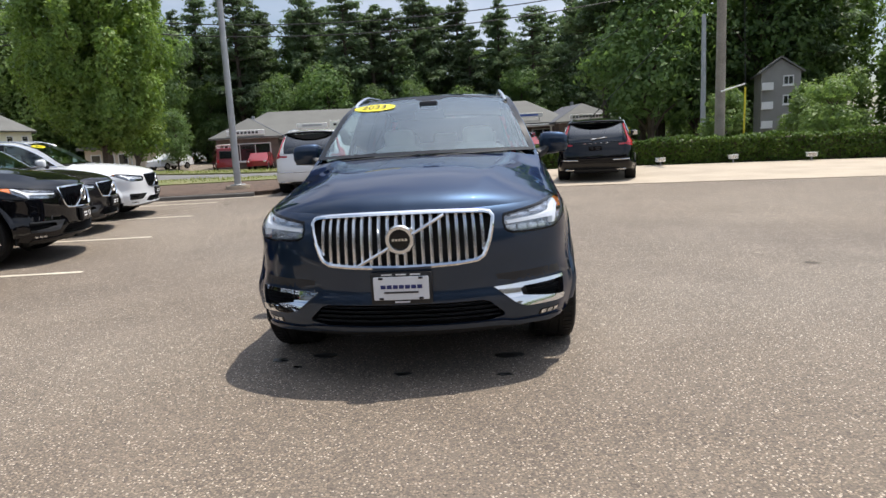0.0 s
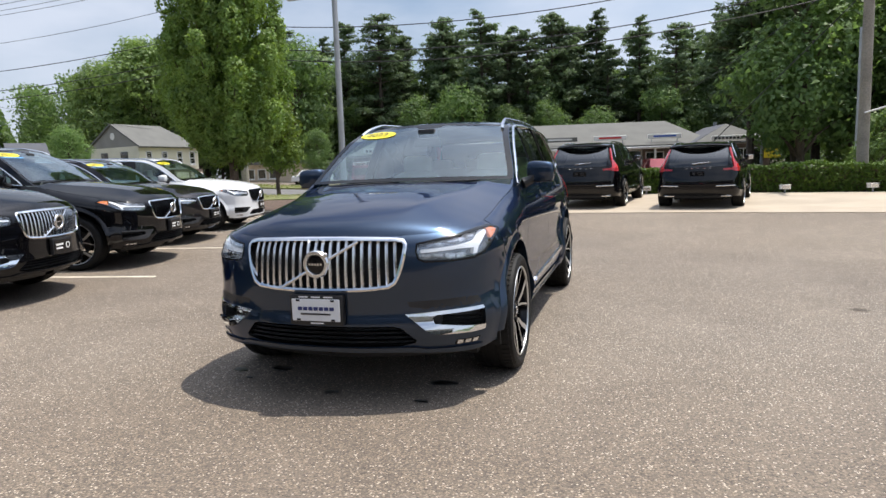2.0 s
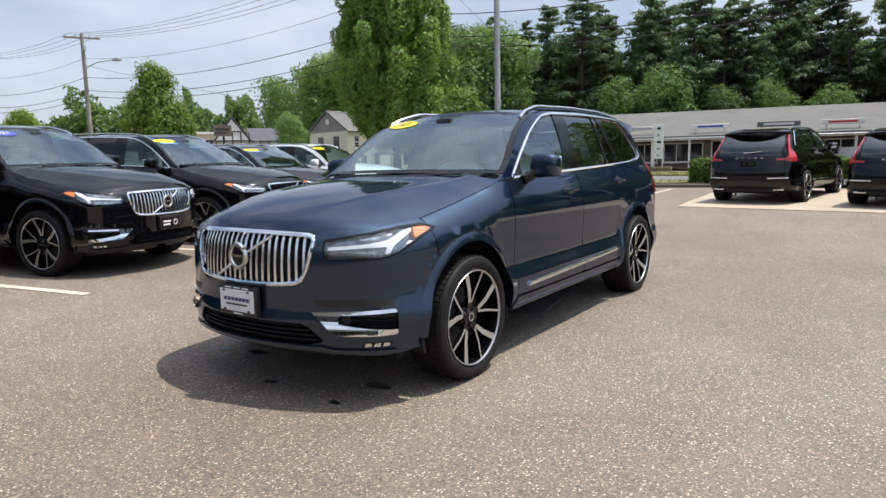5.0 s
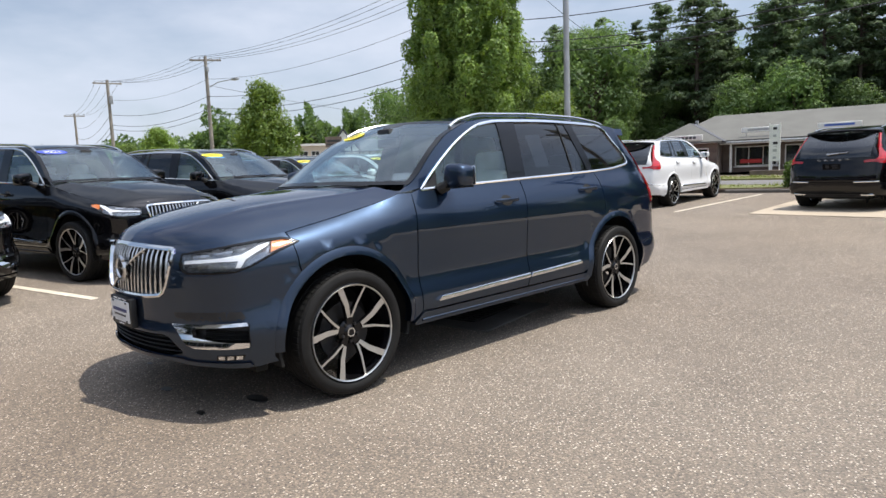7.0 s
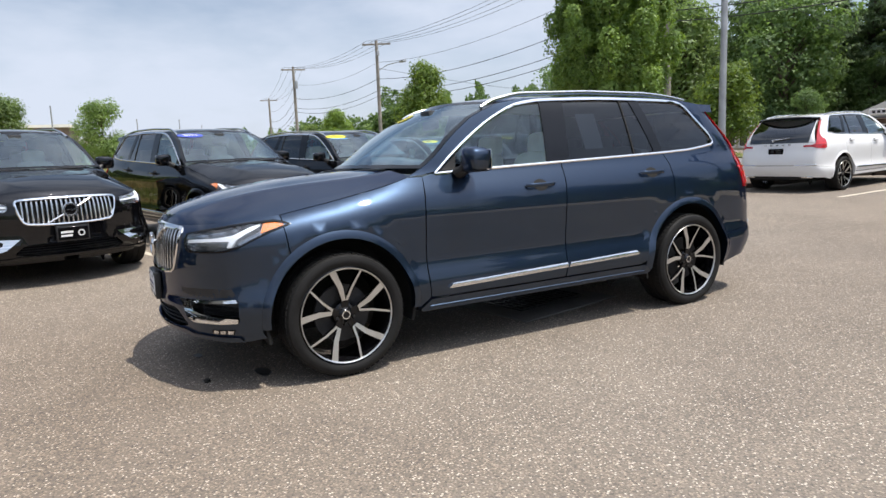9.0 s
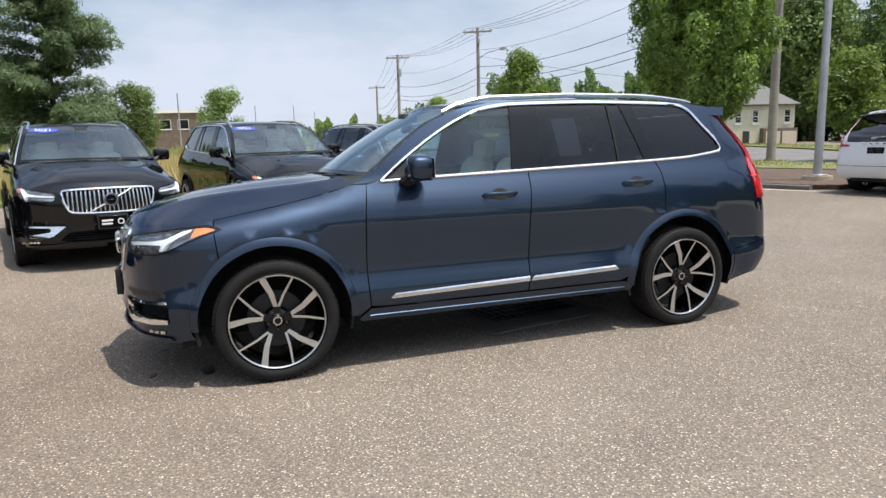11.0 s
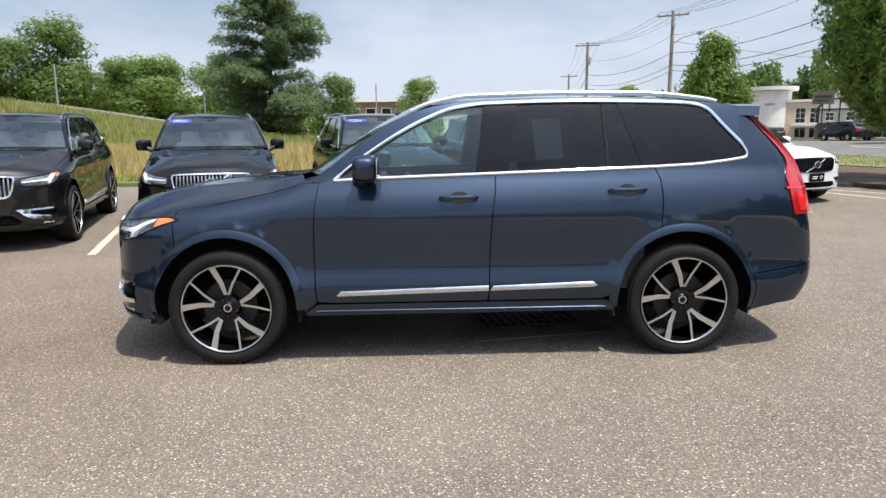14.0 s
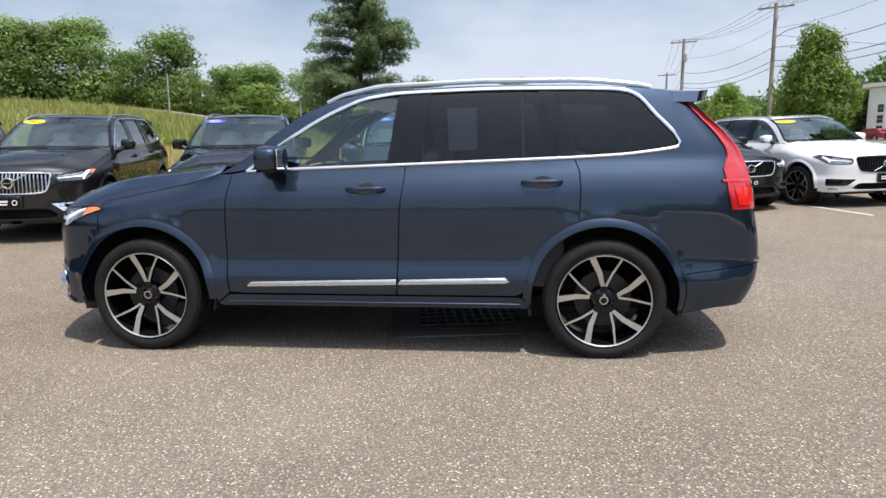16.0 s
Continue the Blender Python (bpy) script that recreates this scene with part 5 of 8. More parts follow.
    gate = part("tailgate", skinned(tail_surface, [(-tw + 0.33, 0.61), (tw - 0.33, 0.61), (tw - 0.30, 0.85), (tw - 0.33, 1.0), (tw - 0.345, glass_z - 0.006), (-tw + 0.345, glass_z - 0.006), (-tw + 0.33, 1.0), (-tw + 0.30, 0.85)], step=0.06, depth=0.02), P, car)
    for sg in (1, -1):
        inner = 5.385 if small else 5.60
        fr = [(sg * (REND - inner), 1.60), (sg * 0.705, 1.60), (sg * 0.72, 1.42), (sg * 0.705, 1.25), (sg * 0.665, 1.10), (sg * 0.82, 1.10), (sg * 0.83, 1.28), (sg * 0.82, 1.44)]
        part("tailgate_frame", skinned(tail_surface, fr, step=0.05, depth=0.02), P, car)
    part("rear_plate", box(-0.16, 3.955, 0.86, 0.16, 3.985, 0.985, 0.004), M["gloss_black"], gate)
    part("rear_plate_bar", boxes([(-0.12, 3.983, 0.93, 0.0, 3.9875, 0.955), (-0.12, 3.983, 0.89, -0.02, 3.9875, 0.912), (0.045, 3.983, 0.895, 0.105, 3.9875, 0.955)]), M["disc"], gate)
    part("tail_badge_bar", boxes([(-0.30 + 0.13 * k, 3.945, 1.045, -0.30 + 0.13 * k + 0.055, 3.953, 1.075) for k in range(5)], 0.002), M["satin"], gate)
    part("rear_wiper", tube([(0.10, 3.945, 1.165), (-0.06, 3.932, 1.185), (-0.28, 3.905, 1.205)], [0.022, 0.016, 0.012], 6), M["satin"] if small else M["trim_black"], car)
    rb = [(-(REND - Y(3.452)), 0.54), (-(REND - 5.30), 0.57), (-(REND - 5.56), 0.595), (0, 0.60), (REND - 5.56, 0.595), (REND - 5.30, 0.57), (REND - Y(3.452), 0.54)]
    rarc = [(REND - s, z) for s, z in arc_points(2.984, ARCH_R, 17, -12, 8)]
    part("rear_bumper", skinned(tail_surface, rb + rarc + [(REND - 5.3, 0.33), (0.4, 0.36), (-0.4, 0.36), (-(REND - 5.3), 0.33)] + [(-u, z) for u, z in rarc[::-1]], step=0.06, lift=0.004, depth=0.02), M["gloss_black"] if small and paint == "black" else P, car)
    part("rear_skirt", skinned(tail_surface, [(-0.66, 0.352), (0.66, 0.352), (0.6, 0.285), (-0.6, 0.285)], step=0.08, lift=-0.01, depth=0.03), M["trim_black"], car)
    for sg in (1, -1):
        part("bumper_chrome", ribbon([(sg * u, 0.607 + 0.02 * (abs(u) - 0.5)) for u in np.linspace(0.42, 0.86, 10)], 0.022, 0.012, 0.01, tail_surface), M["satin"], car)
        if small:
            part("exhaust_tip", box(sg * 0.62 - 0.11, 3.80, 0.325, sg * 0.62 + 0.11, 3.90, 0.365, 0.012, 2), M["satin"], car)
    # underside, cabin floor and cowl
    part("underbody", boxes([(-0.80, -0.55, 0.24, 0.80, -0.48, 0.80), (-0.55, -0.6, 0.23, 0.55, 3.6, 0.31), (-0.86, 0.52, 0.318, 0.86, 2.46, 0.36), (-0.55, -0.7, 0.3, 0.55, 0.45, 0.9), (-0.62, 2.4, 0.362, 0.62, 3.5, 0.43), (-0.84, 3.47, 0.41, 0.84, 3.72, 0.45)]), M["dark"], car)
    part("cowl", box(-0.78, 0.38, 1.08, 0.78, 0.62, 1.15, 0.01), M["trim_black"], car)
    for x0, x1 in ((-0.62, -0.02), (-0.05, 0.60)):
        part("wiper", tube([(x0 * 0.96, 0.440, 1.204), ((x0 + x1) / 2, 0.445, 1.214), (x1 * 0.96, 0.46, 1.220)], [0.006, 0.009, 0.006], 6), M["trim_black"], car)
    part("bulkhead", box(-0.84, 0.48, 0.32, 0.84, 0.52, 1.12), M["dark"], car)
    part("boot_wall", box(-0.72, 3.50, 0.40, 0.72, 3.55, 1.05), M["dark"], car)
    dash = part("dashboard", box(-0.80, 0.56, 0.80, 0.80, 0.98, 1.165, 0.05, 3), M["dash"], car)
    part("centre_screen", box(-0.10, 0.965, 0.92, 0.10, 0.985, 1.14, 0.008), M["gloss_black"], dash)
    v, f = lathe([(0.165, -0.014), (0.178, -0.018), (0.192, 0.0), (0.178, 0.018), (0.165, 0.014)], n=32)
    mt = Matrix.Translation((0.38, 1.10, 1.04)) @ Matrix.Rotation(radians(-25), 4, "X") @ Matrix.Rotation(radians(90), 4, "Z")
    wheel = part("steering_wheel", ([mt @ Vector(c) for c in v], f), M["dash"], car)
    part("steering_boss", ([mt @ Vector(c) for c in box_verts(0.05, 0.075, 0.06)], BOX_FACES), M["dash"], wheel)
    part("steering_spoke", ([mt @ Vector(c) for c in box_verts(0.012, 0.17, 0.022)], BOX_FACES), M["satin"], wheel)
    for sx in (0.37, -0.37):
        seat = part("front_seat", soft_block(sx, 1.52, 0.62, 0.26, 0.27, 0.10), M["leather"], car, "beige leather front seat")
        part("seat_back", soft_block(sx, 1.80, 0.98, 0.25, 0.075, 0.32, lean=0.28), M["leather"], seat)
        part("headrest", soft_block(sx, 1.93, 1.36, 0.14, 0.055, 0.09, lean=0.1), M["leather"], seat)
    part("headliner", both_halves(lambda u, v: coons(roof_front, roof_back, roof_mid, roof_edge, 2.4)(u, v * 0.93) - np.array([0, 0, 0.05]), 10, 8), M["leather"], car, "pale cloth headliner")
    for sg in (1, -1):
        for y0, y1 in ((0.66, 1.68), (1.78, 2.74)):
            card = part("door_card", skinned(body, [(sg * s, z) for s, z in [(Y(y0), 0.45), (Y(y1), 0.45), (Y(y1), 1.20), (Y((y0 + y1) / 2), 1.19), (Y(y0), 1.165)]][::sg], step=0.12, lift=-0.075, depth=0.02), M["dash"], car)
            part("armrest", box(sg * 0.80 - 0.04, y0 + 0.25, 0.86, sg * 0.80 + 0.04, y1 - 0.1, 0.93, 0.02, 2), M["leather"], card)
    bench = part("rear_bench", soft_block(0, 2.45, 0.65, 0.68, 0.28, 0.10), M["leather"], car, "beige leather rear bench")
    part("seat_back", soft_block(0, 2.78, 1.0, 0.67, 0.075, 0.32, lean=0.25), M["leather"], bench)
    for sx in (-0.42, 0, 0.42):
        part("headrest", soft_block(sx, 2.90, 1.34, 0.13, 0.05, 0.075), M["leather"], bench)
    part("sensor_housing", box(-0.075, 1.08, 1.575, 0.075, 1.20, 1.645, 0.02, 2), M["dash"], car)
    part("inner_mirror", box(-0.12, 1.12, 1.50, 0.12, 1.145, 1.57, 0.012, 2), M["dash"], car)
    # stickers on the glass
    if oval_sticker:
        words, col = oval_sticker
        uv = np.array([(0.80 + 0.082 * math.sin(2 * math.pi * k / 36), -0.665 + 0.265 * math.cos(2 * math.pi * k / 36)) for k in range(36)])
        st = part("year_sticker", (on_screen(uv[:, 0], uv[:, 1], 0.006), [tuple(range(36))]), M[col], car, "oval year sticker", smooth=False)
        tm = text_mesh(words, 0.118, M["ink"] if col == "yellow" else M["paper"])
        co = np.array([v.co[:] for v in tm.vertices])
        pts = on_screen(0.798 + co[:, 1] / 0.98, -0.665 + co[:, 0] / 0.74, 0.011 + co[:, 2] * 0.3)
        for v, p in zip(tm.vertices, pts):
            v.co = p
        ob = new("year_lettering", tm)
        ob.parent = st
        if second_sticker:
            uv = [(0.675, -0.88), (0.71, -0.88), (0.71, -0.42), (0.675, -0.42)]
            uv = np.array(uv)
            part("price_strip", (on_screen(uv[:, 0], uv[:, 1], 0.006), [(0, 1, 2, 3)]), M["sticker_cyan"], car, "light blue strip sticker", smooth=False)
    if window_sheet:
        pts = np.array([(Y(2.02), 1.30), (Y(2.20), 1.305), (Y(2.19), 1.57), (Y(2.00), 1.565)])
        part("window_sheet", skinned(body, [tuple(p) for p in pts], step=0.1, lift=-0.018, depth=0.001), M["paper"], car, "white price sheet behind the glass", smooth=False)
    return car


def box_verts(a, b, c):
    return [(sx * a, sy * b, sz * c) for sx in (-1, 1) for sy in (-1, 1) for sz in (-1, 1)]


BOX_FACES = [(0, 1, 3, 2), (4, 6, 7, 5), (0, 4, 5, 1), (2, 3, 7, 6), (0, 2, 6, 4), (1, 5, 7, 3)]


def soft_block(cx, cy, cz, rx, ry, rz, lean=0.0):
    """A cushion: a rounded block with half sizes rx, ry, rz, leaning back."""
    bm = bmesh.new()
    bmesh.ops.create_cube(bm, size=2)
    bmesh.ops.subdivide_edges(bm, edges=bm.edges[:], cuts=4, use_grid_fill=True)
    for v in bm.verts:
        n = v.co / (abs(v.co.x) ** 5 + abs(v.co.y) ** 5 + abs(v.co.z) ** 5) ** 0.2
        v.co = Vector((cx + n.x * rx, cy + n.y * ry + n.z * rz * lean, cz + n.z * rz))
    return bm

# ---- the lie of the land ----
def ground_z(x, y):
    """The lot rises gently on all sides from the drain under the car, then levels out."""
    x, y = np.asarray(x, float), np.asarray(y, float)
    dx = np.minimum(x - 0.3, 0)
    dy = np.maximum(y - 2, 0) + np.minimum(y + 0.5, 0)
    h = 0.034 * (np.sqrt(dx ** 2 + dy ** 2 + 4) - 2)
    z = 0.62 * (1 - np.exp(-h / 0.58))
    # down to the road in the north, level beyond
    z = z - (z - 0.10) * ease(18.5, 22.5, y - 0.03 * (-x))
    # the far side of the road climbs towards the west
    z = z + 0.9 * ease(-12, -42, x) * ease(24, 33, y)
    # the highway bank in the west
    bank = 4.2 * ease(-6, -45, y) + 0.9
    return z + (bank - z) * ease(-34, -50, x) * ease(14, 2, y)


def land(n=200):
    k = np.linspace(-1, 1, n)
    g = np.sign(k) * (np.abs(k) * 22 + np.abs(k) ** 5 * 1500)
    xx, yy = np.meshgrid(g - 4, g + 4, indexing="ij")
    v = np.stack([xx, yy, ground_z(xx, yy)], -1).reshape(-1, 3)
    return v, [(i * n + j, (i + 1) * n + j, (i + 1) * n + j + 1, i * n + j + 1) for i in range(n - 1) for j in range(n - 1)]


tagged(part("ground", land(), M["asphalt"], None, sharp=80), "worn pale asphalt of a parking lot", "ground", kind="structure")


def spread(name, outline_pts, mat, rise, label, category, step=0.8, depth=0.3, kind="structure"):
    """A sheet of ground cover with an edge, rise above the land."""
    surface = lambda a, b, lift: np.stack([a, b, ground_z(a, b) + rise + lift], -1)
    ob = part(name, skinned(surface, outline_pts, step=step, depth=depth), mat, None, sharp=50)
    return tagged(ob, label, category, kind=kind)


def kerb(name, path, width, rise, mat, label):
    p = dense(np.array(path, float), 0.6)[:-1]
    p = np.array([q for q in p])
    d = np.gradient(p, axis=0)
    d /= np.hypot(*d.T)[:, None]
    nrm = np.stack([-d[:, 1], d[:, 0]], 1)
    rows = []
    for off, h in ((0, -0.2), (0.0, rise - 0.02), (0.02, rise), (width - 0.02, rise), (width, rise - 0.02), (width, -0.2)):
        q = p + nrm * off
        rows.append(np.stack([q[:, 0], q[:, 1], ground_z(q[:, 0], q[:, 1]) + h], -1))
    v = np.stack(rows, 1).reshape(-1, 3)
    k = len(rows)
    f = [(i * k + j, i * k + j + 1, (i + 1) * k + j + 1, (i + 1) * k + j) for i in range(len(p) - 1) for j in range(k - 1)]
    return tagged(part(name, (v, f), mat, None, sharp=40), label, "kerb", kind="structure")


# planting bed in the north, with its kerb
BED = [(-30, 6.6), (-16, 9.5), (-9.1, 11.05), (-5.6, 11.9), (-5.2, 12.3), (-5.25, 16.6), (-4.9, 17.0), (0.2, 18.0), (0.4, 18.4), (0.2, 19.6), (-16, 20.0), (-30, 19.0)]
spread("planting_bed", BED, M["mulch"], 0.11, "brown bark mulch bed with a low kerb", "planting bed")
for a, b in zip(BED[1:9], BED[2:9]):
    kerb("bed_kerb", [a, b, b], 0.14, 0.10, M["kerb"], "dark asphalt kerb round the planting bed")
spread("bed_grass", [(-30, 12.6), (-16, 14.3), (-9, 16.2), (-5.3, 17.1), (0.1, 18.3), (0.1, 19.55), (-16, 19.95), (-30, 18.95)], M["grass"], 0.137, "patchy grass strip behind the mulch", "lawn", 1.2)
kerb("road_kerb", [(-45, 23.15), (-16, 22.45), (0.0, 21.55)], 0.16, 0.24, M["kerb_yellow"], "faded yellow kerb along the road")
spread("verge", [(-60, 19.2), (-16, 20.02), (0.3, 19.62), (0.6, 18.6), (14, 18.0), (40, 12.6), (40, 17.5), (16, 20.6), (-16, 22.4), (-60, 23.8)], M["grass"], 0.13, "patchy grass verge along the road", "verge", 1.2)
spread("road", [(80, 17.0), (16, 20.9), (-16, 22.7), (-60, 24.1), (-160, 26), (-160, 40), (-60, 37.8), (-16, 36.2), (16, 35.2), (80, 33)], M["road"], 0.05, "two-lane asphalt road behind the lot", "road", 4.0)
spread("far_lawn", [(16, 35.4), (-16, 36.4), (-60, 38.0), (-120, 39.5), (-120, 46), (-34, 41.5), (-16, 41.5), (16, 42), (40, 41), (40, 34.2)], M["grass"], 0.14, "dry lawn strip in front of the shops", "lawn", 3.0)
kerb("road_kerb", [(-60, 23.85), (-16, 22.45), (16, 20.65), (16, 20.65)], 0.16, 0.16, M["concrete"], "pale concrete road kerb")
for k in range(9):
    x = 8 - 9 * k
    y0 = 28.3 - 0.045 * x
    q = [(x, y0), (x + 3.2, y0 - 0.14), (x + 3.2, y0 - 0.02), (x, y0 + 0.12)]
    spread("road_mark", q, M["line"], 0.058, "worn white lane mark on the road", "road mark", 1.0, 0.01)
# concrete apron, with panels
APRON = [(-0.9, 11.15), (3.2, 10.75), (8.2, 9.95), (20, 7.2), (40, 2.4), (40, 8.6), (12, 15.15), (5, 16.85), (-1.2, 18.3)]
spread("apron", APRON, M["concrete"], 0.012, "pale tan concrete apron in front of the hedge", "pavement", 0.7, 0.05)
# dry field in the west
FIELD = [(-11.4, -70), (-11.9, -10), (-12.6, -2), (-13.2, 4.2), (-14.5, 7.0), (-30, 4.5), (-60, 12), (-170, 16), (-170, -110), (-11.4, -110)]
spread("field", FIELD, M["field"], 0.05, "dry straw-coloured grass field and highway bank", "field", 3.5)
spread("field_edge", [(-11.0, -70), (-11.5, -10), (-12.2, -2), (-12.8, 4.4), (-14.4, 7.2), (-15.6, 7.0), (-14.6, 4.0), (-14.0, -2), (-13.2, -10), (-12.8, -70)], M["grass"], 0.10, "strip of mown green grass at the lot's edge", "lawn", 1.2)

# ---- parking lines: angled stalls in the west, one stall in the north ----
ROW_DIR, CAR_DIR = np.array([-0.228, 0.974]), np.array([0.962, 0.272])


def line_strip(a, b, width=0.10):
    a, b = np.array(a, float), np.array(b, float)
    d = (b - a) / np.hypot(*(b - a))
    n = np.array([-d[1], d[0]]) * width / 2
    k = max(2, int(np.hypot(*(b - a)) / 0.5))
    v, f = [], []
    for i in range(k + 1):
        c = a + (b - a) * i / k
        for s in (1, -1):
            q = c + n * s
            v.append((q[0], q[1], float(ground_z(q[0], q[1])) + 0.006))
    f = [(2 * i, 2 * i + 1, 2 * i + 3, 2 * i + 2) for i in range(k)]
    return tagged(part("stall_line", (v, f), M["line"], None), "worn white stall line painted on asphalt", "stall line", "stall lines", "structure")


STALL0 = np.array([-3.49, -0.12])
for k in range(-3, 5):
    a = STALL0 + ROW_DIR * 2.70 * k
    line_strip(a, a - CAR_DIR * (5.6 if k < 4 else 4.0))
line_strip((-7.2, 11.0), (-5.3, 11.65))
line_strip((-2.45, 11.2), (-2.55, 16.6))
line_strip((-8.6, 10.2), (-7.2, 11.0))

# ---- drain under the car ----
drain = thing("storm_drain", pose(0.065, 2.07, 0.0, 0, 0, 10.3), "dark cast-iron storm drain grate in a concrete frame under the car", "drain")
part("drain_frame", box(-0.46, -0.585, -0.05, 0.44, 0.585, 0.010, 0.006), M["kerb"], drain)
# a thin black sheet paints the darkness of the well below the bars
part("drain_well", box(-0.365, -0.375, 0.009, 0.185, 0.415, 0.0125), M["dark"], drain)
for i in range(12):
    part("grate_bar", box(-0.37, -0.38 + i * 0.0715, 0.010, 0.19, -0.38 + i * 0.0715 + 0.014, 0.024), M["disc"], drain)
for i in range(6):
    part("grate_rib", box(-0.37 + i * 0.109, -0.38, 0.010, -0.37 + i * 0.109 + 0.014, 0.42, 0.022), M["disc"], drain)

# ---- drips on the asphalt in front of the car ----
rd_drip = random.Random(8)
for x, y, r in ((-0.87, -0.45, 0.045), (-0.60, -0.37, 0.055), (-0.06, -0.72, 0.035), (0.52, -0.76, 0.030), (0.545, -0.43, 0.06), (-0.72, -0.58, 0.018)):
    ring = [(x + r * rd_drip.uniform(0.75, 1.3) * 1.3 * math.cos(k * math.pi / 7), y + r * rd_drip.uniform(0.6, 1.0) * math.sin(k * math.pi / 7)) for k in range(14)]
    v = [(a, c, float(ground_z(a, c)) + h) for h in (0.004, -0.004) for a, c in ring]
    tagged(part("oil_drip", (v, [tuple(range(14))] + [(k, k + 14, (k + 1) % 14 + 14, (k + 1) % 14) for k in range(14)]), M["oil"], None), "small dark oil drip on the asphalt", "stain", "oil drips", "structure")

# ---- cars ----
def on_lot(x, y, heading):
    """A pose on the sloping lot for a car whose front axle stands at x, y, nose turned by heading from -y."""
    fwd = Vector((math.sin(radians(heading)), -math.cos(radians(heading))))
    left = Vector((-fwd.y, fwd.x))
    at = lambda p: float(ground_z(p.x, p.y))
    o = Vector((x, y))
    z0, z1 = at(o), at(o - fwd * 2.984)
    zl, zr = at(o - fwd * 1.5 + left * 0.8), at(o - fwd * 1.5 - left * 0.8)
    pitch, roll = math.atan2(z1 - z0, 2.984), math.atan2(zl - zr, 1.6)
    return Matrix.Translation((x, y, z0)) @ Matrix.Rotation(radians(heading), 4, "Z") @ Matrix.Rotation(pitch, 4, "X") @ Matrix.Rotation(-roll, 4, "Y")


HEADING = math.degrees(math.atan2(CAR_DIR[0], -CAR_DIR[1]))
hero = build_car("suv", Matrix(), "blue", "dark blue metallic SUV with chrome grille alone on the asphalt", ("2023", "yellow"), plate="dealer", window_sheet=True)


DETAIL[0] = 1.9


def nose_pose(x, y, heading=HEADING, over=0.935):
    """The pose of a car whose emblem is at x, y."""
    fwd = np.array([math.sin(radians(heading)), -math.cos(radians(heading))])
    a = np.array([x, y]) - fwd * over
    return on_lot(a[0], a[1], heading)


car_a = build_car("suv", nose_pose(-3.47, -1.43), "black", "black SUV with a chrome-barred grille in the angled row", ("2021", "sticker_blue"), plate="certified", grille="bright", group="row of parked cars")
car_b = build_car("suv", nose_pose(-4.17, 1.22), "black", "black SUV with bright grille and chrome blades in the row", ("2021", "sticker_blue"), plate="certified", grille="bright", group="row of parked cars")
car_c = build_car("suv", nose_pose(-4.85, 3.80) @ Matrix.Diagonal((1, 1, 0.965, 1)), "black", "black SUV with yellow and light blue screen stickers", ("2021", "yellow"), True, plate="certified", grille="bars", group="row of parked cars")
car_0 = build_car("suv", nose_pose(-2.82, -4.12), "grey", "charcoal grey SUV with chrome bumper blades in the angled row", ("2021", "yellow"), plate="certified", grille="bright", group="row of parked cars")


def reskin(car, swaps):
    """Gives a copy's parts other materials, object by object."""
    for ob in car.children_recursive:
        for slot in ob.material_slots:
            if slot.material and slot.material.name in swaps:
                new_mat = M[swaps[slot.material.name]]
                slot.link = "OBJECT"
                slot.material = new_mat


SMALL = Matrix.Diagonal((0.985, 0.955, 0.935, 1))


def small_car(paint, m, label, **kw):
    car = build_car("crossover", m @ SMALL, paint, label, kind="small", **kw)
    return car


car_d = copy_thing(car_c, nose_pose(-5.81, 6.19) @ Matrix.Diagonal((0.985, 0.93, 0.905, 1)))
tagged(car_d, "charcoal grey crossover with a yellow screen sticker in the angled row")
reskin(car_d, {"black_metallic_paint": "grey"})
car_e = small_car("white", nose_pose(-6.25, 8.45) @ Matrix.Diagonal((1, 0.965, 0.945, 1)), "white crossover with a black grille and yellow screen sticker", oval_sticker=("2021", "yellow"), plate="certified", grille="dark", group="row of parked cars")
row_k = copy_thing(car_a, nose_pose(-2.17, -6.80))
tagged(row_k, "black SUV at the near end of the angled row")
rear_1 = small_car("black", on_lot(0.86, 15.75, 180 - 8), "black crossover seen from behind on the concrete apron", plate="certified", grille="dark", group="cars on the apron")
rear_2 = copy_thing(rear_1, on_lot(3.66, 15.1, 180 - 11) @ SMALL)
white_rear = small_car("white", on_lot(-4.30, 15.40, 180 + 4), "white crossover nosing into the planting bed", plate="certified", grille="dark")

# ---- trees and plants ----
def quads_mesh(name, centres, tangents, ups, sizes, mat, bend=0.25, sides=4):
    """One mesh of many small leaves: each a bent quad, or one pointed triangle, at a centre, along a tangent."""
    n = len(centres)
    t = tangents / np.linalg.norm(tangents, axis=1)[:, None]
    u = np.cross(t, ups)
    u /= np.linalg.norm(u, axis=1)[:, None] + 1e-9
    w = np.cross(u, t)
    l, b = sizes[:, :1], sizes[:, 1:]
    if sides == 4:
        v = [centres - t * l / 2, centres + u * b / 2 + w * b * bend, centres + t * l / 2, centres - u * b / 2 + w * b * bend]
    else:
        v = [centres - t * l * 0.4 - u * b * 0.55, centres - t * l * 0.3 + u * b * 0.55, centres + t * l * 0.7]
    v = np.stack(v, 1).reshape(-1, 3)
    me = bpy.data.meshes.new(name)
    me.vertices.add(sides * n)
    me.vertices.foreach_set("co", v.astype(np.float32).ravel())
    me.loops.add(sides * n)
    me.loops.foreach_set("vertex_index", np.arange(sides * n, dtype=np.int32))
    me.polygons.add(n)
    me.polygons.foreach_set("loop_start", np.arange(0, sides * n, sides, dtype=np.int32))
    me.update(calc_edges=True)
    me.validate()
    me.materials.append(mat)
    return me


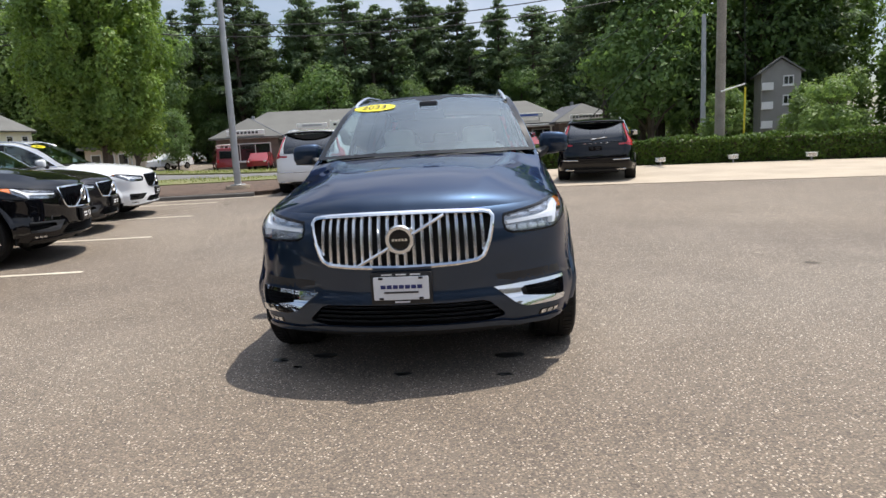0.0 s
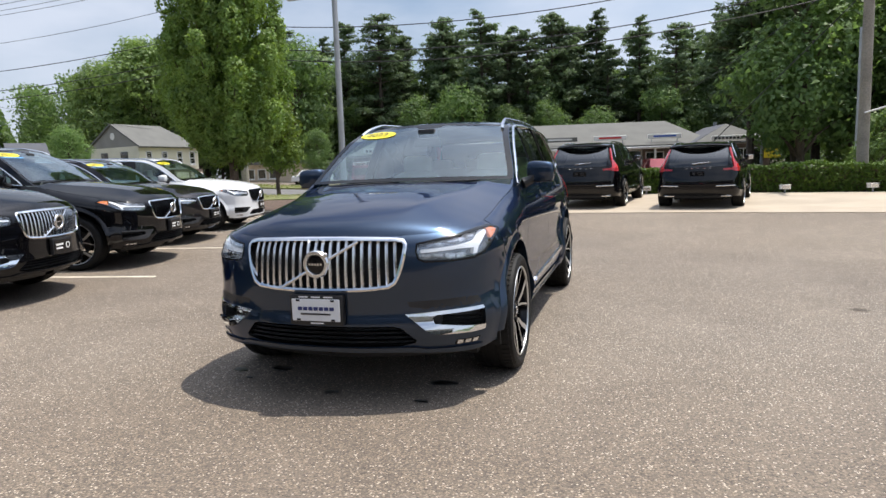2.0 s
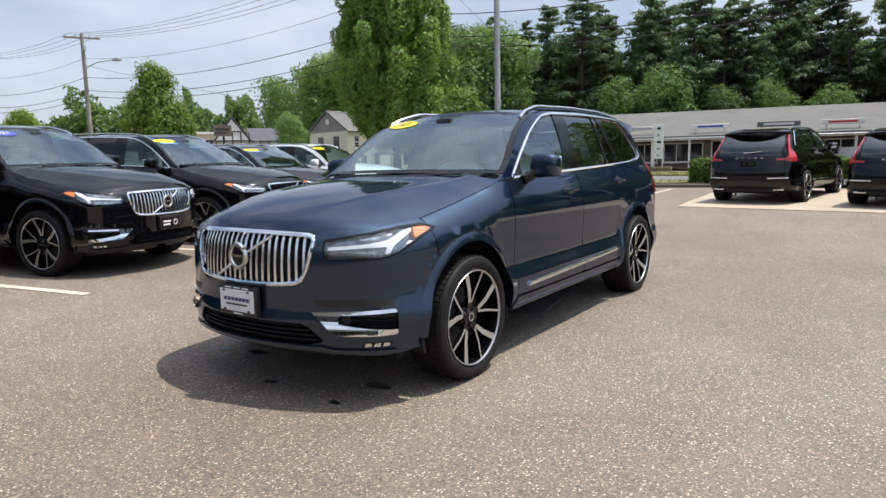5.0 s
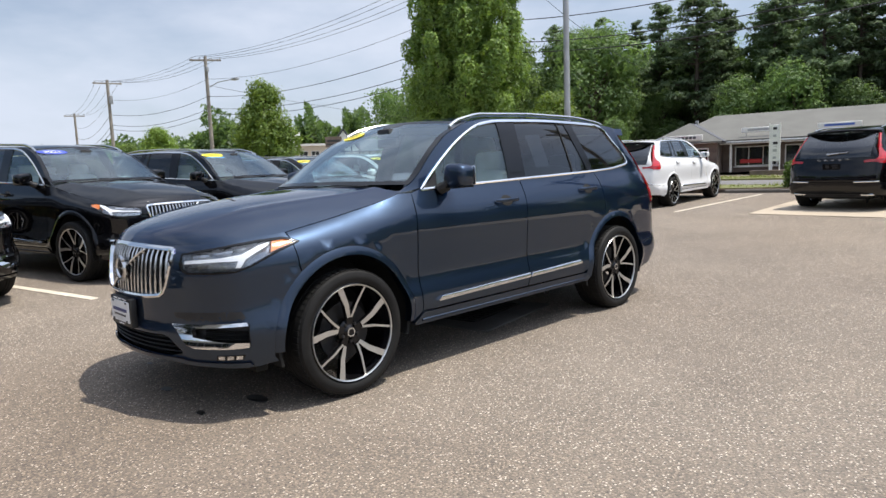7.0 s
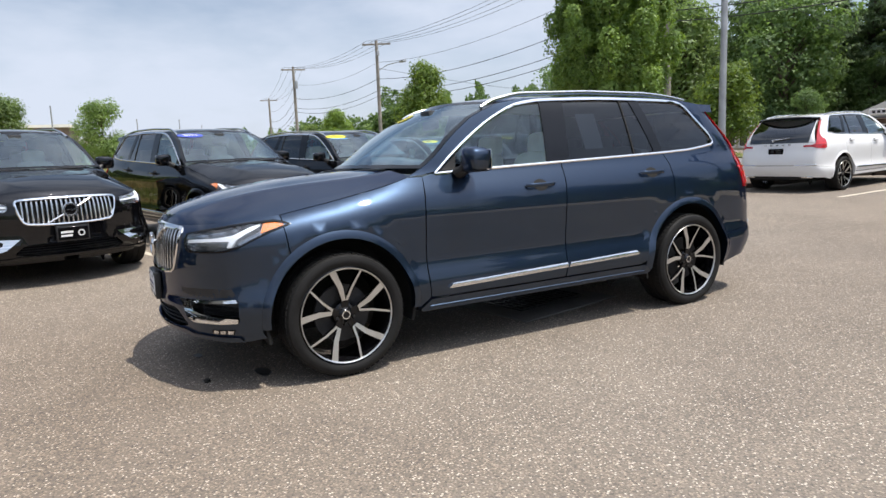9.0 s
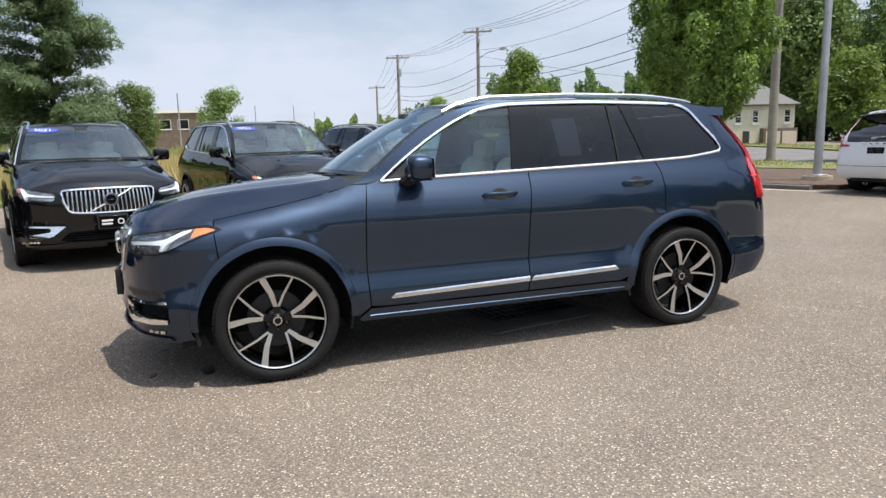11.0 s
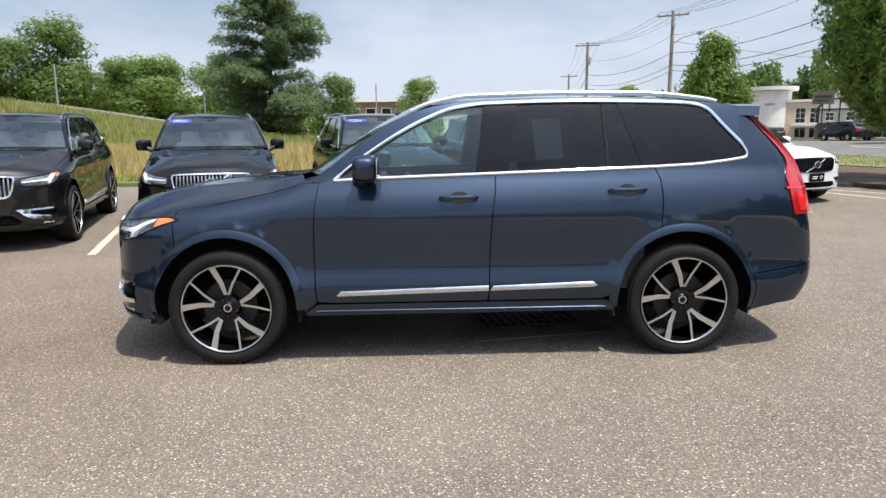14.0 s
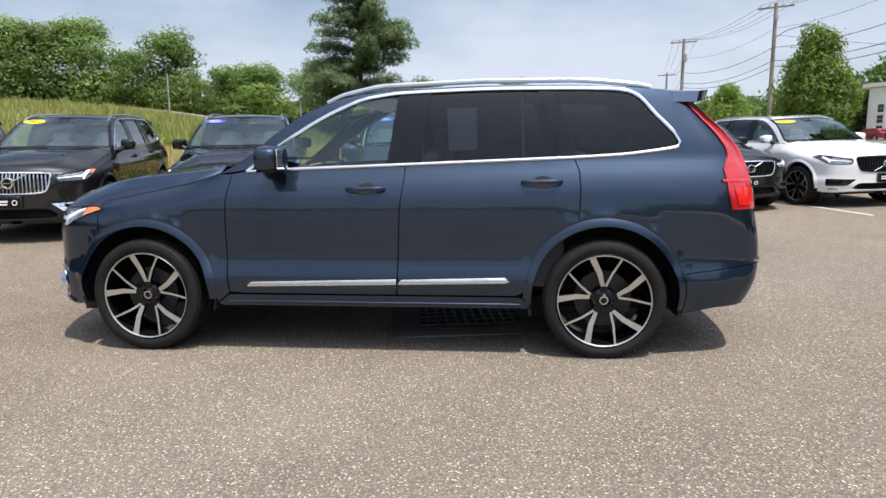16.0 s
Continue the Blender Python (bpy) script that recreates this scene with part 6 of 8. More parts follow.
def leaf_cloud(name, pos, outward, sizes, mat, r, noise=0.38, lift=0.32):
    """Leaves whose faces look out of their clump and up to the light."""
    n = len(pos)
    face = outward / (np.linalg.norm(outward, axis=1)[:, None] + 1e-9) + r.normal(size=(n, 3)) * noise + np.array([0, 0, lift])
    face /= np.linalg.norm(face, axis=1)[:, None]
    t = np.cross(face, r.normal(size=(n, 3)))
    return quads_mesh(name, pos, t, face, sizes, mat, sides=3)


def joined_tubes(name, tubes, mat):
    """Limbs as one mesh from (points, radii) pairs."""
    v, f = [], []
    for pts, rad in tubes:
        bm = tube(pts, rad, 6)
        b = len(v)
        bm.verts.index_update()
        v += [tuple(x.co) for x in bm.verts]
        f += [tuple(b + x.index for x in fc.verts) for fc in bm.faces]
        bm.free()
    return mesh_of(name, v, f, mat)


def broad_tree_meshes(seed, height, radius, base, leaf, count, mat, bark, lobes=14, taper=0.6, slim=False):
    """A broadleaf tree: trunk, limbs and a crown of leaves in uneven clumps."""
    rng = np.random.default_rng(seed)
    crown_h = height - base
    tubes = [([(0, 0, -0.2), (0.03, 0.02, base * 0.6), (0.0, 0.05, base + crown_h * 0.3), (0.05, 0, base + crown_h * 0.75)], [0.045 * radius + 0.05, 0.04 * radius + 0.04, 0.025 * radius + 0.02, 0.02])]
    centres, radii = [], []
    for k in range(lobes):
        h = rng.uniform(0.02, 0.98) if k > 2 else rng.uniform(0.8, 1.0)
        prof = math.sin(math.pi * min(1, 0.14 + h * 0.80)) ** taper if not slim else (1 - abs(h - 0.36) ** 1.5 * 1.55)
        a = rng.uniform(0, 2 * math.pi)
        r = radius * max(0.12, prof) * rng.uniform(0.35, 0.78)
        c = np.array([r * math.cos(a), r * math.sin(a), base + crown_h * (0.06 + 0.88 * h)])
        centres.append(c)
        radii.append(radius * rng.uniform(0.30, 0.48) * (0.55 + 0.6 * max(0.15, prof)))
        tubes.append(([(0, 0, c[2] - r * 1.1 if c[2] - r * 1.1 > base * 0.7 else base * 0.7), tuple(c * np.array([0.5, 0.5, 1]) - np.array([0, 0, r * 0.35])), tuple(c)], [0.06 * radius ** 0.5, 0.035 * radius ** 0.5, 0.012]))
    centres, radii = np.array(centres), np.array(radii)
    pick = rng.choice(lobes, count, p=radii ** 2 / (radii ** 2).sum())
    d = rng.normal(size=(count, 3))
    d /= np.linalg.norm(d, axis=1)[:, None]
    lump = 1 + 0.25 * np.sin(d[:, 0] * 5 + pick) * np.cos(d[:, 1] * 6 + pick * 2) + 0.15 * np.sin(d[:, 2] * 9 + pick)
    rad = radii[pick] * lump * rng.uniform(0.55, 1.05, count) ** 0.5
    pos = centres[pick] + d * rad[:, None] * np.array([1, 1, 0.9])
    ok = pos[:, 2] > base * 0.75
    pos, d = pos[ok], d[ok]
    n = len(pos)
    size = np.stack([leaf * rng.uniform(0.7, 1.4, n), leaf * rng.uniform(0.5, 0.95, n)], 1)
    return joined_tubes("trunk", tubes, bark), leaf_cloud("crown", pos, d, size, mat, rng)


def plume_tree_meshes(seed, height, radius, base, leaf, per, mat, bark, boughs=90):
    """A street pear: steep boughs that end in pointed plumes of leaves, in an egg-shaped outline."""
    rng = np.random.default_rng(seed)
    crown_h = height - base
    tubes = [([(0, 0, -0.2), (0.02, 0.01, base), (0.0, 0.04, base + crown_h * 0.5), (0.03, 0, height * 0.93)], [0.16, 0.13, 0.07, 0.015])]
    pos, out = [], []
    for k in range(boughs):
        h = ((k + rng.uniform(0, 1)) / boughs) ** 0.9
        reach = radius * np.interp(h, [0, 0.08, 0.22, 0.40, 0.62, 0.82, 1.0], [0.34, 0.72, 0.98, 1.0, 0.86, 0.55, 0.10]) * (rng.uniform(0.80, 1.08) if k % 3 else rng.uniform(0.40, 0.75))
        a = k * 2.39996 + rng.uniform(-0.35, 0.35)
        side = np.array([math.cos(a), math.sin(a), 0.0])
        tip = side * reach + np.array([0, 0, base + crown_h * (0.05 + 0.90 * h) + rng.uniform(-0.15, 0.15)])
        root = np.array([0, 0, max(base * 0.85, tip[2] - reach * rng.uniform(1.2, 1.7))])
        mid = root * 0.45 + tip * 0.55 + side * reach * 0.10 - np.array([0, 0, 0.05 * reach])
        tubes.append(([tuple(root), tuple(mid), tuple(tip)], [0.035, 0.022, 0.006]))
        # plumes along the outer half, the last one long and pointed
        for f, rr, zz in ((0.45, 0.40, 0.46), (0.78, 0.44, 0.54), (1.0, 0.30, 0.56)):
            c = root + (tip - root) * f + side * reach * 0.12 * math.sin(math.pi * f)
            size = (0.75 + 0.35 * rng.random()) * (0.75 + 0.30 * reach / radius)
            d = rng.normal(size=(per, 3))
            d /= np.linalg.norm(d, axis=1)[:, None]
            narrow = np.where(d[:, 2:] > 0, 1 - 0.55 * d[:, 2:], 1.0)
            ragged = 1 + 0.22 * np.sin(d[:, :1] * 7 + k) * np.cos(d[:, 1:2] * 6 + 2 * k)
            p = c + d * np.array([rr, rr, zz]) * size * narrow * ragged * rng.uniform(0.55, 1.08, (per, 1)) ** 0.6
            pos.append(p)
            out.append(d + side * 0.35)
    pos, out = np.vstack(pos), np.vstack(out)
    n = len(pos)
    size = np.stack([leaf * rng.uniform(0.7, 1.4, n), leaf * rng.uniform(0.5, 0.9, n)], 1)
    return joined_tubes("trunk", tubes, bark), leaf_cloud("crown", pos, out, size, mat, rng, 0.5, 0.35)


def pine_meshes(seed, height, mat, bark, count=3600, bare=0.35, spread_r=3.4, leaf=0.55, thick=0.55, full=1.0):
    """A tall pine: straight trunk, flat layered boughs with tufts, ragged outline."""
    rng = np.random.default_rng(seed)
    tubes = [([(0, 0, -0.3), (0.05, 0, height * 0.5), (0, 0.05, height * 0.98)], [0.30, 0.2, 0.03])]
    whorls = int(height * (1 - bare) * 2.3)
    boughs = []
    for k in range(whorls):
        h = bare + (1 - bare) * (k + rng.uniform(-0.3, 0.3)) / whorls
        reach = spread_r * (0.25 + 0.95 * (1 - h) ** 0.6) * rng.uniform(0.7, 1.1)
        if h < bare + 0.12:
            reach *= rng.uniform(0.5, 0.9)
        for j in range(rng.integers(3, 6)):
            if rng.random() < 0.14:
                continue
            a = rng.uniform(0, 2 * math.pi)
            length = reach * rng.uniform(0.55, 1.12)
            z0 = h * height
            droop = rng.uniform(-0.05, 0.28)
            tip = np.array([length * math.cos(a), length * math.sin(a), z0 + length * droop])
            tubes.append(([(0, 0, z0), tuple(tip * np.array([0.5, 0.5, 0]) + np.array([0, 0, z0 + length * droop * 0.35])), tuple(tip)], [0.07, 0.045, 0.012]))
            boughs.append((z0, tip, length))
    weight = np.array([b[2] ** 1.3 for b in boughs])
    pick = rng.choice(len(boughs), count, p=weight / weight.sum())
    root_z, tips, lengths = np.array([b[0] for b in boughs])[pick], np.array([b[1] for b in boughs])[pick], np.array([b[2] for b in boughs])[pick]
    # tufts sit at a few places along each bough, flat below and domed above
    step = rng.integers(0, 4, count)
    t = (0.34 + 0.22 * step)
    c = np.stack([tips[:, 0] * t, tips[:, 1] * t, root_z + (tips[:, 2] - root_z) * t ** 1.4], 1)
    d = rng.normal(size=(count, 3))
    d /= np.linalg.norm(d, axis=1)[:, None]
    d[:, 2] = np.where(d[:, 2] < -0.3, -0.6 * d[:, 2], d[:, 2])
    grow = full * (0.20 + 0.125 * lengths)[:, None] * rng.uniform(0.5, 1.1, (count, 1)) ** 0.6
    pos = c + d * np.array([1.0, 1.0, thick]) * grow
    size = np.stack([leaf * rng.uniform(0.7, 1.4, count), leaf * rng.uniform(0.22, 0.45, count)], 1)
    return joined_tubes("trunk", tubes, bark), leaf_cloud("crown", pos, d * np.array([1, 1, 1.3]), size, mat, rng, 0.5, 0.5)


def plant(kind_name, meshes, x, y, turn=0.0, scale=1.0, label="", category="tree", group="", z=None, stretch=1.0):
    t = thing(kind_name, Matrix.Translation((x, y, float(ground_z(x, y)) if z is None else z)) @ Matrix.Rotation(radians(turn), 4, "Z") @ Matrix.Diagonal((scale, scale, scale * stretch, 1)), label, category, group)
    shared("trunk", meshes[0], t)
    shared("crown", meshes[1], t)
    return t


# the pear tree in the bed
pear = plume_tree_meshes(4, 9.6, 1.64, 1.30, 0.080, 620, M["leaf"], M["bark"], 130)
plant("pear_tree", pear, -9.75, 12.45, 0, 1.0, "tall oval bright green street tree in the mulch bed", z=0.52)
PINES = [pine_meshes(20 + k, 17, M["needle"], M["bark_pine"], 8500, bare=b, spread_r=r, leaf=0.44, thick=0.75, full=1.15) for k, (b, r) in enumerate(((0.30, 3.3), (0.22, 3.8), (0.40, 3.0)))]
WOODS = [broad_tree_meshes(40 + k, 13, 4.2, 1.5, 0.26, 13000, M["leaf_wood"], M["bark"], lobes=26) for k in range(3)]
FIELD_TREES = [broad_tree_meshes(60 + k, 13, 4.4, 1.0, 0.30, 14000, M["leaf_field"], M["bark"], lobes=34) for k in range(3)]
YOUNG = [broad_tree_meshes(50 + k, 6.7, 2.15, 0.6, 0.15, 26000, M["leaf_lime"], M["bark"], lobes=80, slim=True) for k in range(2)]
rng = np.random.default_rng(7)
# the pine wood behind the shops
U, V = np.array([0.978, 0.208]), np.array([-0.208, 0.978])


def wood_place(u, v):
    p = np.array([-20.0, 53.0]) + U * u + V * v
    return float(p[0]), float(p[1])


for k in range(64):
    u = -38 + 1.56 * k + rng.uniform(-1.2, 1.2)
    x, y = wood_place(u, rng.uniform(12.5, 24))
    plant("pine_tree", PINES[k % 3], x, y, rng.uniform(0, 360), rng.uniform(0.86, 1.16), "tall dark green pine in the wood behind the shops", group="pines of the wood")
for k in range(34):
    u = -42 + 2.75 * k + rng.uniform(-1.2, 1.2)
    x, y = wood_place(u, rng.uniform(11, 16) if k % 2 else rng.uniform(18, 24))
    plant("broadleaf_tree", WOODS[k % 3], x, y, rng.uniform(0, 360), rng.uniform(0.55, 0.8) if k % 2 else rng.uniform(0.95, 1.15), "green broadleaf tree at the edge of the wood", group="broadleaf trees of the wood")
# the wood close behind the hedge in the east
for k in range(20):
    x = 9 + 1.9 * k + rng.uniform(-1, 1)
    y = 32 - 0.15 * k + rng.uniform(0, 9) + (8 if k < 9 else 0)
    if k % 3:
        plant("broadleaf_tree", WOODS[k % 3], x, y, rng.uniform(0, 360), rng.uniform(0.95, 1.25), "dark leafy tree in the wood beyond the hedge", group="trees beyond the hedge")
    else:
        plant("pine_tree", PINES[k % 3], x, y, rng.uniform(0, 360), rng.uniform(0.95, 1.15), "tall pine in the wood beyond the hedge", group="trees beyond the hedge")


def wood_mass(name, boxes_rows, count, leaf, mat, label):
    """Far woods nobody could count: one mass of leaves."""
    r = np.random.default_rng(99)
    out = []
    tot = sum(b[-1] for b in boxes_rows)
    for x0, y0, x1, y1, h, thick, share in boxes_rows:
        n = int(count * share / tot)
        t = r.uniform(0, 1, n)
        hh = h * (0.72 + 0.16 * np.sin(t * 37) + 0.12 * np.sin(t * 91 + 1))
        lump = thick * (0.5 * np.sin(t * 140) + r.uniform(-0.5, 0.5, n))
        d = np.array([x1 - x0, y1 - y0]) / math.hypot(x1 - x0, y1 - y0)
        x = x0 + (x1 - x0) * t - d[1] * lump
        y = y0 + (y1 - y0) * t + d[0] * lump
        out.append(np.stack([x, y, ground_z(x, y) + hh * r.uniform(0, 1, n) ** 0.8], 1))
    pos = np.vstack(out)
    n = len(pos)
    size = np.stack([leaf * r.uniform(0.6, 1.5, n), leaf * r.uniform(0.4, 1.0, n)], 1)
    ob = new(name, quads_mesh(name, pos, r.normal(size=(n, 3)), r.normal(size=(n, 3)) * 0.6 + np.array([0, -0.4, 0.7]), size, mat, sides=3))
    return tagged(ob, label, "woods", kind="stuff")


a0, a1, b0, b1 = wood_place(-58, 27), wood_place(75, 27), wood_place(-50, 17), wood_place(60, 17)
# the last three rows are unseen, added east and south to darken reflections
wood_mass("far_woods", [(*a0, *a1, 16.5, 6, 6.0), (*b0, *b1, 6.0, 4, 1.2), (14, 49, 48, 42, 14, 3, 1.1), (46, 33, 78, 5, 7.5, 5, 0.7), (78, 5, 76, -60, 7.5, 5, 0.7), (60, -60, -40, -50, 17, 6, 0.9)], 250000, 0.40, M["leaf_wood"], "dense dark woods closing the view, with unseen rows added east and south")
SHRUBS = [broad_tree_meshes(90 + k, 13, 5.0, 0.5, 0.55, 4200, M["leaf_field"], M["bark"], lobes=16) for k in range(2)]
for k, (x, y, sc) in enumerate(((14.6, 24.0, 0.24), (18.5, 23.0, 0.30), (22.0, 20.5, 0.27), (26.5, 20.0, 0.33), (16.6, 30.5, 0.26), (15.2, 28.0, 0.20), (18.6, 31.0, 0.30), (12.0, 29.0, 0.24))):
    plant("shrub", SHRUBS[k % 2], x, y, 50 * k, sc, "leafy green shrub at the edge of the wood", "shrub", "shrubs behind the hedge")
# broadleaf trees beyond the houses in the north-west
for k in range(6):
    plant("broadleaf_tree", (FIELD_TREES if k < 4 else WOODS)[k % 3], -58 + 4.6 * k + rng.uniform(-1.5, 1.5), 56 + rng.uniform(-3, 4) + 0.3 * k, rng.uniform(0, 360), rng.uniform(0.95, 1.12) + 0.04 * k, "large green broadleaf tree behind the houses", group="trees behind the houses")
plant("young_tree", YOUNG[0], -32.5, 18.4, 20, 0.95, stretch=1.06, label="young bright green tree by the road", group="young trees")
plant("young_tree", YOUNG[1], -60, 22.5, 80, 0.95, "young bright green tree by the road", group="young trees")
plant("young_tree", YOUNG[1], -70, 23.0, 10, 0.8, "young bright green tree by the road", group="young trees")
airy = broad_tree_meshes(57, 5.3, 1.75, 1.5, 0.15, 9000, M["leaf_lime"], M["bark"], lobes=46)
plant("young_tree", airy, -18.0, 28.6, 200, 1.0, "airy yellow-green tree across the road")
plant("round_tree", WOODS[1], -25.0, 47.0, 40, 0.36, "round green tree beside the shops")
plant("broadleaf_tree", WOODS[2], -37.5, 33.0, 0, 0.35, "small dark green tree beside the cream house")
# trees on the highway bank
big_pine = pine_meshes(77, 17.5, M["needle_field"], M["bark_pine"], 105000, bare=0.06, spread_r=5.2, leaf=0.29, thick=1.0, full=1.4)
plant("pine_tree", big_pine, -57, -12.2, 0, 1.0, "large lone pine with ragged layered boughs", z=1.0)
plant("broadleaf_tree", FIELD_TREES[0], -60, -6.5, 0, 0.52, "bushy tree beside the lone pine")
# the last four stand out of view, added only for reflections
for k, (x, y, w, h) in enumerate(((-56.3, -49.4, 9.0, 9.4), (-58.5, -46.8, 7.5, 9.0), (-61.0, -43.4, 8.2, 9.9), (-66.5, -41.0, 6.5, 7.2), (-65.8, -35.5, 8.4, 9.6), (-69.0, -31.5, 5.0, 6.6),
                                 (-69.3, -27.9, 9.2, 7.2), (-71.3, -22.4, 5.6, 7.6), (-73.0, -18.8, 6.0, 5.6), (-52, -56, 9, 10), (-47, -63, 9, 9), (-41, -70, 9, 10), (-33, -77, 9, 9))):
    plant("broadleaf_tree", FIELD_TREES[k % 3], x, y, 77 * k, w / 8.6, "broad leafy tree on top of the highway bank", group="trees on the bank", z=float(ground_z(x, y)) - 0.8, stretch=(h + 0.8) / 13 / (w / 8.6))
plant("broadleaf_tree", FIELD_TREES[1], -95, 2.0, 0, 0.75, "round leafy tree in the far distance")
wood_mass("far_tree_line", [(-140, -80, -140, 60, 6.5, 6, 3.0), (-84, -90, -82, -14, 5.0, 5, 3.0), (-128, 20, -122, 56, 8, 6, 1.0)], 46000, 0.8, M["leaf_field"], "line of trees along the highway")


wood_mass("wooded_hill", [(-150, 46, -136, 64, 11, 8, 1.0), (-136, 64, -100, 108, 15, 12, 3.0), (-98, 104, -138, 60, 16.5, 10, 3.0)], 60000, 0.9, M["leaf_wood"], "dense woods on the hill behind the commercial building")


def clump_mass(name, spots, leaf, mat, label, category, per=500):
    r = np.random.default_rng(5)
    out = []
    for x, y, z, rx, rz in spots:
        d = r.normal(size=(per, 3))
        d /= np.linalg.norm(d, axis=1)[:, None]
        out.append(np.array([x, y, z + rz * 0.8]) + d * np.array([rx, rx, rz]) * r.uniform(0.5, 1.05, (per, 1)))
    pos = np.vstack(out)
    n = len(pos)
    size = np.stack([leaf * r.uniform(0.6, 1.4, n), leaf * r.uniform(0.4, 0.9, n)], 1)
    ob = new(name, quads_mesh(name, pos, r.normal(size=(n, 3)), r.normal(size=(n, 3)) + np.array([0, 0, 0.7]), size, mat))
    return tagged(ob, label, category, kind="stuff")


bush = []
for k in range(26):
    y = -30 + 1.5 * k + rng.uniform(-0.8, 0.8)
    x = -38 + rng.uniform(-10, 6)
    bush.append((x, y, float(ground_z(x, y)), rng.uniform(0.6, 1.5), rng.uniform(0.4, 0.9)))
clump_mass("field_bushes", bush, 0.16, M["leaf_lime"], "low green bushes scattered over the field", "bushes", 420)


def tufts(name, region, count, length, mat, label, seed, width=0.012):
    """Grass blades on the ground inside a region."""
    r = np.random.default_rng(seed)
    reg = np.array(region, float)
    lo, hi = reg.min(0), reg.max(0)
    p = r.uniform(lo, hi, (count * 3, 2))
    p = p[inside(reg, p)][:count]
    n = len(p)
    clump = 0.6 + 0.4 * np.sin(p[:, 0] * 1.7) * np.cos(p[:, 1] * 1.3)
    l = length * r.uniform(0.5, 1.3, n) * (0.6 + 0.6 * clump)
    lean = r.normal(size=(n, 3)) * 0.28
    lean[:, 2] = 1
    pos = np.stack([p[:, 0], p[:, 1], ground_z(p[:, 0], p[:, 1]) + 0.06 + l * 0.45], 1)
    size = np.stack([l, width * r.uniform(0.7, 1.6, n)], 1)
    ob = new(name, quads_mesh(name, pos, lean, r.normal(size=(n, 3)), size, mat, sides=3))
    return tagged(ob, label, "grass", kind="stuff")


tufts("dry_grass", [(-13.6, -34), (-14.0, -2), (-15, 3.8), (-22, 3.0), (-30, 3.0), (-38, 6), (-38, -34)], 85000, 0.62, M["straw"], "tall dry straw-coloured grass in the field", 11, 0.035)
tufts("bank_grass", [(-38, -60), (-38, 6), (-56, 8), (-60, -60)], 52000, 0.75, M["blade"], "rough yellow-green grass on the highway bank", 12, 0.08)
tufts("edge_grass", [(-11.8, -14), (-12.3, -2), (-12.9, 4.3), (-14.2, 6.6), (-15.2, 6.2), (-14.4, 3.8), (-13.9, -2), (-13.2, -14)], 9000, 0.16, M["blade"], "short green grass along the lot's edge", 13, 0.03)
tufts("bed_grass_blades", [(-30, 12.8), (-16, 14.5), (-9, 16.4), (-5.3, 17.3), (0, 18.4), (0, 19.5), (-16, 19.9), (-30, 18.9)], 9000, 0.13, M["blade"], "short grass behind the mulch", 16, 0.03)
tufts("verge_grass", [(-30, 20.2), (-16, 20.3), (0.3, 19.9), (14, 18.4), (14, 19.8), (-16, 22.0), (-30, 22.6)], 9000, 0.14, M["blade"], "short grass on the road verge", 14, 0.04)
tufts("lawn_grass", [(16, 35.6), (-16, 36.6), (-40, 37.4), (-40, 41), (16, 41.5)], 8000, 0.18, M["blade"], "dry lawn grass by the shops", 15, 0.06)


def hedge_run(path, width, height, count):
    """A clipped hedge: a dark core under a skin of small leaves."""
    r = np.random.default_rng(31)
    p = np.array(path, float)
    seg = np.r_[0, np.cumsum(np.hypot(*np.diff(p, axis=0).T))]
    t = r.uniform(0, seg[-1], count) ** 1.0
    x, y = np.interp(t, seg, p[:, 0]), np.interp(t, seg, p[:, 1])
    d = np.array([p[-1] - p[0]])[0]
    d /= np.hypot(*d)
    nrm = np.array([-d[1], d[0]])
    face = r.random(count)
    off = np.where(face < 0.45, 0, np.where(face < 0.9, r.uniform(0, width, count), width))
    h = np.where(face < 0.45, r.uniform(0.02, height, count), np.where(face < 0.9, height, r.uniform(0.3, height, count)))
    bulge = 0.05 * np.sin(t * 2.3) + 0.03 * np.sin(t * 7.1)
    h = h + np.where(face >= 0.45, bulge, 0) + r.normal(size=count) * 0.025
    off = off - np.where(face < 0.45, 0.06 * np.sin(h / height * 3) + bulge, 0) + r.normal(size=count) * 0.03
    pos = np.stack([x + nrm[0] * off, y + nrm[1] * off, ground_z(x, y) + h], 1)
    n = len(pos)
    size = np.stack([0.085 * r.uniform(0.6, 1.4, n), 0.055 * r.uniform(0.6, 1.2, n)], 1)
    hedge = thing("hedge", Matrix(), "long clipped green hedge behind the concrete apron", "hedge")
    shared("leaves", quads_mesh("leaves", pos, r.normal(size=(n, 3)), r.normal(size=(n, 3)) * 0.6 + np.array([0, -0.3, 0.8]), size, M["hedge"], sides=3), hedge)
    rows = []
    k = np.linspace(0, seg[-1], 60)
    cx, cy = np.interp(k, seg, p[:, 0]), np.interp(k, seg, p[:, 1])
    for o, hh in ((0.06, -0.1), (0.05, height - 0.10), (0.12, height - 0.05), (width - 0.1, height - 0.05), (width - 0.05, -0.1)):
        rows.append(np.stack([cx + nrm[0] * o, cy + nrm[1] * o, ground_z(cx, cy) + hh], -1))
    v = np.stack(rows, 1).reshape(-1, 3)
    m = len(rows)
    part("core", (v, [(i * m + j, i * m + j + 1, (i + 1) * m + j + 1, (i + 1) * m + j) for i in range(59) for j in range(m - 1)]), M["bark"], hedge)
    return hedge


hedge_run([(-2.4, 18.0), (5.0, 16.95), (12.0, 15.25), (34.0, 9.8)], 1.1, 0.78, 95000)

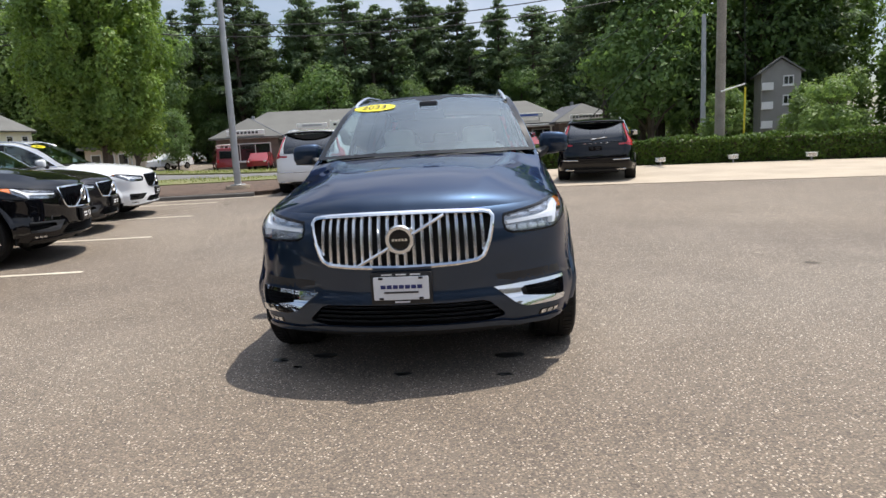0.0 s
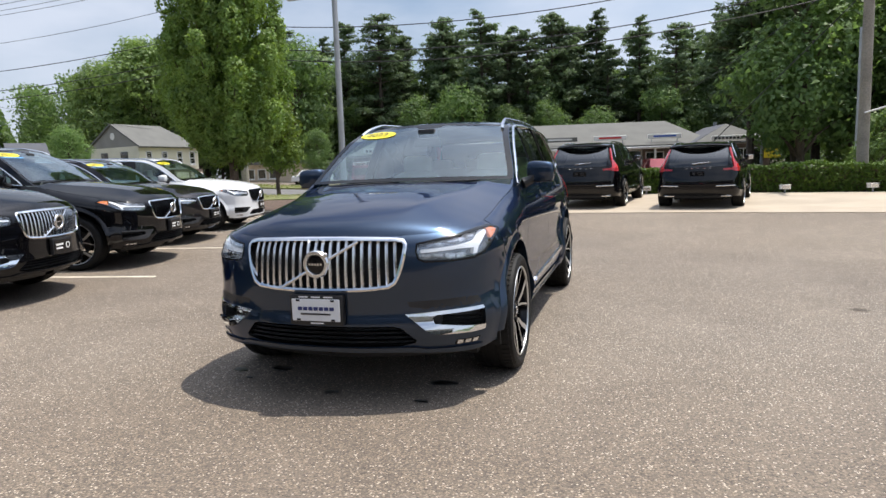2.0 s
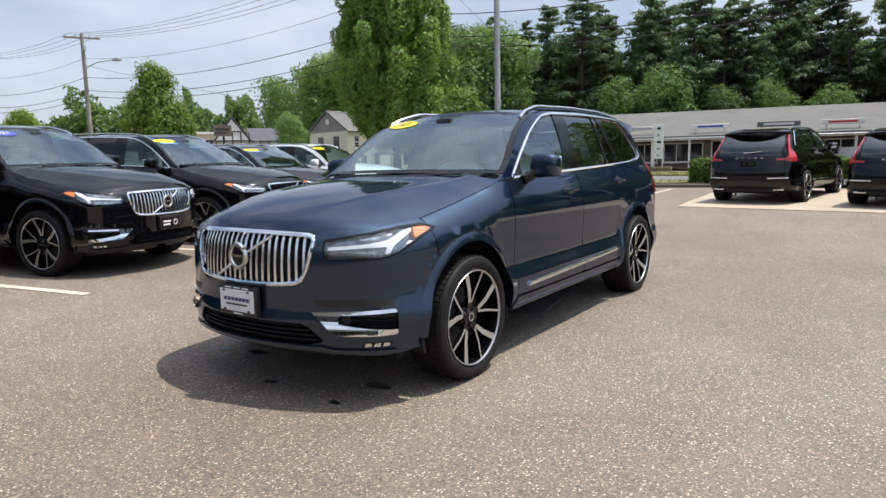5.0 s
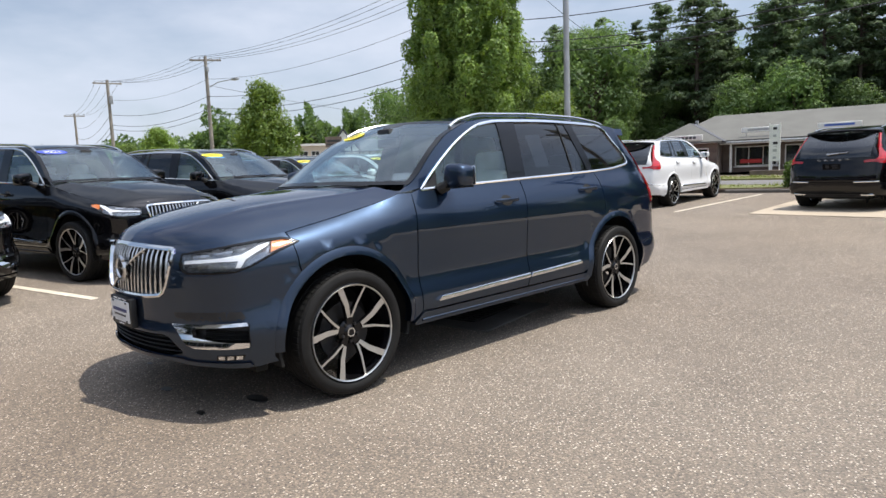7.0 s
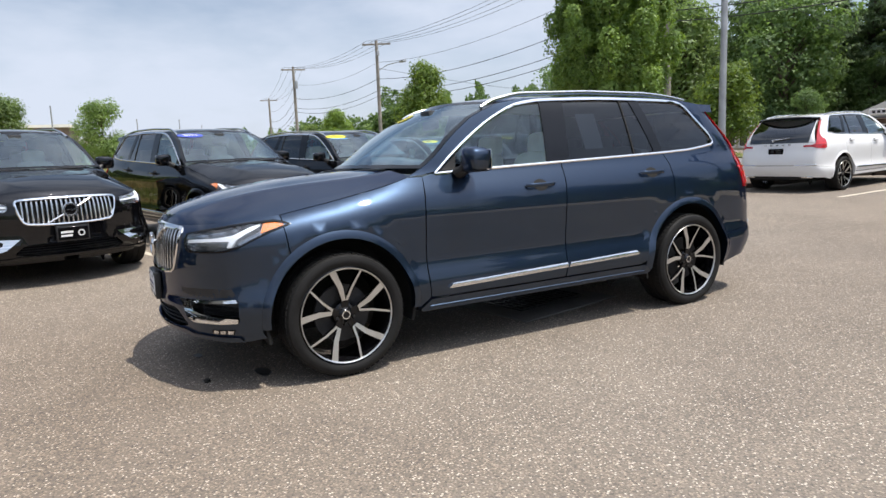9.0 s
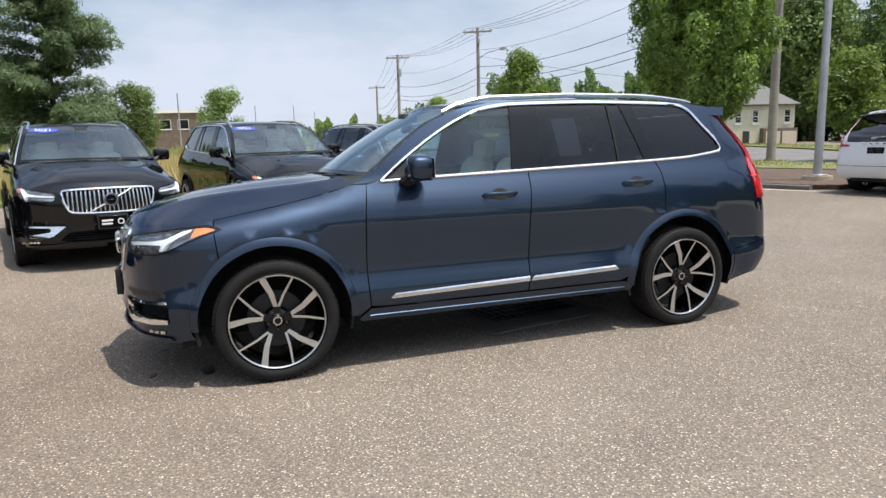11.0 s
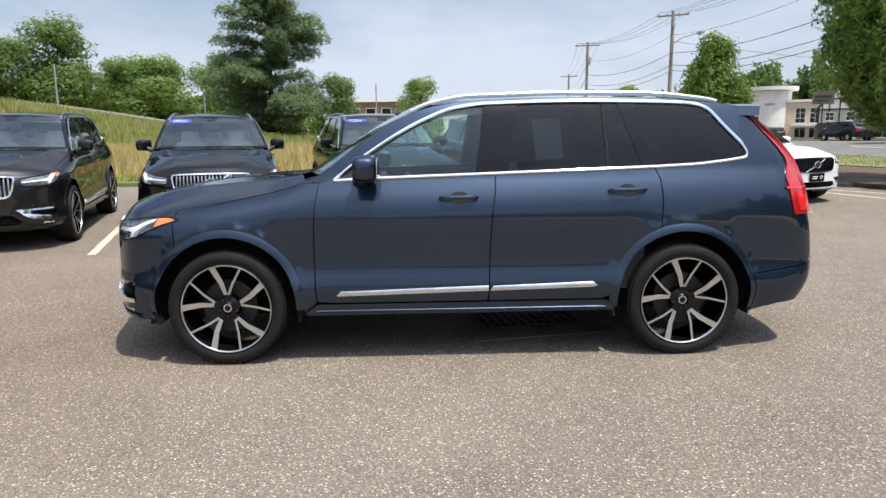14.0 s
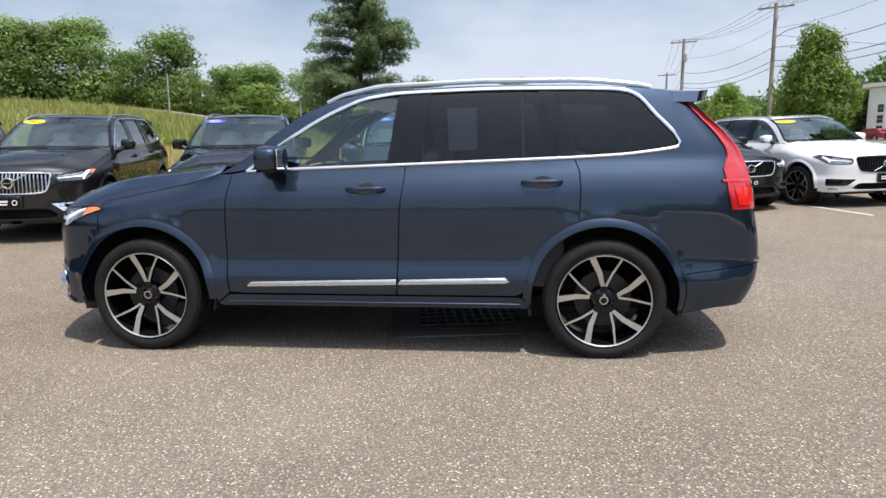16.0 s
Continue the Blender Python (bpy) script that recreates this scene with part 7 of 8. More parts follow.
# ---- poles, wires, lamps ----
def round_pole(name, x, y, height, r0, r1, mat, label, z=None):
    t = thing(name, Matrix.Translation((x, y, float(ground_z(x, y)) if z is None else z)), label, "pole")
    part("shaft", tube([(0, 0, -0.3), (0.01, 0, height * 0.5), (0, 0.01, height)], [r0, (r0 + r1) / 2, r1], 14), mat, t)
    return t


lamp = thing("street_lamp", Matrix.Translation((-6.48, 13.06, 0.30)), "slim grey steel lamp post on a round concrete base", "street lamp")
part("base", tube([(0, 0, -0.15), (0, 0, 0.20)], [0.34, 0.32], 20), M["concrete"], lamp)
part("flange", box(-0.16, -0.16, 0.20, 0.16, 0.16, 0.235, 0.01), M["galv"], lamp)
part("shaft", tube([(0, 0, 0.22), (0, 0, 3.0), (0, 0, 7.55)], [0.095, 0.085, 0.07], 14), M["galv"], lamp)
part("head", box(-0.14, -0.32, 7.52, 0.14, 0.32, 7.66, 0.03, 2), M["galv"], lamp)
part("bracket", box(-0.05, -0.05, 7.40, 0.05, 0.05, 7.54, 0.01), M["galv"], lamp)

POLES = {"east": (8.3, 18.75, 10.6), "mid": (-14.3, 19.85, 10.6), "a": (-44.6, 20.6, 10.75), "b": (-58, 17.7, 10.45), "c": (-86, 22.5, 10.2)}
for key, (x, y, top) in POLES.items():
    big = key in ("east", "mid")
    p = round_pole("utility_pole", x, y, top - float(ground_z(x, y)) + (1.0 if big else 0), 0.17, 0.12, M["pole_wood"], "weathered wooden utility pole with a crossarm and wires", None)
    z = top - float(ground_z(x, y))
    bm = box(-1.15, -0.06, z - 0.35, 1.15, 0.06, z - 0.23, 0.01)
    turn = {"a": 60, "b": 75, "c": 70}.get(key, 88)
    bmesh.ops.rotate(bm, verts=bm.verts[:], cent=(0, 0, 0), matrix=Matrix.Rotation(radians(turn), 3, "Z"))
    part("crossarm", bm, M["pole_wood"], p)
    for off in (-1.0, -0.4, 0.45, 1.05):
        q = Matrix.Rotation(radians(turn), 3, "Z") @ Vector((off, 0, 0))
        part("insulator", tube([(q.x, q.y, z - 0.23), (q.x, q.y, z - 0.08)], [0.04, 0.03], 8), M["galv"], p)
    if key in ("a", "b", "mid"):
        part("transformer", tube([(0.28, 0.1, z - 2.1), (0.28, 0.1, z - 1.4)], [0.16, 0.16], 10) if key == "b" else box(0.10, -0.08, z - 1.2, 0.30, 0.10, z - 0.8, 0.02), M["galv"], p)
    if key in ("a", "mid"):
        part("lamp_arm", tube([(0, 0, z - 2.4), (0.8, 0.5, z - 2.0), (2.0, 1.2, z - 1.85)], [0.04, 0.035, 0.03], 6), M["galv"], p)
        part("lamp_head", box(1.8, 1.05, z - 1.95, 2.5, 1.4, z - 1.8, 0.03), M["galv"], p)


def cable(a, b, sag, r=0.012):
    a, b = np.array(a, float), np.array(b, float)
    t = np.linspace(0, 1, 22)[:, None]
    p = a + (b - a) * t
    p[:, 2] -= sag * 4 * (t * (1 - t))[:, 0]
    return tagged(part("cable", tube(p, r, 5), M["wire"], None), "thin black overhead cable between the poles", "cable", "overhead cables")


names = [("east", "mid"), ("mid", "a"), ("a", "b"), ("b", "c")]
for p, q in names:
    (x0, y0, z0), (x1, y1, z1) = POLES[p], POLES[q]
    sag = 0.9 if p != "a" else 0.6
    for off, dz in ((-0.9, -0.1), (-0.35, -0.1), (0.4, -0.1), (1.0, -0.1), (0.05, -1.7), (0.0, -3.0), (0.03, -3.9), (0.1, -4.3)):
        r = 0.011 if dz > -2.5 else 0.018
        cable((x0, y0 + off, z0 + dz), (x1, y1 + off, z1 + dz), sag, r)
for off, dz in ((-0.9, -0.1), (0.4, -0.1), (1.0, -0.1), (0.0, -3.0), (0.03, -3.9)):
    cable((8.3, 18.75 + off, 10.6 + dz), (46, 15.0 + off, 10.4 + dz), 0.9, 0.012)
# lines that cross the road
cable((-14.3, 19.8, 10.1), (-20, 44, 8.0), 0.5, 0.012)
cable((-44.6, 20.6, 8.6), (-37, 44, 5.5), 0.4, 0.012)
cable((8.3, 18.75, 7.2), (2.5, 42, 5.0), 0.5, 0.012)
round_pole("steel_pole", 11.92, 32.0, 7.3, 0.15, 0.11, M["galv"], "slim pale steel pole beside the road", None)
round_pole("steel_pole", 10.2, 47.2, 8.0, 0.11, 0.08, M["galv"], "slim grey pole at the edge of the wood", None)
guy = thing("guy_marker", Matrix.Translation((8.95, 18.35, 0.25)), "yellow guy-wire marker with a pale arm beside the pole", "guy marker")
part("marker", tube([(0, 0, 0.4), (0.02, 0, 2.45)], [0.028, 0.028], 8), M["sign_yellow"], guy)
part("arm", tube([(-0.7, 0.2, 2.35), (0.02, 0, 2.55)], [0.03, 0.03], 8), M["paper"], guy)
part("wire", tube([(0.02, 0, 2.5), (-0.1, 0.1, 8.0)], [0.01, 0.01], 5), M["wire"], guy)
cable((8.3, 18.75, 6.3), (3.4, 21.2, 1.1), 0.0, 0.016)
# bank: thin lamp poles and guard rail
for x, y, h in ((-58.3, -32.4, 4.6), (-64, -20.6, 4.6), (-66, -3, 6.5), (-90, 6, 7.0), (-96, 12, 7.5), (-102, 16, 7), (-74, -50, 8.4)):
    round_pole("highway_pole", x, y, h, 0.09, 0.06, M["galv"], "thin pale lamp pole along the highway", None)
rail = thing("guard_rail", Matrix(), "weathered steel guard rail on top of the highway bank", "guard rail")
pts = [(-62 + 0.0 * k, 6 - 4 * k) for k in range(22)]
part("beam", tube([(x, y, float(ground_z(x, y)) + 0.72) for x, y in pts], 0.15, 6, flat=(0.25, 1.0)), M["rust"], rail)
for x, y in pts:
    part("post", box(x - 0.08, y - 0.06, float(ground_z(x, y)) - 0.2, x + 0.02, y + 0.06, float(ground_z(x, y)) + 0.8), M["rust"], rail)

# ---- flood lights in front of the hedge ----
for x, y, turn in ((5.69, 16.25, 10), (7.8, 16.05, 25), (1.95, 17.1, 5), (9.75, 15.35, -8), (13.0, 14.5, 12)):
    fl = thing("flood_light", Matrix.Translation((x, y, float(ground_z(x, y)) + 0.01)) @ Matrix.Rotation(radians(turn), 4, "Z") @ Matrix.Scale(0.78, 4), "small white flood light box on a short stake", "flood light", "flood lights along the hedge")
    part("stake", tube([(0, 0, -0.05), (0, 0, 0.16)], [0.035, 0.025], 8), M["galv"], fl)
    part("box", box(-0.17, -0.09, 0.15, 0.17, 0.09, 0.30, 0.015, 2), M["sign_white"], fl)
    part("visor", box(-0.18, -0.12, 0.295, 0.18, 0.10, 0.312, 0.004), M["sign_white"], fl)
    part("lens", box(-0.14, -0.096, 0.17, 0.14, -0.088, 0.28, 0.004), M["lamp_silver"], fl)


# ---- buildings ----
def local(x, y, turn, z=None):
    return Matrix.Translation((x, y, float(ground_z(x, y)) if z is None else z)) @ Matrix.Rotation(radians(turn), 4, "Z")


def window(parent, x0, z0, x1, z1, y=0.0, bars=(1, 1), depth=0.12, frame_mat="white_wall", glass="shopglass", sill=True):
    """A window in a wall that faces -y."""
    w = part("window", boxes([(x0, y - 0.05, z0, x0 + 0.08, y + depth, z1), (x1 - 0.08, y - 0.05, z0, x1, y + depth, z1), (x0, y - 0.05, z1 - 0.08, x1, y + depth, z1), (x0, y - 0.05, z0, x1, y + depth, z0 + 0.08)]
                            + [(x0 + (x1 - x0) * k / bars[0] - 0.025, y - 0.04, z0, x0 + (x1 - x0) * k / bars[0] + 0.025, y + depth, z1) for k in range(1, bars[0])]
                            + [(x0, y - 0.04, z0 + (z1 - z0) * k / bars[1] - 0.025, x1, y + depth, z0 + (z1 - z0) * k / bars[1] + 0.025) for k in range(1, bars[1])]), M[frame_mat], parent, smooth=False)
    part("pane", box(x0 + 0.04, y - 0.02, z0 + 0.04, x1 - 0.04, y - 0.005, z1 - 0.04), M[glass], w)
    if sill:
        part("sill", box(x0 - 0.08, y - 0.12, z0 - 0.08, x1 + 0.08, y + 0.02, z0), M[frame_mat], w)
    return w


def gable(points_front, depth, mat, parent, name, over=0.0):
    """A prism: a front outline in xz pushed back by depth."""
    n = len(points_front)
    v = [(x, -over, z) for x, z in points_front] + [(x, depth, z) for x, z in points_front]
    f = [tuple(range(n)), tuple(range(2 * n - 1, n - 1, -1))] + [(i, i + n, (i + 1) % n + n, (i + 1) % n) for i in range(n)]
    bm = bmesh.new()
    vs = [bm.verts.new(c) for c in v]
    for q in f:
        bm.faces.new([vs[k] for k in q])
    return part(name, bm, mat, parent, smooth=False)


def roof_slab(a, b, c, d, thick, mat, parent):
    """A sloping roof plane a-b (eave), c-d (ridge above b and a)."""
    a, b, c, d = (Vector(p) for p in (a, b, c, d))
    n = (b - a).cross(d - a).normalized() * thick
    if n.z < 0:
        n = -n
    bm = bmesh.new()
    vs = [bm.verts.new(p) for p in (a, b, c, d, a + n, b + n, c + n, d + n)]
    for q in ((0, 1, 2, 3), (4, 7, 6, 5), (0, 4, 5, 1), (1, 5, 6, 2), (2, 6, 7, 3), (3, 7, 4, 0)):
        bm.faces.new([vs[k] for k in q])
    return part("roof", bm, mat, parent, smooth=False)


# the row of shops
shops = thing("shop_building", local(-21.7, 47.6, 12, 0.35), "long low brick shop row with grey shingle roof and gabled ends", "shop building")
LEN = 34.0
part("wall", boxes([(0.4, 3.0, 0, LEN - 0.4, 12, 2.45)]), M["brick"], shops, smooth=False)
roof_slab((-0.3, 1.6, 2.42), (LEN - 3.2, 1.6, 2.42), (LEN - 6.0, 7.6, 4.75), (3.2, 7.6, 4.75), 0.16, M["shingle"], shops)
roof_slab((LEN - 3.2, 13.4, 2.42), (-0.3, 13.4, 2.42), (3.2, 7.6, 4.75), (LEN - 6.0, 7.6, 4.75), 0.16, M["shingle"], shops)
part("fascia", box(-0.2, 1.52, 2.22, LEN - 3, 1.68, 2.46), M["sign_white"], shops)
part("gutter", box(-0.2, 1.40, 2.30, LEN - 3, 1.52, 2.40, 0.02), M["galv"], shops)
for k in range(9):
    x = 5.4 + 2.9 * k
    part("post", box(x, 1.75, 0, x + 0.16, 1.95, 2.3, 0.01), M["sign_white"], shops)
for k in range(7):
    x = 5.6 + 3.6 * k
    if k % 3 == 2:
        door = part("door", box(x + 0.2, 2.90, 0.05, x + 1.2, 2.99, 2.1, 0.02), M["shopglass"], shops)
        part("door_frame", boxes([(x + 0.1, 2.86, 0, x + 0.2, 3.0, 2.2), (x + 1.2, 2.86, 0, x + 1.3, 3.0, 2.2), (x + 0.1, 2.86, 2.1, x + 1.3, 3.0, 2.2)]), M["sign_white"], door, smooth=False)
        window(shops, x + 1.6, 0.5, x + 3.2, 2.0, 2.97, (2, 1))
    else:
        window(shops, x, 0.45, x + 3.1, 2.05, 2.97, (3, 1))
part("window_display", box(6.0, 2.80, 0.7, 7.6, 2.93, 1.0, 0.02), M["sign_red"], shops)
for x0, w, face, ink in ((6.2, 2.6, "sign_white", "galv"), (11.4, 2.8, "sign_white", "sign_blue"), (16.2, 3.0, "shingle", "sign_white"), (20.6, 2.8, "sign_white", "sign_red"), (25.2, 2.8, "sign_white", "sign_blue")):
    sg = part("sign", box(x0, 2.0, 3.08, x0 + w, 2.14, 3.46, 0.02), M[face], shops, "shop sign board")
    part("sign_lettering", boxes([(x0 + 0.45, 1.985, 3.20, x0 + w - 0.45, 2.0, 3.35)]), M[ink], sg, smooth=False)
    part("sign_post", boxes([(x0 + 0.3, 2.05, 2.6, x0 + 0.36, 2.1, 3.1), (x0 + w - 0.36, 2.05, 2.6, x0 + w - 0.3, 2.1, 3.1)]), M["galv"], sg, smooth=False)
for gx, gw in ((-0.6, 5.6), (LEN - 5.4, 6.4)):
    wing = part("gable_wing", boxes([(gx + 0.3, 0.4, 0, gx + gw - 0.3, 4.6, 2.5)]), M["brick"], shops, smooth=False)
    roof_slab((gx - 0.15, 0.0, 2.38), (gx - 0.15, 8.0, 2.38), (gx + gw / 2, 8.0, 4.0), (gx + gw / 2, 2.4, 4.0), 0.14, M["shingle_dark"], wing)
    roof_slab((gx + gw + 0.15, 8.0, 2.38), (gx + gw + 0.15, 0.0, 2.38), (gx + gw / 2, 2.4, 4.0), (gx + gw / 2, 8.0, 4.0), 0.14, M["shingle_dark"], wing)
    hip = bmesh.new()
    vs = [hip.verts.new(c) for c in ((gx - 0.15, 0.0, 2.50), (gx + gw + 0.15, 0.0, 2.50), (gx + gw / 2, 2.4, 4.14), (gx - 0.15, 0.0, 2.38), (gx + gw + 0.15, 0.0, 2.38), (gx + gw / 2, 2.4, 4.0))]
    for q in ((0, 1, 2), (3, 5, 4), (0, 3, 4, 1), (1, 4, 5, 2), (2, 5, 3, 0)):
        hip.faces.new([vs[k] for k in q])
    part("hip_roof", hip, M["shingle"], wing, smooth=False)
    part("barge_board", boxes([(gx, 0.02, 2.36, gx + gw, 0.10, 2.44)]), M["sign_white"], wing, smooth=False)
    window(wing, gx + 0.9, 0.5, gx + gw - 0.9, 2.0, 0.38, (3, 1))
    sg = part("sign", box(gx + 1.3, 0.0, 2.66, gx + gw - 1.3, 0.14, 3.06, 0.02), M["sign_white"], wing)
    part("sign_lettering", boxes([(gx + 1.5 + 0.3 * k, -0.012, 2.76, gx + 1.5 + 0.3 * k + 0.2, 0.003, 2.94) for k in range(int((gw - 3.1) / 0.3))]), M["ink"], sg, smooth=False)
    part("chimney_vent", box(gx + gw / 2 - 0.12, 5.0, 4.0, gx + gw / 2 + 0.12, 5.24, 4.45), M["galv"], wing)
part("banner", box(LEN + 0.2, 0.3, 1.1, LEN + 1.5, 0.36, 2.1), M["sign_yellow"], shops)

# pylon sign and bench on the lawn
pyl = thing("pylon_sign", local(-10.5, 41.6, 12, 0.3) @ Matrix.Diagonal((0.62, 0.8, 0.86, 1)), "white pylon sign with coloured panels on the lawn", "sign")
part("post", boxes([(-0.51, -0.1, 0, -0.41, 0.1, 3.75), (0.41, -0.1, 0, 0.51, 0.1, 3.75)]), M["sign_white"], pyl, smooth=False)
for k, mat in enumerate(("sign_white", "sign_white", "sign_white", "sign_white", "sign_white")):
    pn = part("panel", box(-0.42, -0.08, 1.0 + 0.53 * k, 0.42, 0.08, 1.52 + 0.53 * k, 0.015), M[mat], pyl)
    part("panel_print", boxes([(-0.16, -0.09, 1.16 + 0.53 * k, 0.14 + 0.06 * (k % 3), -0.079, 1.34 + 0.53 * k)]), M[("galv", "galv", "ink", "galv", "ink")[k]], pn, smooth=False)
part("plinth", box(-2.2, -0.5, 0, 1.4, 0.5, 0.35, 0.03), M["brick"], pyl)
stop = thing("bus_stop_sign", local(-25.6, 41.2, 0), "white square sign on a thin post across the road", "sign")
part("post", tube([(0, 0, -0.2), (0, 0, 2.8)], [0.04, 0.035], 8), M["galv"], stop)
part("face", box(-0.32, -0.06, 2.0, 0.32, -0.03, 2.75, 0.01), M["sign_white"], stop)
part("face_print", boxes([(-0.2, -0.068, 2.45, 0.2, -0.058, 2.6), (-0.2, -0.068, 2.15, 0.1, -0.058, 2.25)]), M["ink"], stop, smooth=False)

# cream house across the road
house = thing("house", local(-36.0, 38.1, 77, 0.0) @ Matrix.Diagonal((0.6, 1.0, 1.0, 1)), "cream two-storey house with a pale grey gable roof across the road", "house")
part("wall", box(0, 0, 0, 9.4, 6.4, 4.1), M["siding"], house, smooth=False)
for k in range(20):
    part("siding_board", box(-0.03, -0.03, 0.1 + 0.2 * k, 9.43, 0.0, 0.12 + 0.2 * k), M["siding"], house, smooth=False)
gb = bmesh.new()
vs = [gb.verts.new(c) for c in ((0, 0, 4.1), (0, 6.4, 4.1), (0, 3.2, 5.9), (0.2, 0, 4.1), (0.2, 6.4, 4.1), (0.2, 3.2, 5.9))]
for q in ((0, 1, 2), (5, 4, 3), (0, 3, 4, 1), (1, 4, 5, 2), (2, 5, 3, 0)):
    gb.faces.new([vs[i] for i in q])
part("gable_wall", gb, M["grey_siding"], house, smooth=False)
roof_slab((-0.3, -0.35, 3.95), (9.7, -0.35, 3.95), (7.4, 3.2, 5.9), (-0.3, 3.2, 5.9), 0.12, M["shingle"], house)
roof_slab((9.7, 6.75, 3.95), (-0.3, 6.75, 3.95), (-0.3, 3.2, 5.9), (7.4, 3.2, 5.9), 0.12, M["shingle"], house)
gb = bmesh.new()
vs = [gb.verts.new(c) for c in ((9.7, -0.35, 3.98), (9.7, 6.75, 3.98), (7.4, 3.2, 6.0), (9.6, -0.3, 3.85), (9.6, 6.7, 3.85))]
for q in ((0, 1, 2), (3, 4, 1, 0)):
    gb.faces.new([vs[i] for i in q])
part("hip_roof", gb, M["shingle"], house, smooth=False)
for x in (1.0, 3.4, 5.8, 7.9):
    window(house, x, 2.6, x + 0.9, 3.7, 0.0, (1, 2))
part("garage", box(4.6, -0.5, 0, 9.4, 0.0, 2.2), M["brick"], house, smooth=False)
for x in (4.9, 7.2):
    part("garage_door", box(x, -0.56, 0, x + 2.0, -0.49, 1.95, 0.01), M["tan_wall"], house)
part("front_door", box(2.2, -0.06, 0, 3.1, 0.0, 2.0), M["dash"], house)
for y0 in (1.4, 4.0):
    part("side_window", boxes([(-0.06, y0, 2.6, 0, y0 + 0.9, 3.7)]), M["shopglass"], house, smooth=False)
v, f = lathe([(0.0005, -0.03), (0.28, -0.03), (0.28, 0.03), (0.0005, 0.03)], n=16)
part("attic_vent", (np.array(v) + np.array([-0.02, 3.2, 5.0]), f), M["white_wall"], house)

# low shed, white modern building, half-timbered house, far brick blocks, grey house in the wood
shed = thing("shed", local(-35.5, 51.0, 6, 0.2), "low tan flat-roofed shed beside the shops", "shed")
part("wall", box(0, 0, 0, 7.0, 4, 2.3), M["tan_wall"], shed, smooth=False)
part("roof", box(-0.4, -0.6, 2.3, 7.8, 4.4, 2.55, 0.02), M["shingle"], shed)
for x in (0.5, 1.7, 2.9):
    window(shed, x, 0.9, x + 0.9, 1.9, 0.0)
mod = thing("modern_building", local(-103.8, 60.8, 62, 0.9) @ Matrix.Diagonal((0.75, 0.75, 0.95, 1)), "white and tan modern commercial building with a flat rounded canopy", "building")
v, f = lathe([(0.0005, 0.0), (4.6, 0.0), (4.6, 8.4), (0.0005, 8.4)], n=40)
rot = Matrix.Rotation(radians(-90), 4, "Y")
part("drum", ([rot @ Vector(c) for c in v], f), M["white_wall"], mod)
v, f = lathe([(0.0005, 8.4), (5.9, 8.5), (5.9, 9.1), (0.0005, 9.1)], n=40)
part("canopy", ([rot @ Vector(c) for c in v], f), M["white_wall"], mod)
part("wing", boxes([(1.0, -3.0, 0, 16, 6, 6.4)]), M["tan_wall"], mod, smooth=False)
part("wing_cap", box(0.8, -3.3, 6.4, 16.3, 6.3, 6.8), M["white_wall"], mod)
for x in (5.4, 8.2, 11.0):
    window(mod, x, 2.8, x + 2.0, 5.4, -3.0, (2, 3))
part("awning", boxes([(4.8, -4.6, 2.3, 15.5, -3.0, 2.6)]), M["white_wall"], mod, smooth=False)
for x in (5.4, 8.2, 11.0):
    window(mod, x, 0.3, x + 2.2, 2.1, -3.0, (2, 1))
for k in range(3):
    window(mod, -2.9 + 0.0 * k, 1.0 + 1.7 * k, -1.7, 2.4 + 1.7 * k, -4.25, (1, 2))
part("drum_lettering", boxes([(-0.6 + 0.5 * k, -4.66, 5.9, -0.35 + 0.5 * k, -4.5, 6.25) for k in range(4)]), M["sign_blue"], mod, smooth=False)
tud = thing("half_timbered_house", local(-60.7, 42.3, 55, 0.5) @ Matrix.Scale(0.82, 4), "white half-timbered house with dark beams and brick ground floor", "house")
part("lower_wall", box(0, 0, 0, 9, 6, 2.6), M["brick"], tud, smooth=False)
part("upper_wall", box(0.2, 0.1, 2.6, 8.8, 6, 4.4), M["white_wall"], tud, smooth=False)
gable([(0.2, 4.4), (4.8, 4.4), (2.5, 7.4)], 6.0, M["white_wall"], tud, "front_gable", 0.2)
roof_slab((-0.2, -0.3, 4.1), (-0.2, 6.2, 4.1), (2.5, 6.2, 7.6), (2.5, -0.3, 7.6), 0.14, M["shingle_dark"], tud)
roof_slab((5.2, 6.2, 4.1), (5.2, -0.3, 4.1), (2.5, -0.3, 7.6), (2.5, 6.2, 7.6), 0.14, M["shingle_dark"], tud)
roof_slab((4.6, -0.2, 4.3), (9.2, -0.2, 4.3), (9.2, 3.1, 6.2), (4.6, 3.1, 6.2), 0.14, M["shingle_dark"], tud)
for x in (0.3, 1.4, 2.5, 3.6, 4.7, 6.2, 7.4, 8.6):
    part("beam", box(x - 0.08, -0.24, 2.6, x + 0.08, -0.16 if x < 5 else 0.14, 4.4 if x > 5 or x < 1 else 5.6), M["dash"], tud, smooth=False)
for x0, x1, z in ((0.2, 4.8, 4.35), (0.2, 8.8, 2.6), (1.2, 3.8, 5.6)):
    part("beam", box(x0, -0.25, z, x1, -0.1, z + 0.16), M["dash"], tud, smooth=False)
for x in (1.0, 3.2, 6.5):
    window(tud, x, 0.9, x + 1.2, 2.1, 0.0, (2, 1))
    window(tud, x, 3.0, x + 1.0, 4.1, 0.05 if x > 5 else -0.2, (2, 2))
bill = thing("billboard", local(-54.2, 38.8, 60) @ Matrix.Diagonal((0.55, 0.55, 0.80, 1)), "dark maroon billboard on a tall post by the road", "billboard")
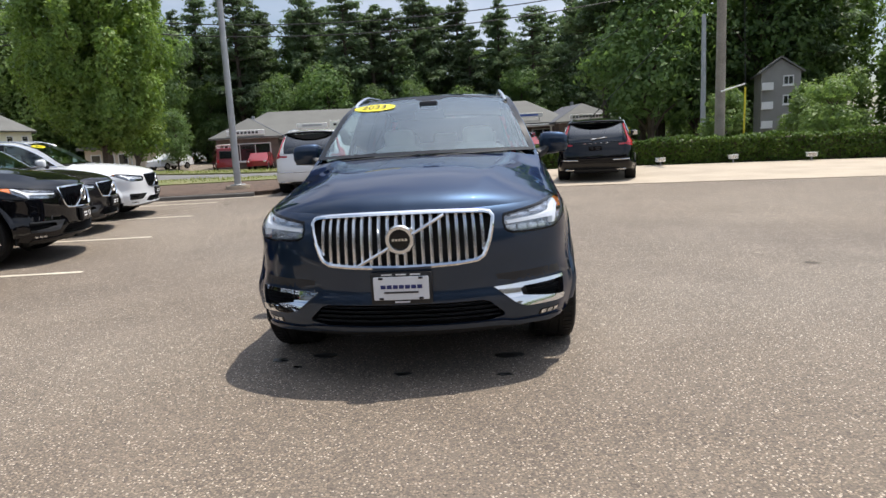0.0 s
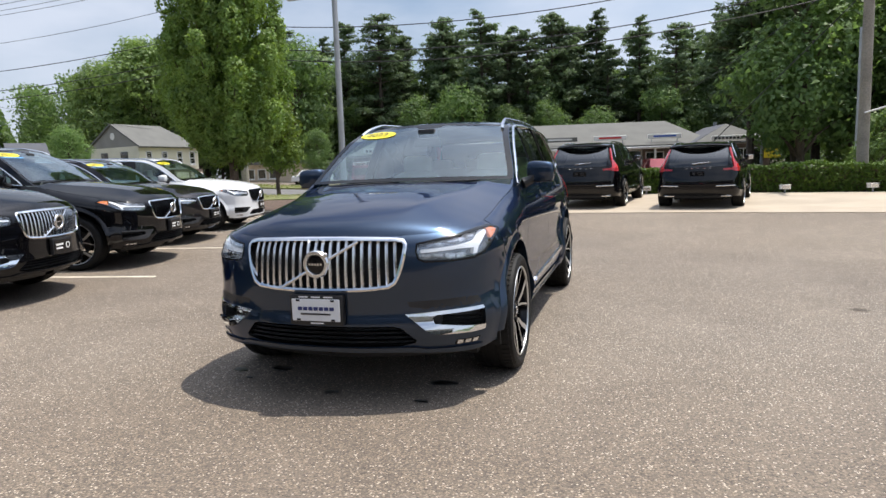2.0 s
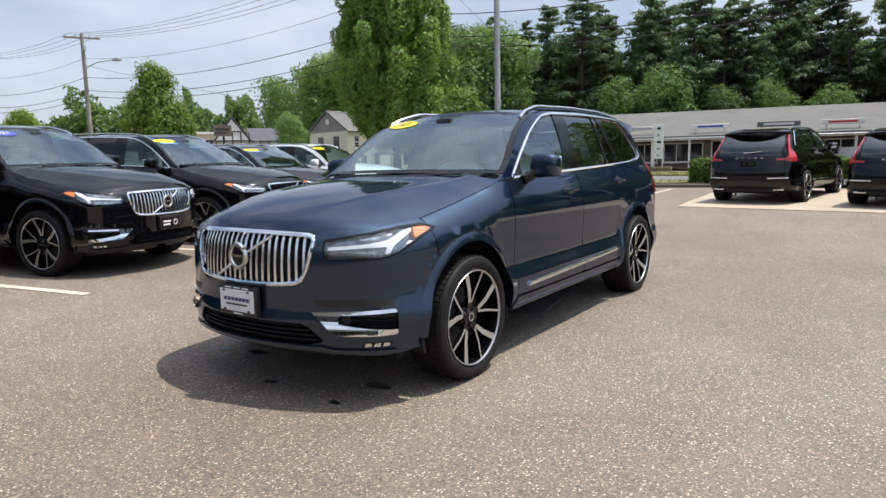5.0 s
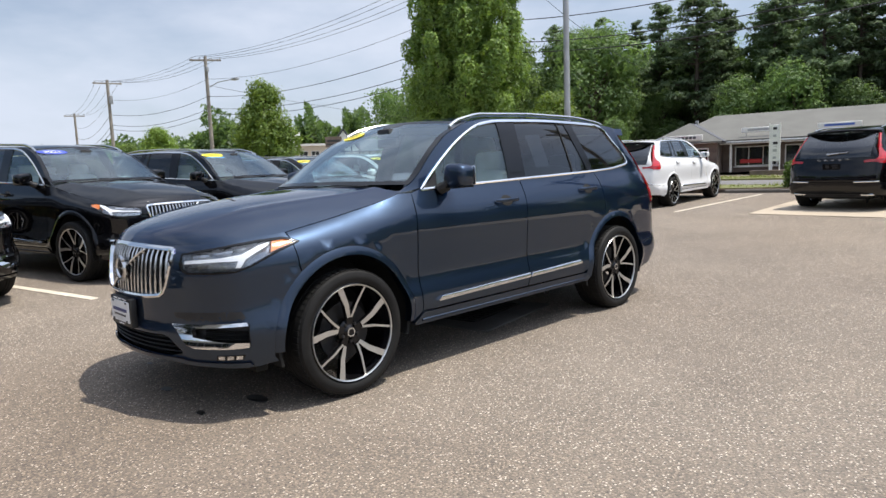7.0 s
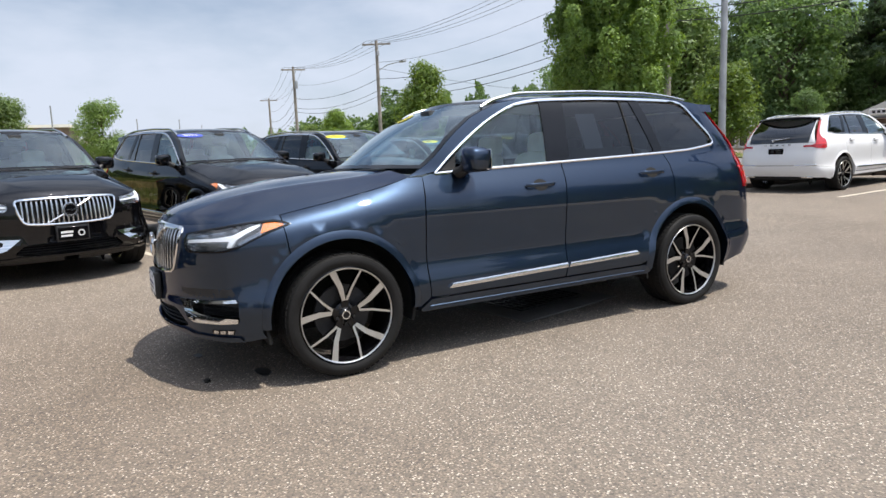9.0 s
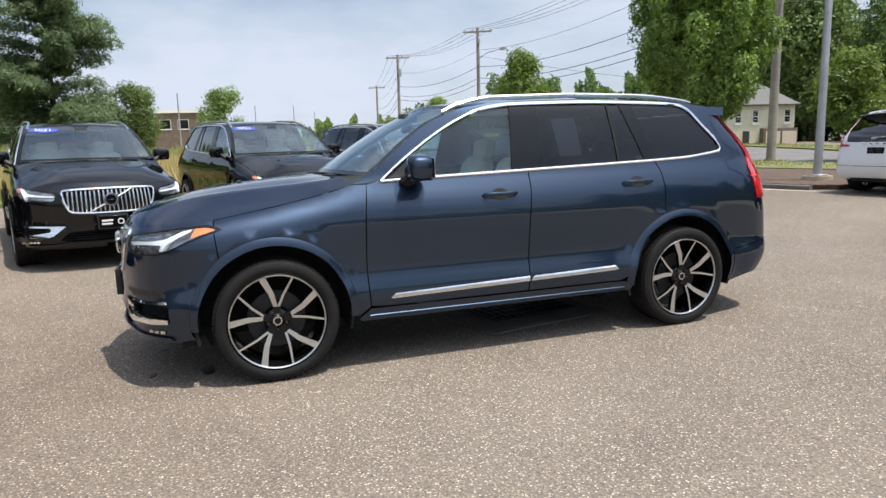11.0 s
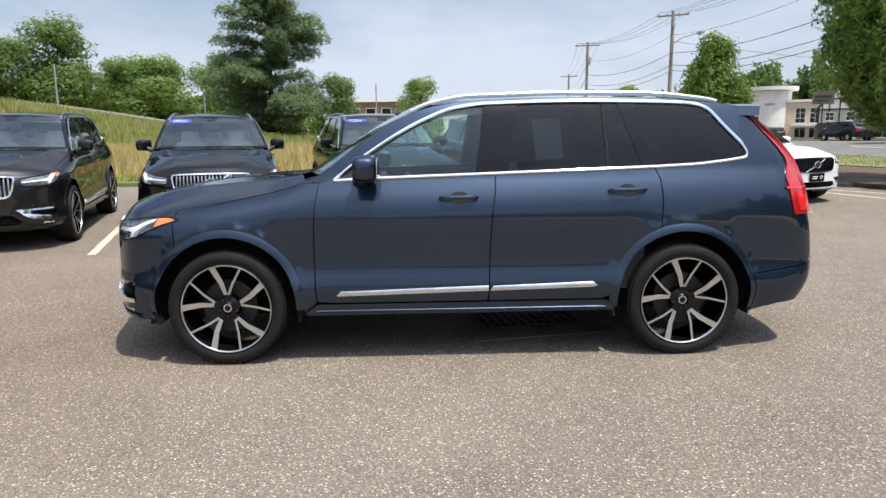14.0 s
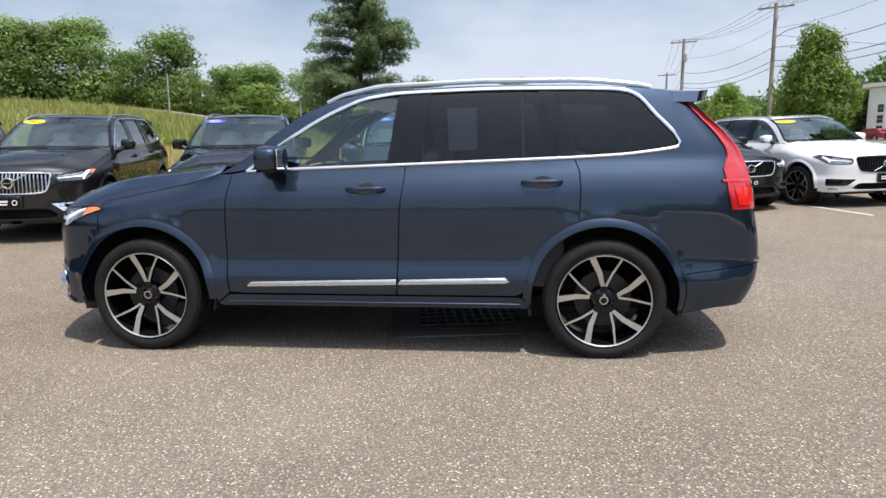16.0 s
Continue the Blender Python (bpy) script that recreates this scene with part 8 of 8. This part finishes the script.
part("post", tube([(0, 0, -0.2), (0, 0, 4.4)], [0.12, 0.1], 8), M["dash"], bill)
part("face", box(-1.6, -0.12, 4.2, 1.6, 0.12, 5.6, 0.03), M["brick"], bill)
part("face_print", boxes([(-1.3, -0.14, 4.9, 1.2, -0.115, 5.2), (-1.3, -0.14, 4.5, 0.6, -0.115, 4.7)]), M["dash"], bill, smooth=False)
for x, y, w, h, mat in ((-128, -9, 14, 8.5, "brick"), (-135, 8, 20, 6.5, "white_wall")):
    b = thing("far_block", local(x, y, 80, 0.5), "distant brick and white commercial block on the horizon", "building")
    part("wall", box(-w / 2, 0, 0, w / 2, 8, h), M[mat], b, smooth=False)
    part("parapet", box(-w / 2 - 0.3, -0.3, h, w / 2 + 0.3, 8.3, h + 0.5), M["white_wall"], b, smooth=False)
    for k in range(int(w / 3.2)):
        window(b, -w / 2 + 0.8 + 3.2 * k, h - 3.0, -w / 2 + 2.8 + 3.2 * k, h - 1.2, 0.0)
grey = thing("apartment_house", local(17.8, 36.4, -14, 0.6) @ Matrix.Diagonal((0.62, 0.62, 0.80, 1)), "tall dark grey gabled apartment house among the trees", "house")
part("wall", box(-1.7, 0, -0.6, 1.7, 5, 5.0), M["grey_siding"], grey, smooth=False)
gable([(-1.7, 5.0), (1.7, 5.0), (0.0, 5.9)], 5.0, M["grey_siding"], grey, "gable_face", 0.0)
roof_slab((-2.0, -0.3, 4.85), (-2.0, 5.2, 4.85), (0, 5.2, 6.0), (0, -0.3, 6.0), 0.12, M["shingle"], grey)
roof_slab((2.0, 5.2, 4.85), (2.0, -0.3, 4.85), (0, -0.3, 6.0), (0, 5.2, 6.0), 0.12, M["shingle"], grey)
for z in (1.2, 2.6, 4.0):
    window(grey, 0.2, z, 1.1, z + 0.7, 0.0, (2, 1))
    part("balcony", boxes([(-1.7, -0.5, z - 0.3, -0.7, 0.0, z - 0.2), (-1.7, -0.5, z - 0.2, -0.7, -0.45, z + 0.25)]), M["white_wall"], grey, smooth=False)

# ---- far cars on the shops' lot and the road ----
def far_car(name, m, paint, label, van=False, rack=False):
    c = thing(name, m, label, "car")
    L, W, H = (4.9, 0.92, 2.0) if van else (4.6, 0.9, 1.6)
    side = [(-L / 2, 0.35), (-L / 2, 0.85), (-L / 2 + 0.9, 1.0), (-L / 2 + (1.2 if van else 1.6), H - 0.05), (L / 2 - 0.9 if not van else L / 2 - 0.15, H), (L / 2 - 0.1, 1.05), (L / 2, 0.8), (L / 2, 0.35)]
    bm = bmesh.new()
    rows = []
    for yv, k in ((-W, 0.97), (-W * 0.98, 1.0), (W * 0.98, 1.0), (W, 0.97)):
        rows.append([bm.verts.new((x * k, yv * (0.84 if z > 1.2 else 1.0), z)) for x, z in side])
    n = len(side)
    for a, b in zip(rows, rows[1:]):
        for i in range(n):
            bm.faces.new((a[i], a[(i + 1) % n], b[(i + 1) % n], b[i]))
    bm.faces.new(rows[0][::-1])
    bm.faces.new(rows[-1])
    bmesh.ops.bevel(bm, geom=[e for e in bm.edges], offset=0.03, segments=1, affect="EDGES")
    part("body", bm, M[paint], c)
    for sgn in (1, -1):
        for x0, x1 in ((-L / 2 + 1.75, 0.1), (0.2, L / 2 - 1.1)):
            part("side_window", box(x0, sgn * W * 0.87 - 0.03, 1.02, x1, sgn * W * 0.87 + 0.03, H - 0.2), M["shopglass"], c, smooth=False)
        for wx in (-L / 2 + 0.9, L / 2 - 0.95):
            v, f = lathe([(0.18, -0.1), (0.33, -0.1), (0.34, 0.0), (0.33, 0.1), (0.18, 0.1)], n=20)
            w = part("wheel", ([Matrix.Rotation(radians(90), 4, "Z") @ Vector(q) + Vector((wx, sgn * (W - 0.08), 0.34)) for q in v], f), M["rubber"], c)
            v, f = lathe([(0.0005, -0.06), (0.2, -0.06), (0.2, 0.06), (0.0005, 0.06)], n=14)
            part("rim", ([Matrix.Rotation(radians(90), 4, "Z") @ Vector(q) + Vector((wx, sgn * (W - 0.05), 0.34)) for q in v], f), M["alloy"], w)
        part("headlight", box(-L / 2 - 0.02, sgn * 0.72 - 0.13, 0.70, -L / 2 + 0.2, sgn * 0.72 + 0.13, 0.84, 0.02), M["lamp_silver"], c)
        part("tail_light", box(L / 2 - 0.16, sgn * 0.78 - 0.09, 0.75, L / 2 + 0.02, sgn * 0.78 + 0.09, 1.05, 0.02), M["red_lens"], c)
    part("rear_window", box(L / 2 - 0.5 if not van else L / 2 - 0.14, -0.62, 1.1, L / 2 - 0.30 if not van else L / 2 - 0.02, 0.62, H - 0.25, 0.02), M["shopglass"], c)
    if rack:
        for yy in (-0.5, 0.5):
            part("rack_rail", tube([(-1.2, yy, H + 0.28), (2.2, yy, H + 0.28)], [0.04, 0.04], 6), M["paper"], c)
        for xx in (-1.1, -0.3, 0.5, 1.3, 2.1):
            part("rack_rung", tube([(xx, -0.6, H + 0.28), (xx, 0.6, H + 0.28)], [0.03, 0.03], 6), M["paper"], c)
            part("rack_leg", boxes([(xx - 0.02, -0.52, H - 0.02, xx + 0.02, -0.48, H + 0.28), (xx - 0.02, 0.48, H - 0.02, xx + 0.02, 0.52, H + 0.28)]), M["paper"], c, smooth=False)
    return c


far_car("van", local(-19.9, 44.2, -62) @ Matrix.Scale(0.85, 4), "red", "red and white van with a white ladder rack", True, True)
far_car("parked_car", local(-17.9, 46.5, 100) @ Matrix.Scale(0.85, 4), "red", "dark red car parked in front of the shops")
far_car("parked_car", local(-26.4, 48.4, 75) @ Matrix.Scale(0.85, 4), "white", "white car parked beside the shed")
far_car("parked_car", local(-3.0, 46.8, 100), "black", "black car parked in front of the shops")
far_car("parked_car", local(3.2, 47.6, 100), "red", "red car parked in front of the shops")
far_car("parked_car", local(0.4, 47.0, 100), "grey", "dark grey car parked in front of the shops")
far_car("parked_car", local(8.0, 48.4, 100), "white", "white car parked in front of the shops")
far_car("parked_car", local(-47.0, 36.4, 3), "grey", "grey car standing beside the road by the houses")
far_car("parked_car", local(-66.0, 41.0, -20) @ Matrix.Scale(0.9, 4), "grey", "dark grey car parked by the commercial building")
far_car("parked_car", local(-72.5, 42.0, 15) @ Matrix.Scale(0.85, 4), "red", "dark red car parked by the commercial building")

# ---- unseen building, added to close the lot in the south and darken reflections ----
show = thing("showroom", local(4.0, -27.0, 180, 0.5), "unseen dark glazed block with a grey panelled band, added behind the lot for reflections", "building")
part("wall", box(-28, 0.4, 0, 28, 9, 6.2), M["shingle_dark"], show, smooth=False)
part("band", box(-28.4, -0.5, 4.4, 28.4, 0.4, 6.4, 0.03), M["shingle"], show, smooth=False)
part("plinth", box(-28.2, 0.1, 0, 28.2, 0.4, 0.5), M["brick"], show, smooth=False)
for k in range(14):
    window(show, -27.9 + 4.0 * k, 0.5, -24.1 + 4.0 * k, 4.3, 0.38, (2, 2), frame_mat="dash", sill=False)
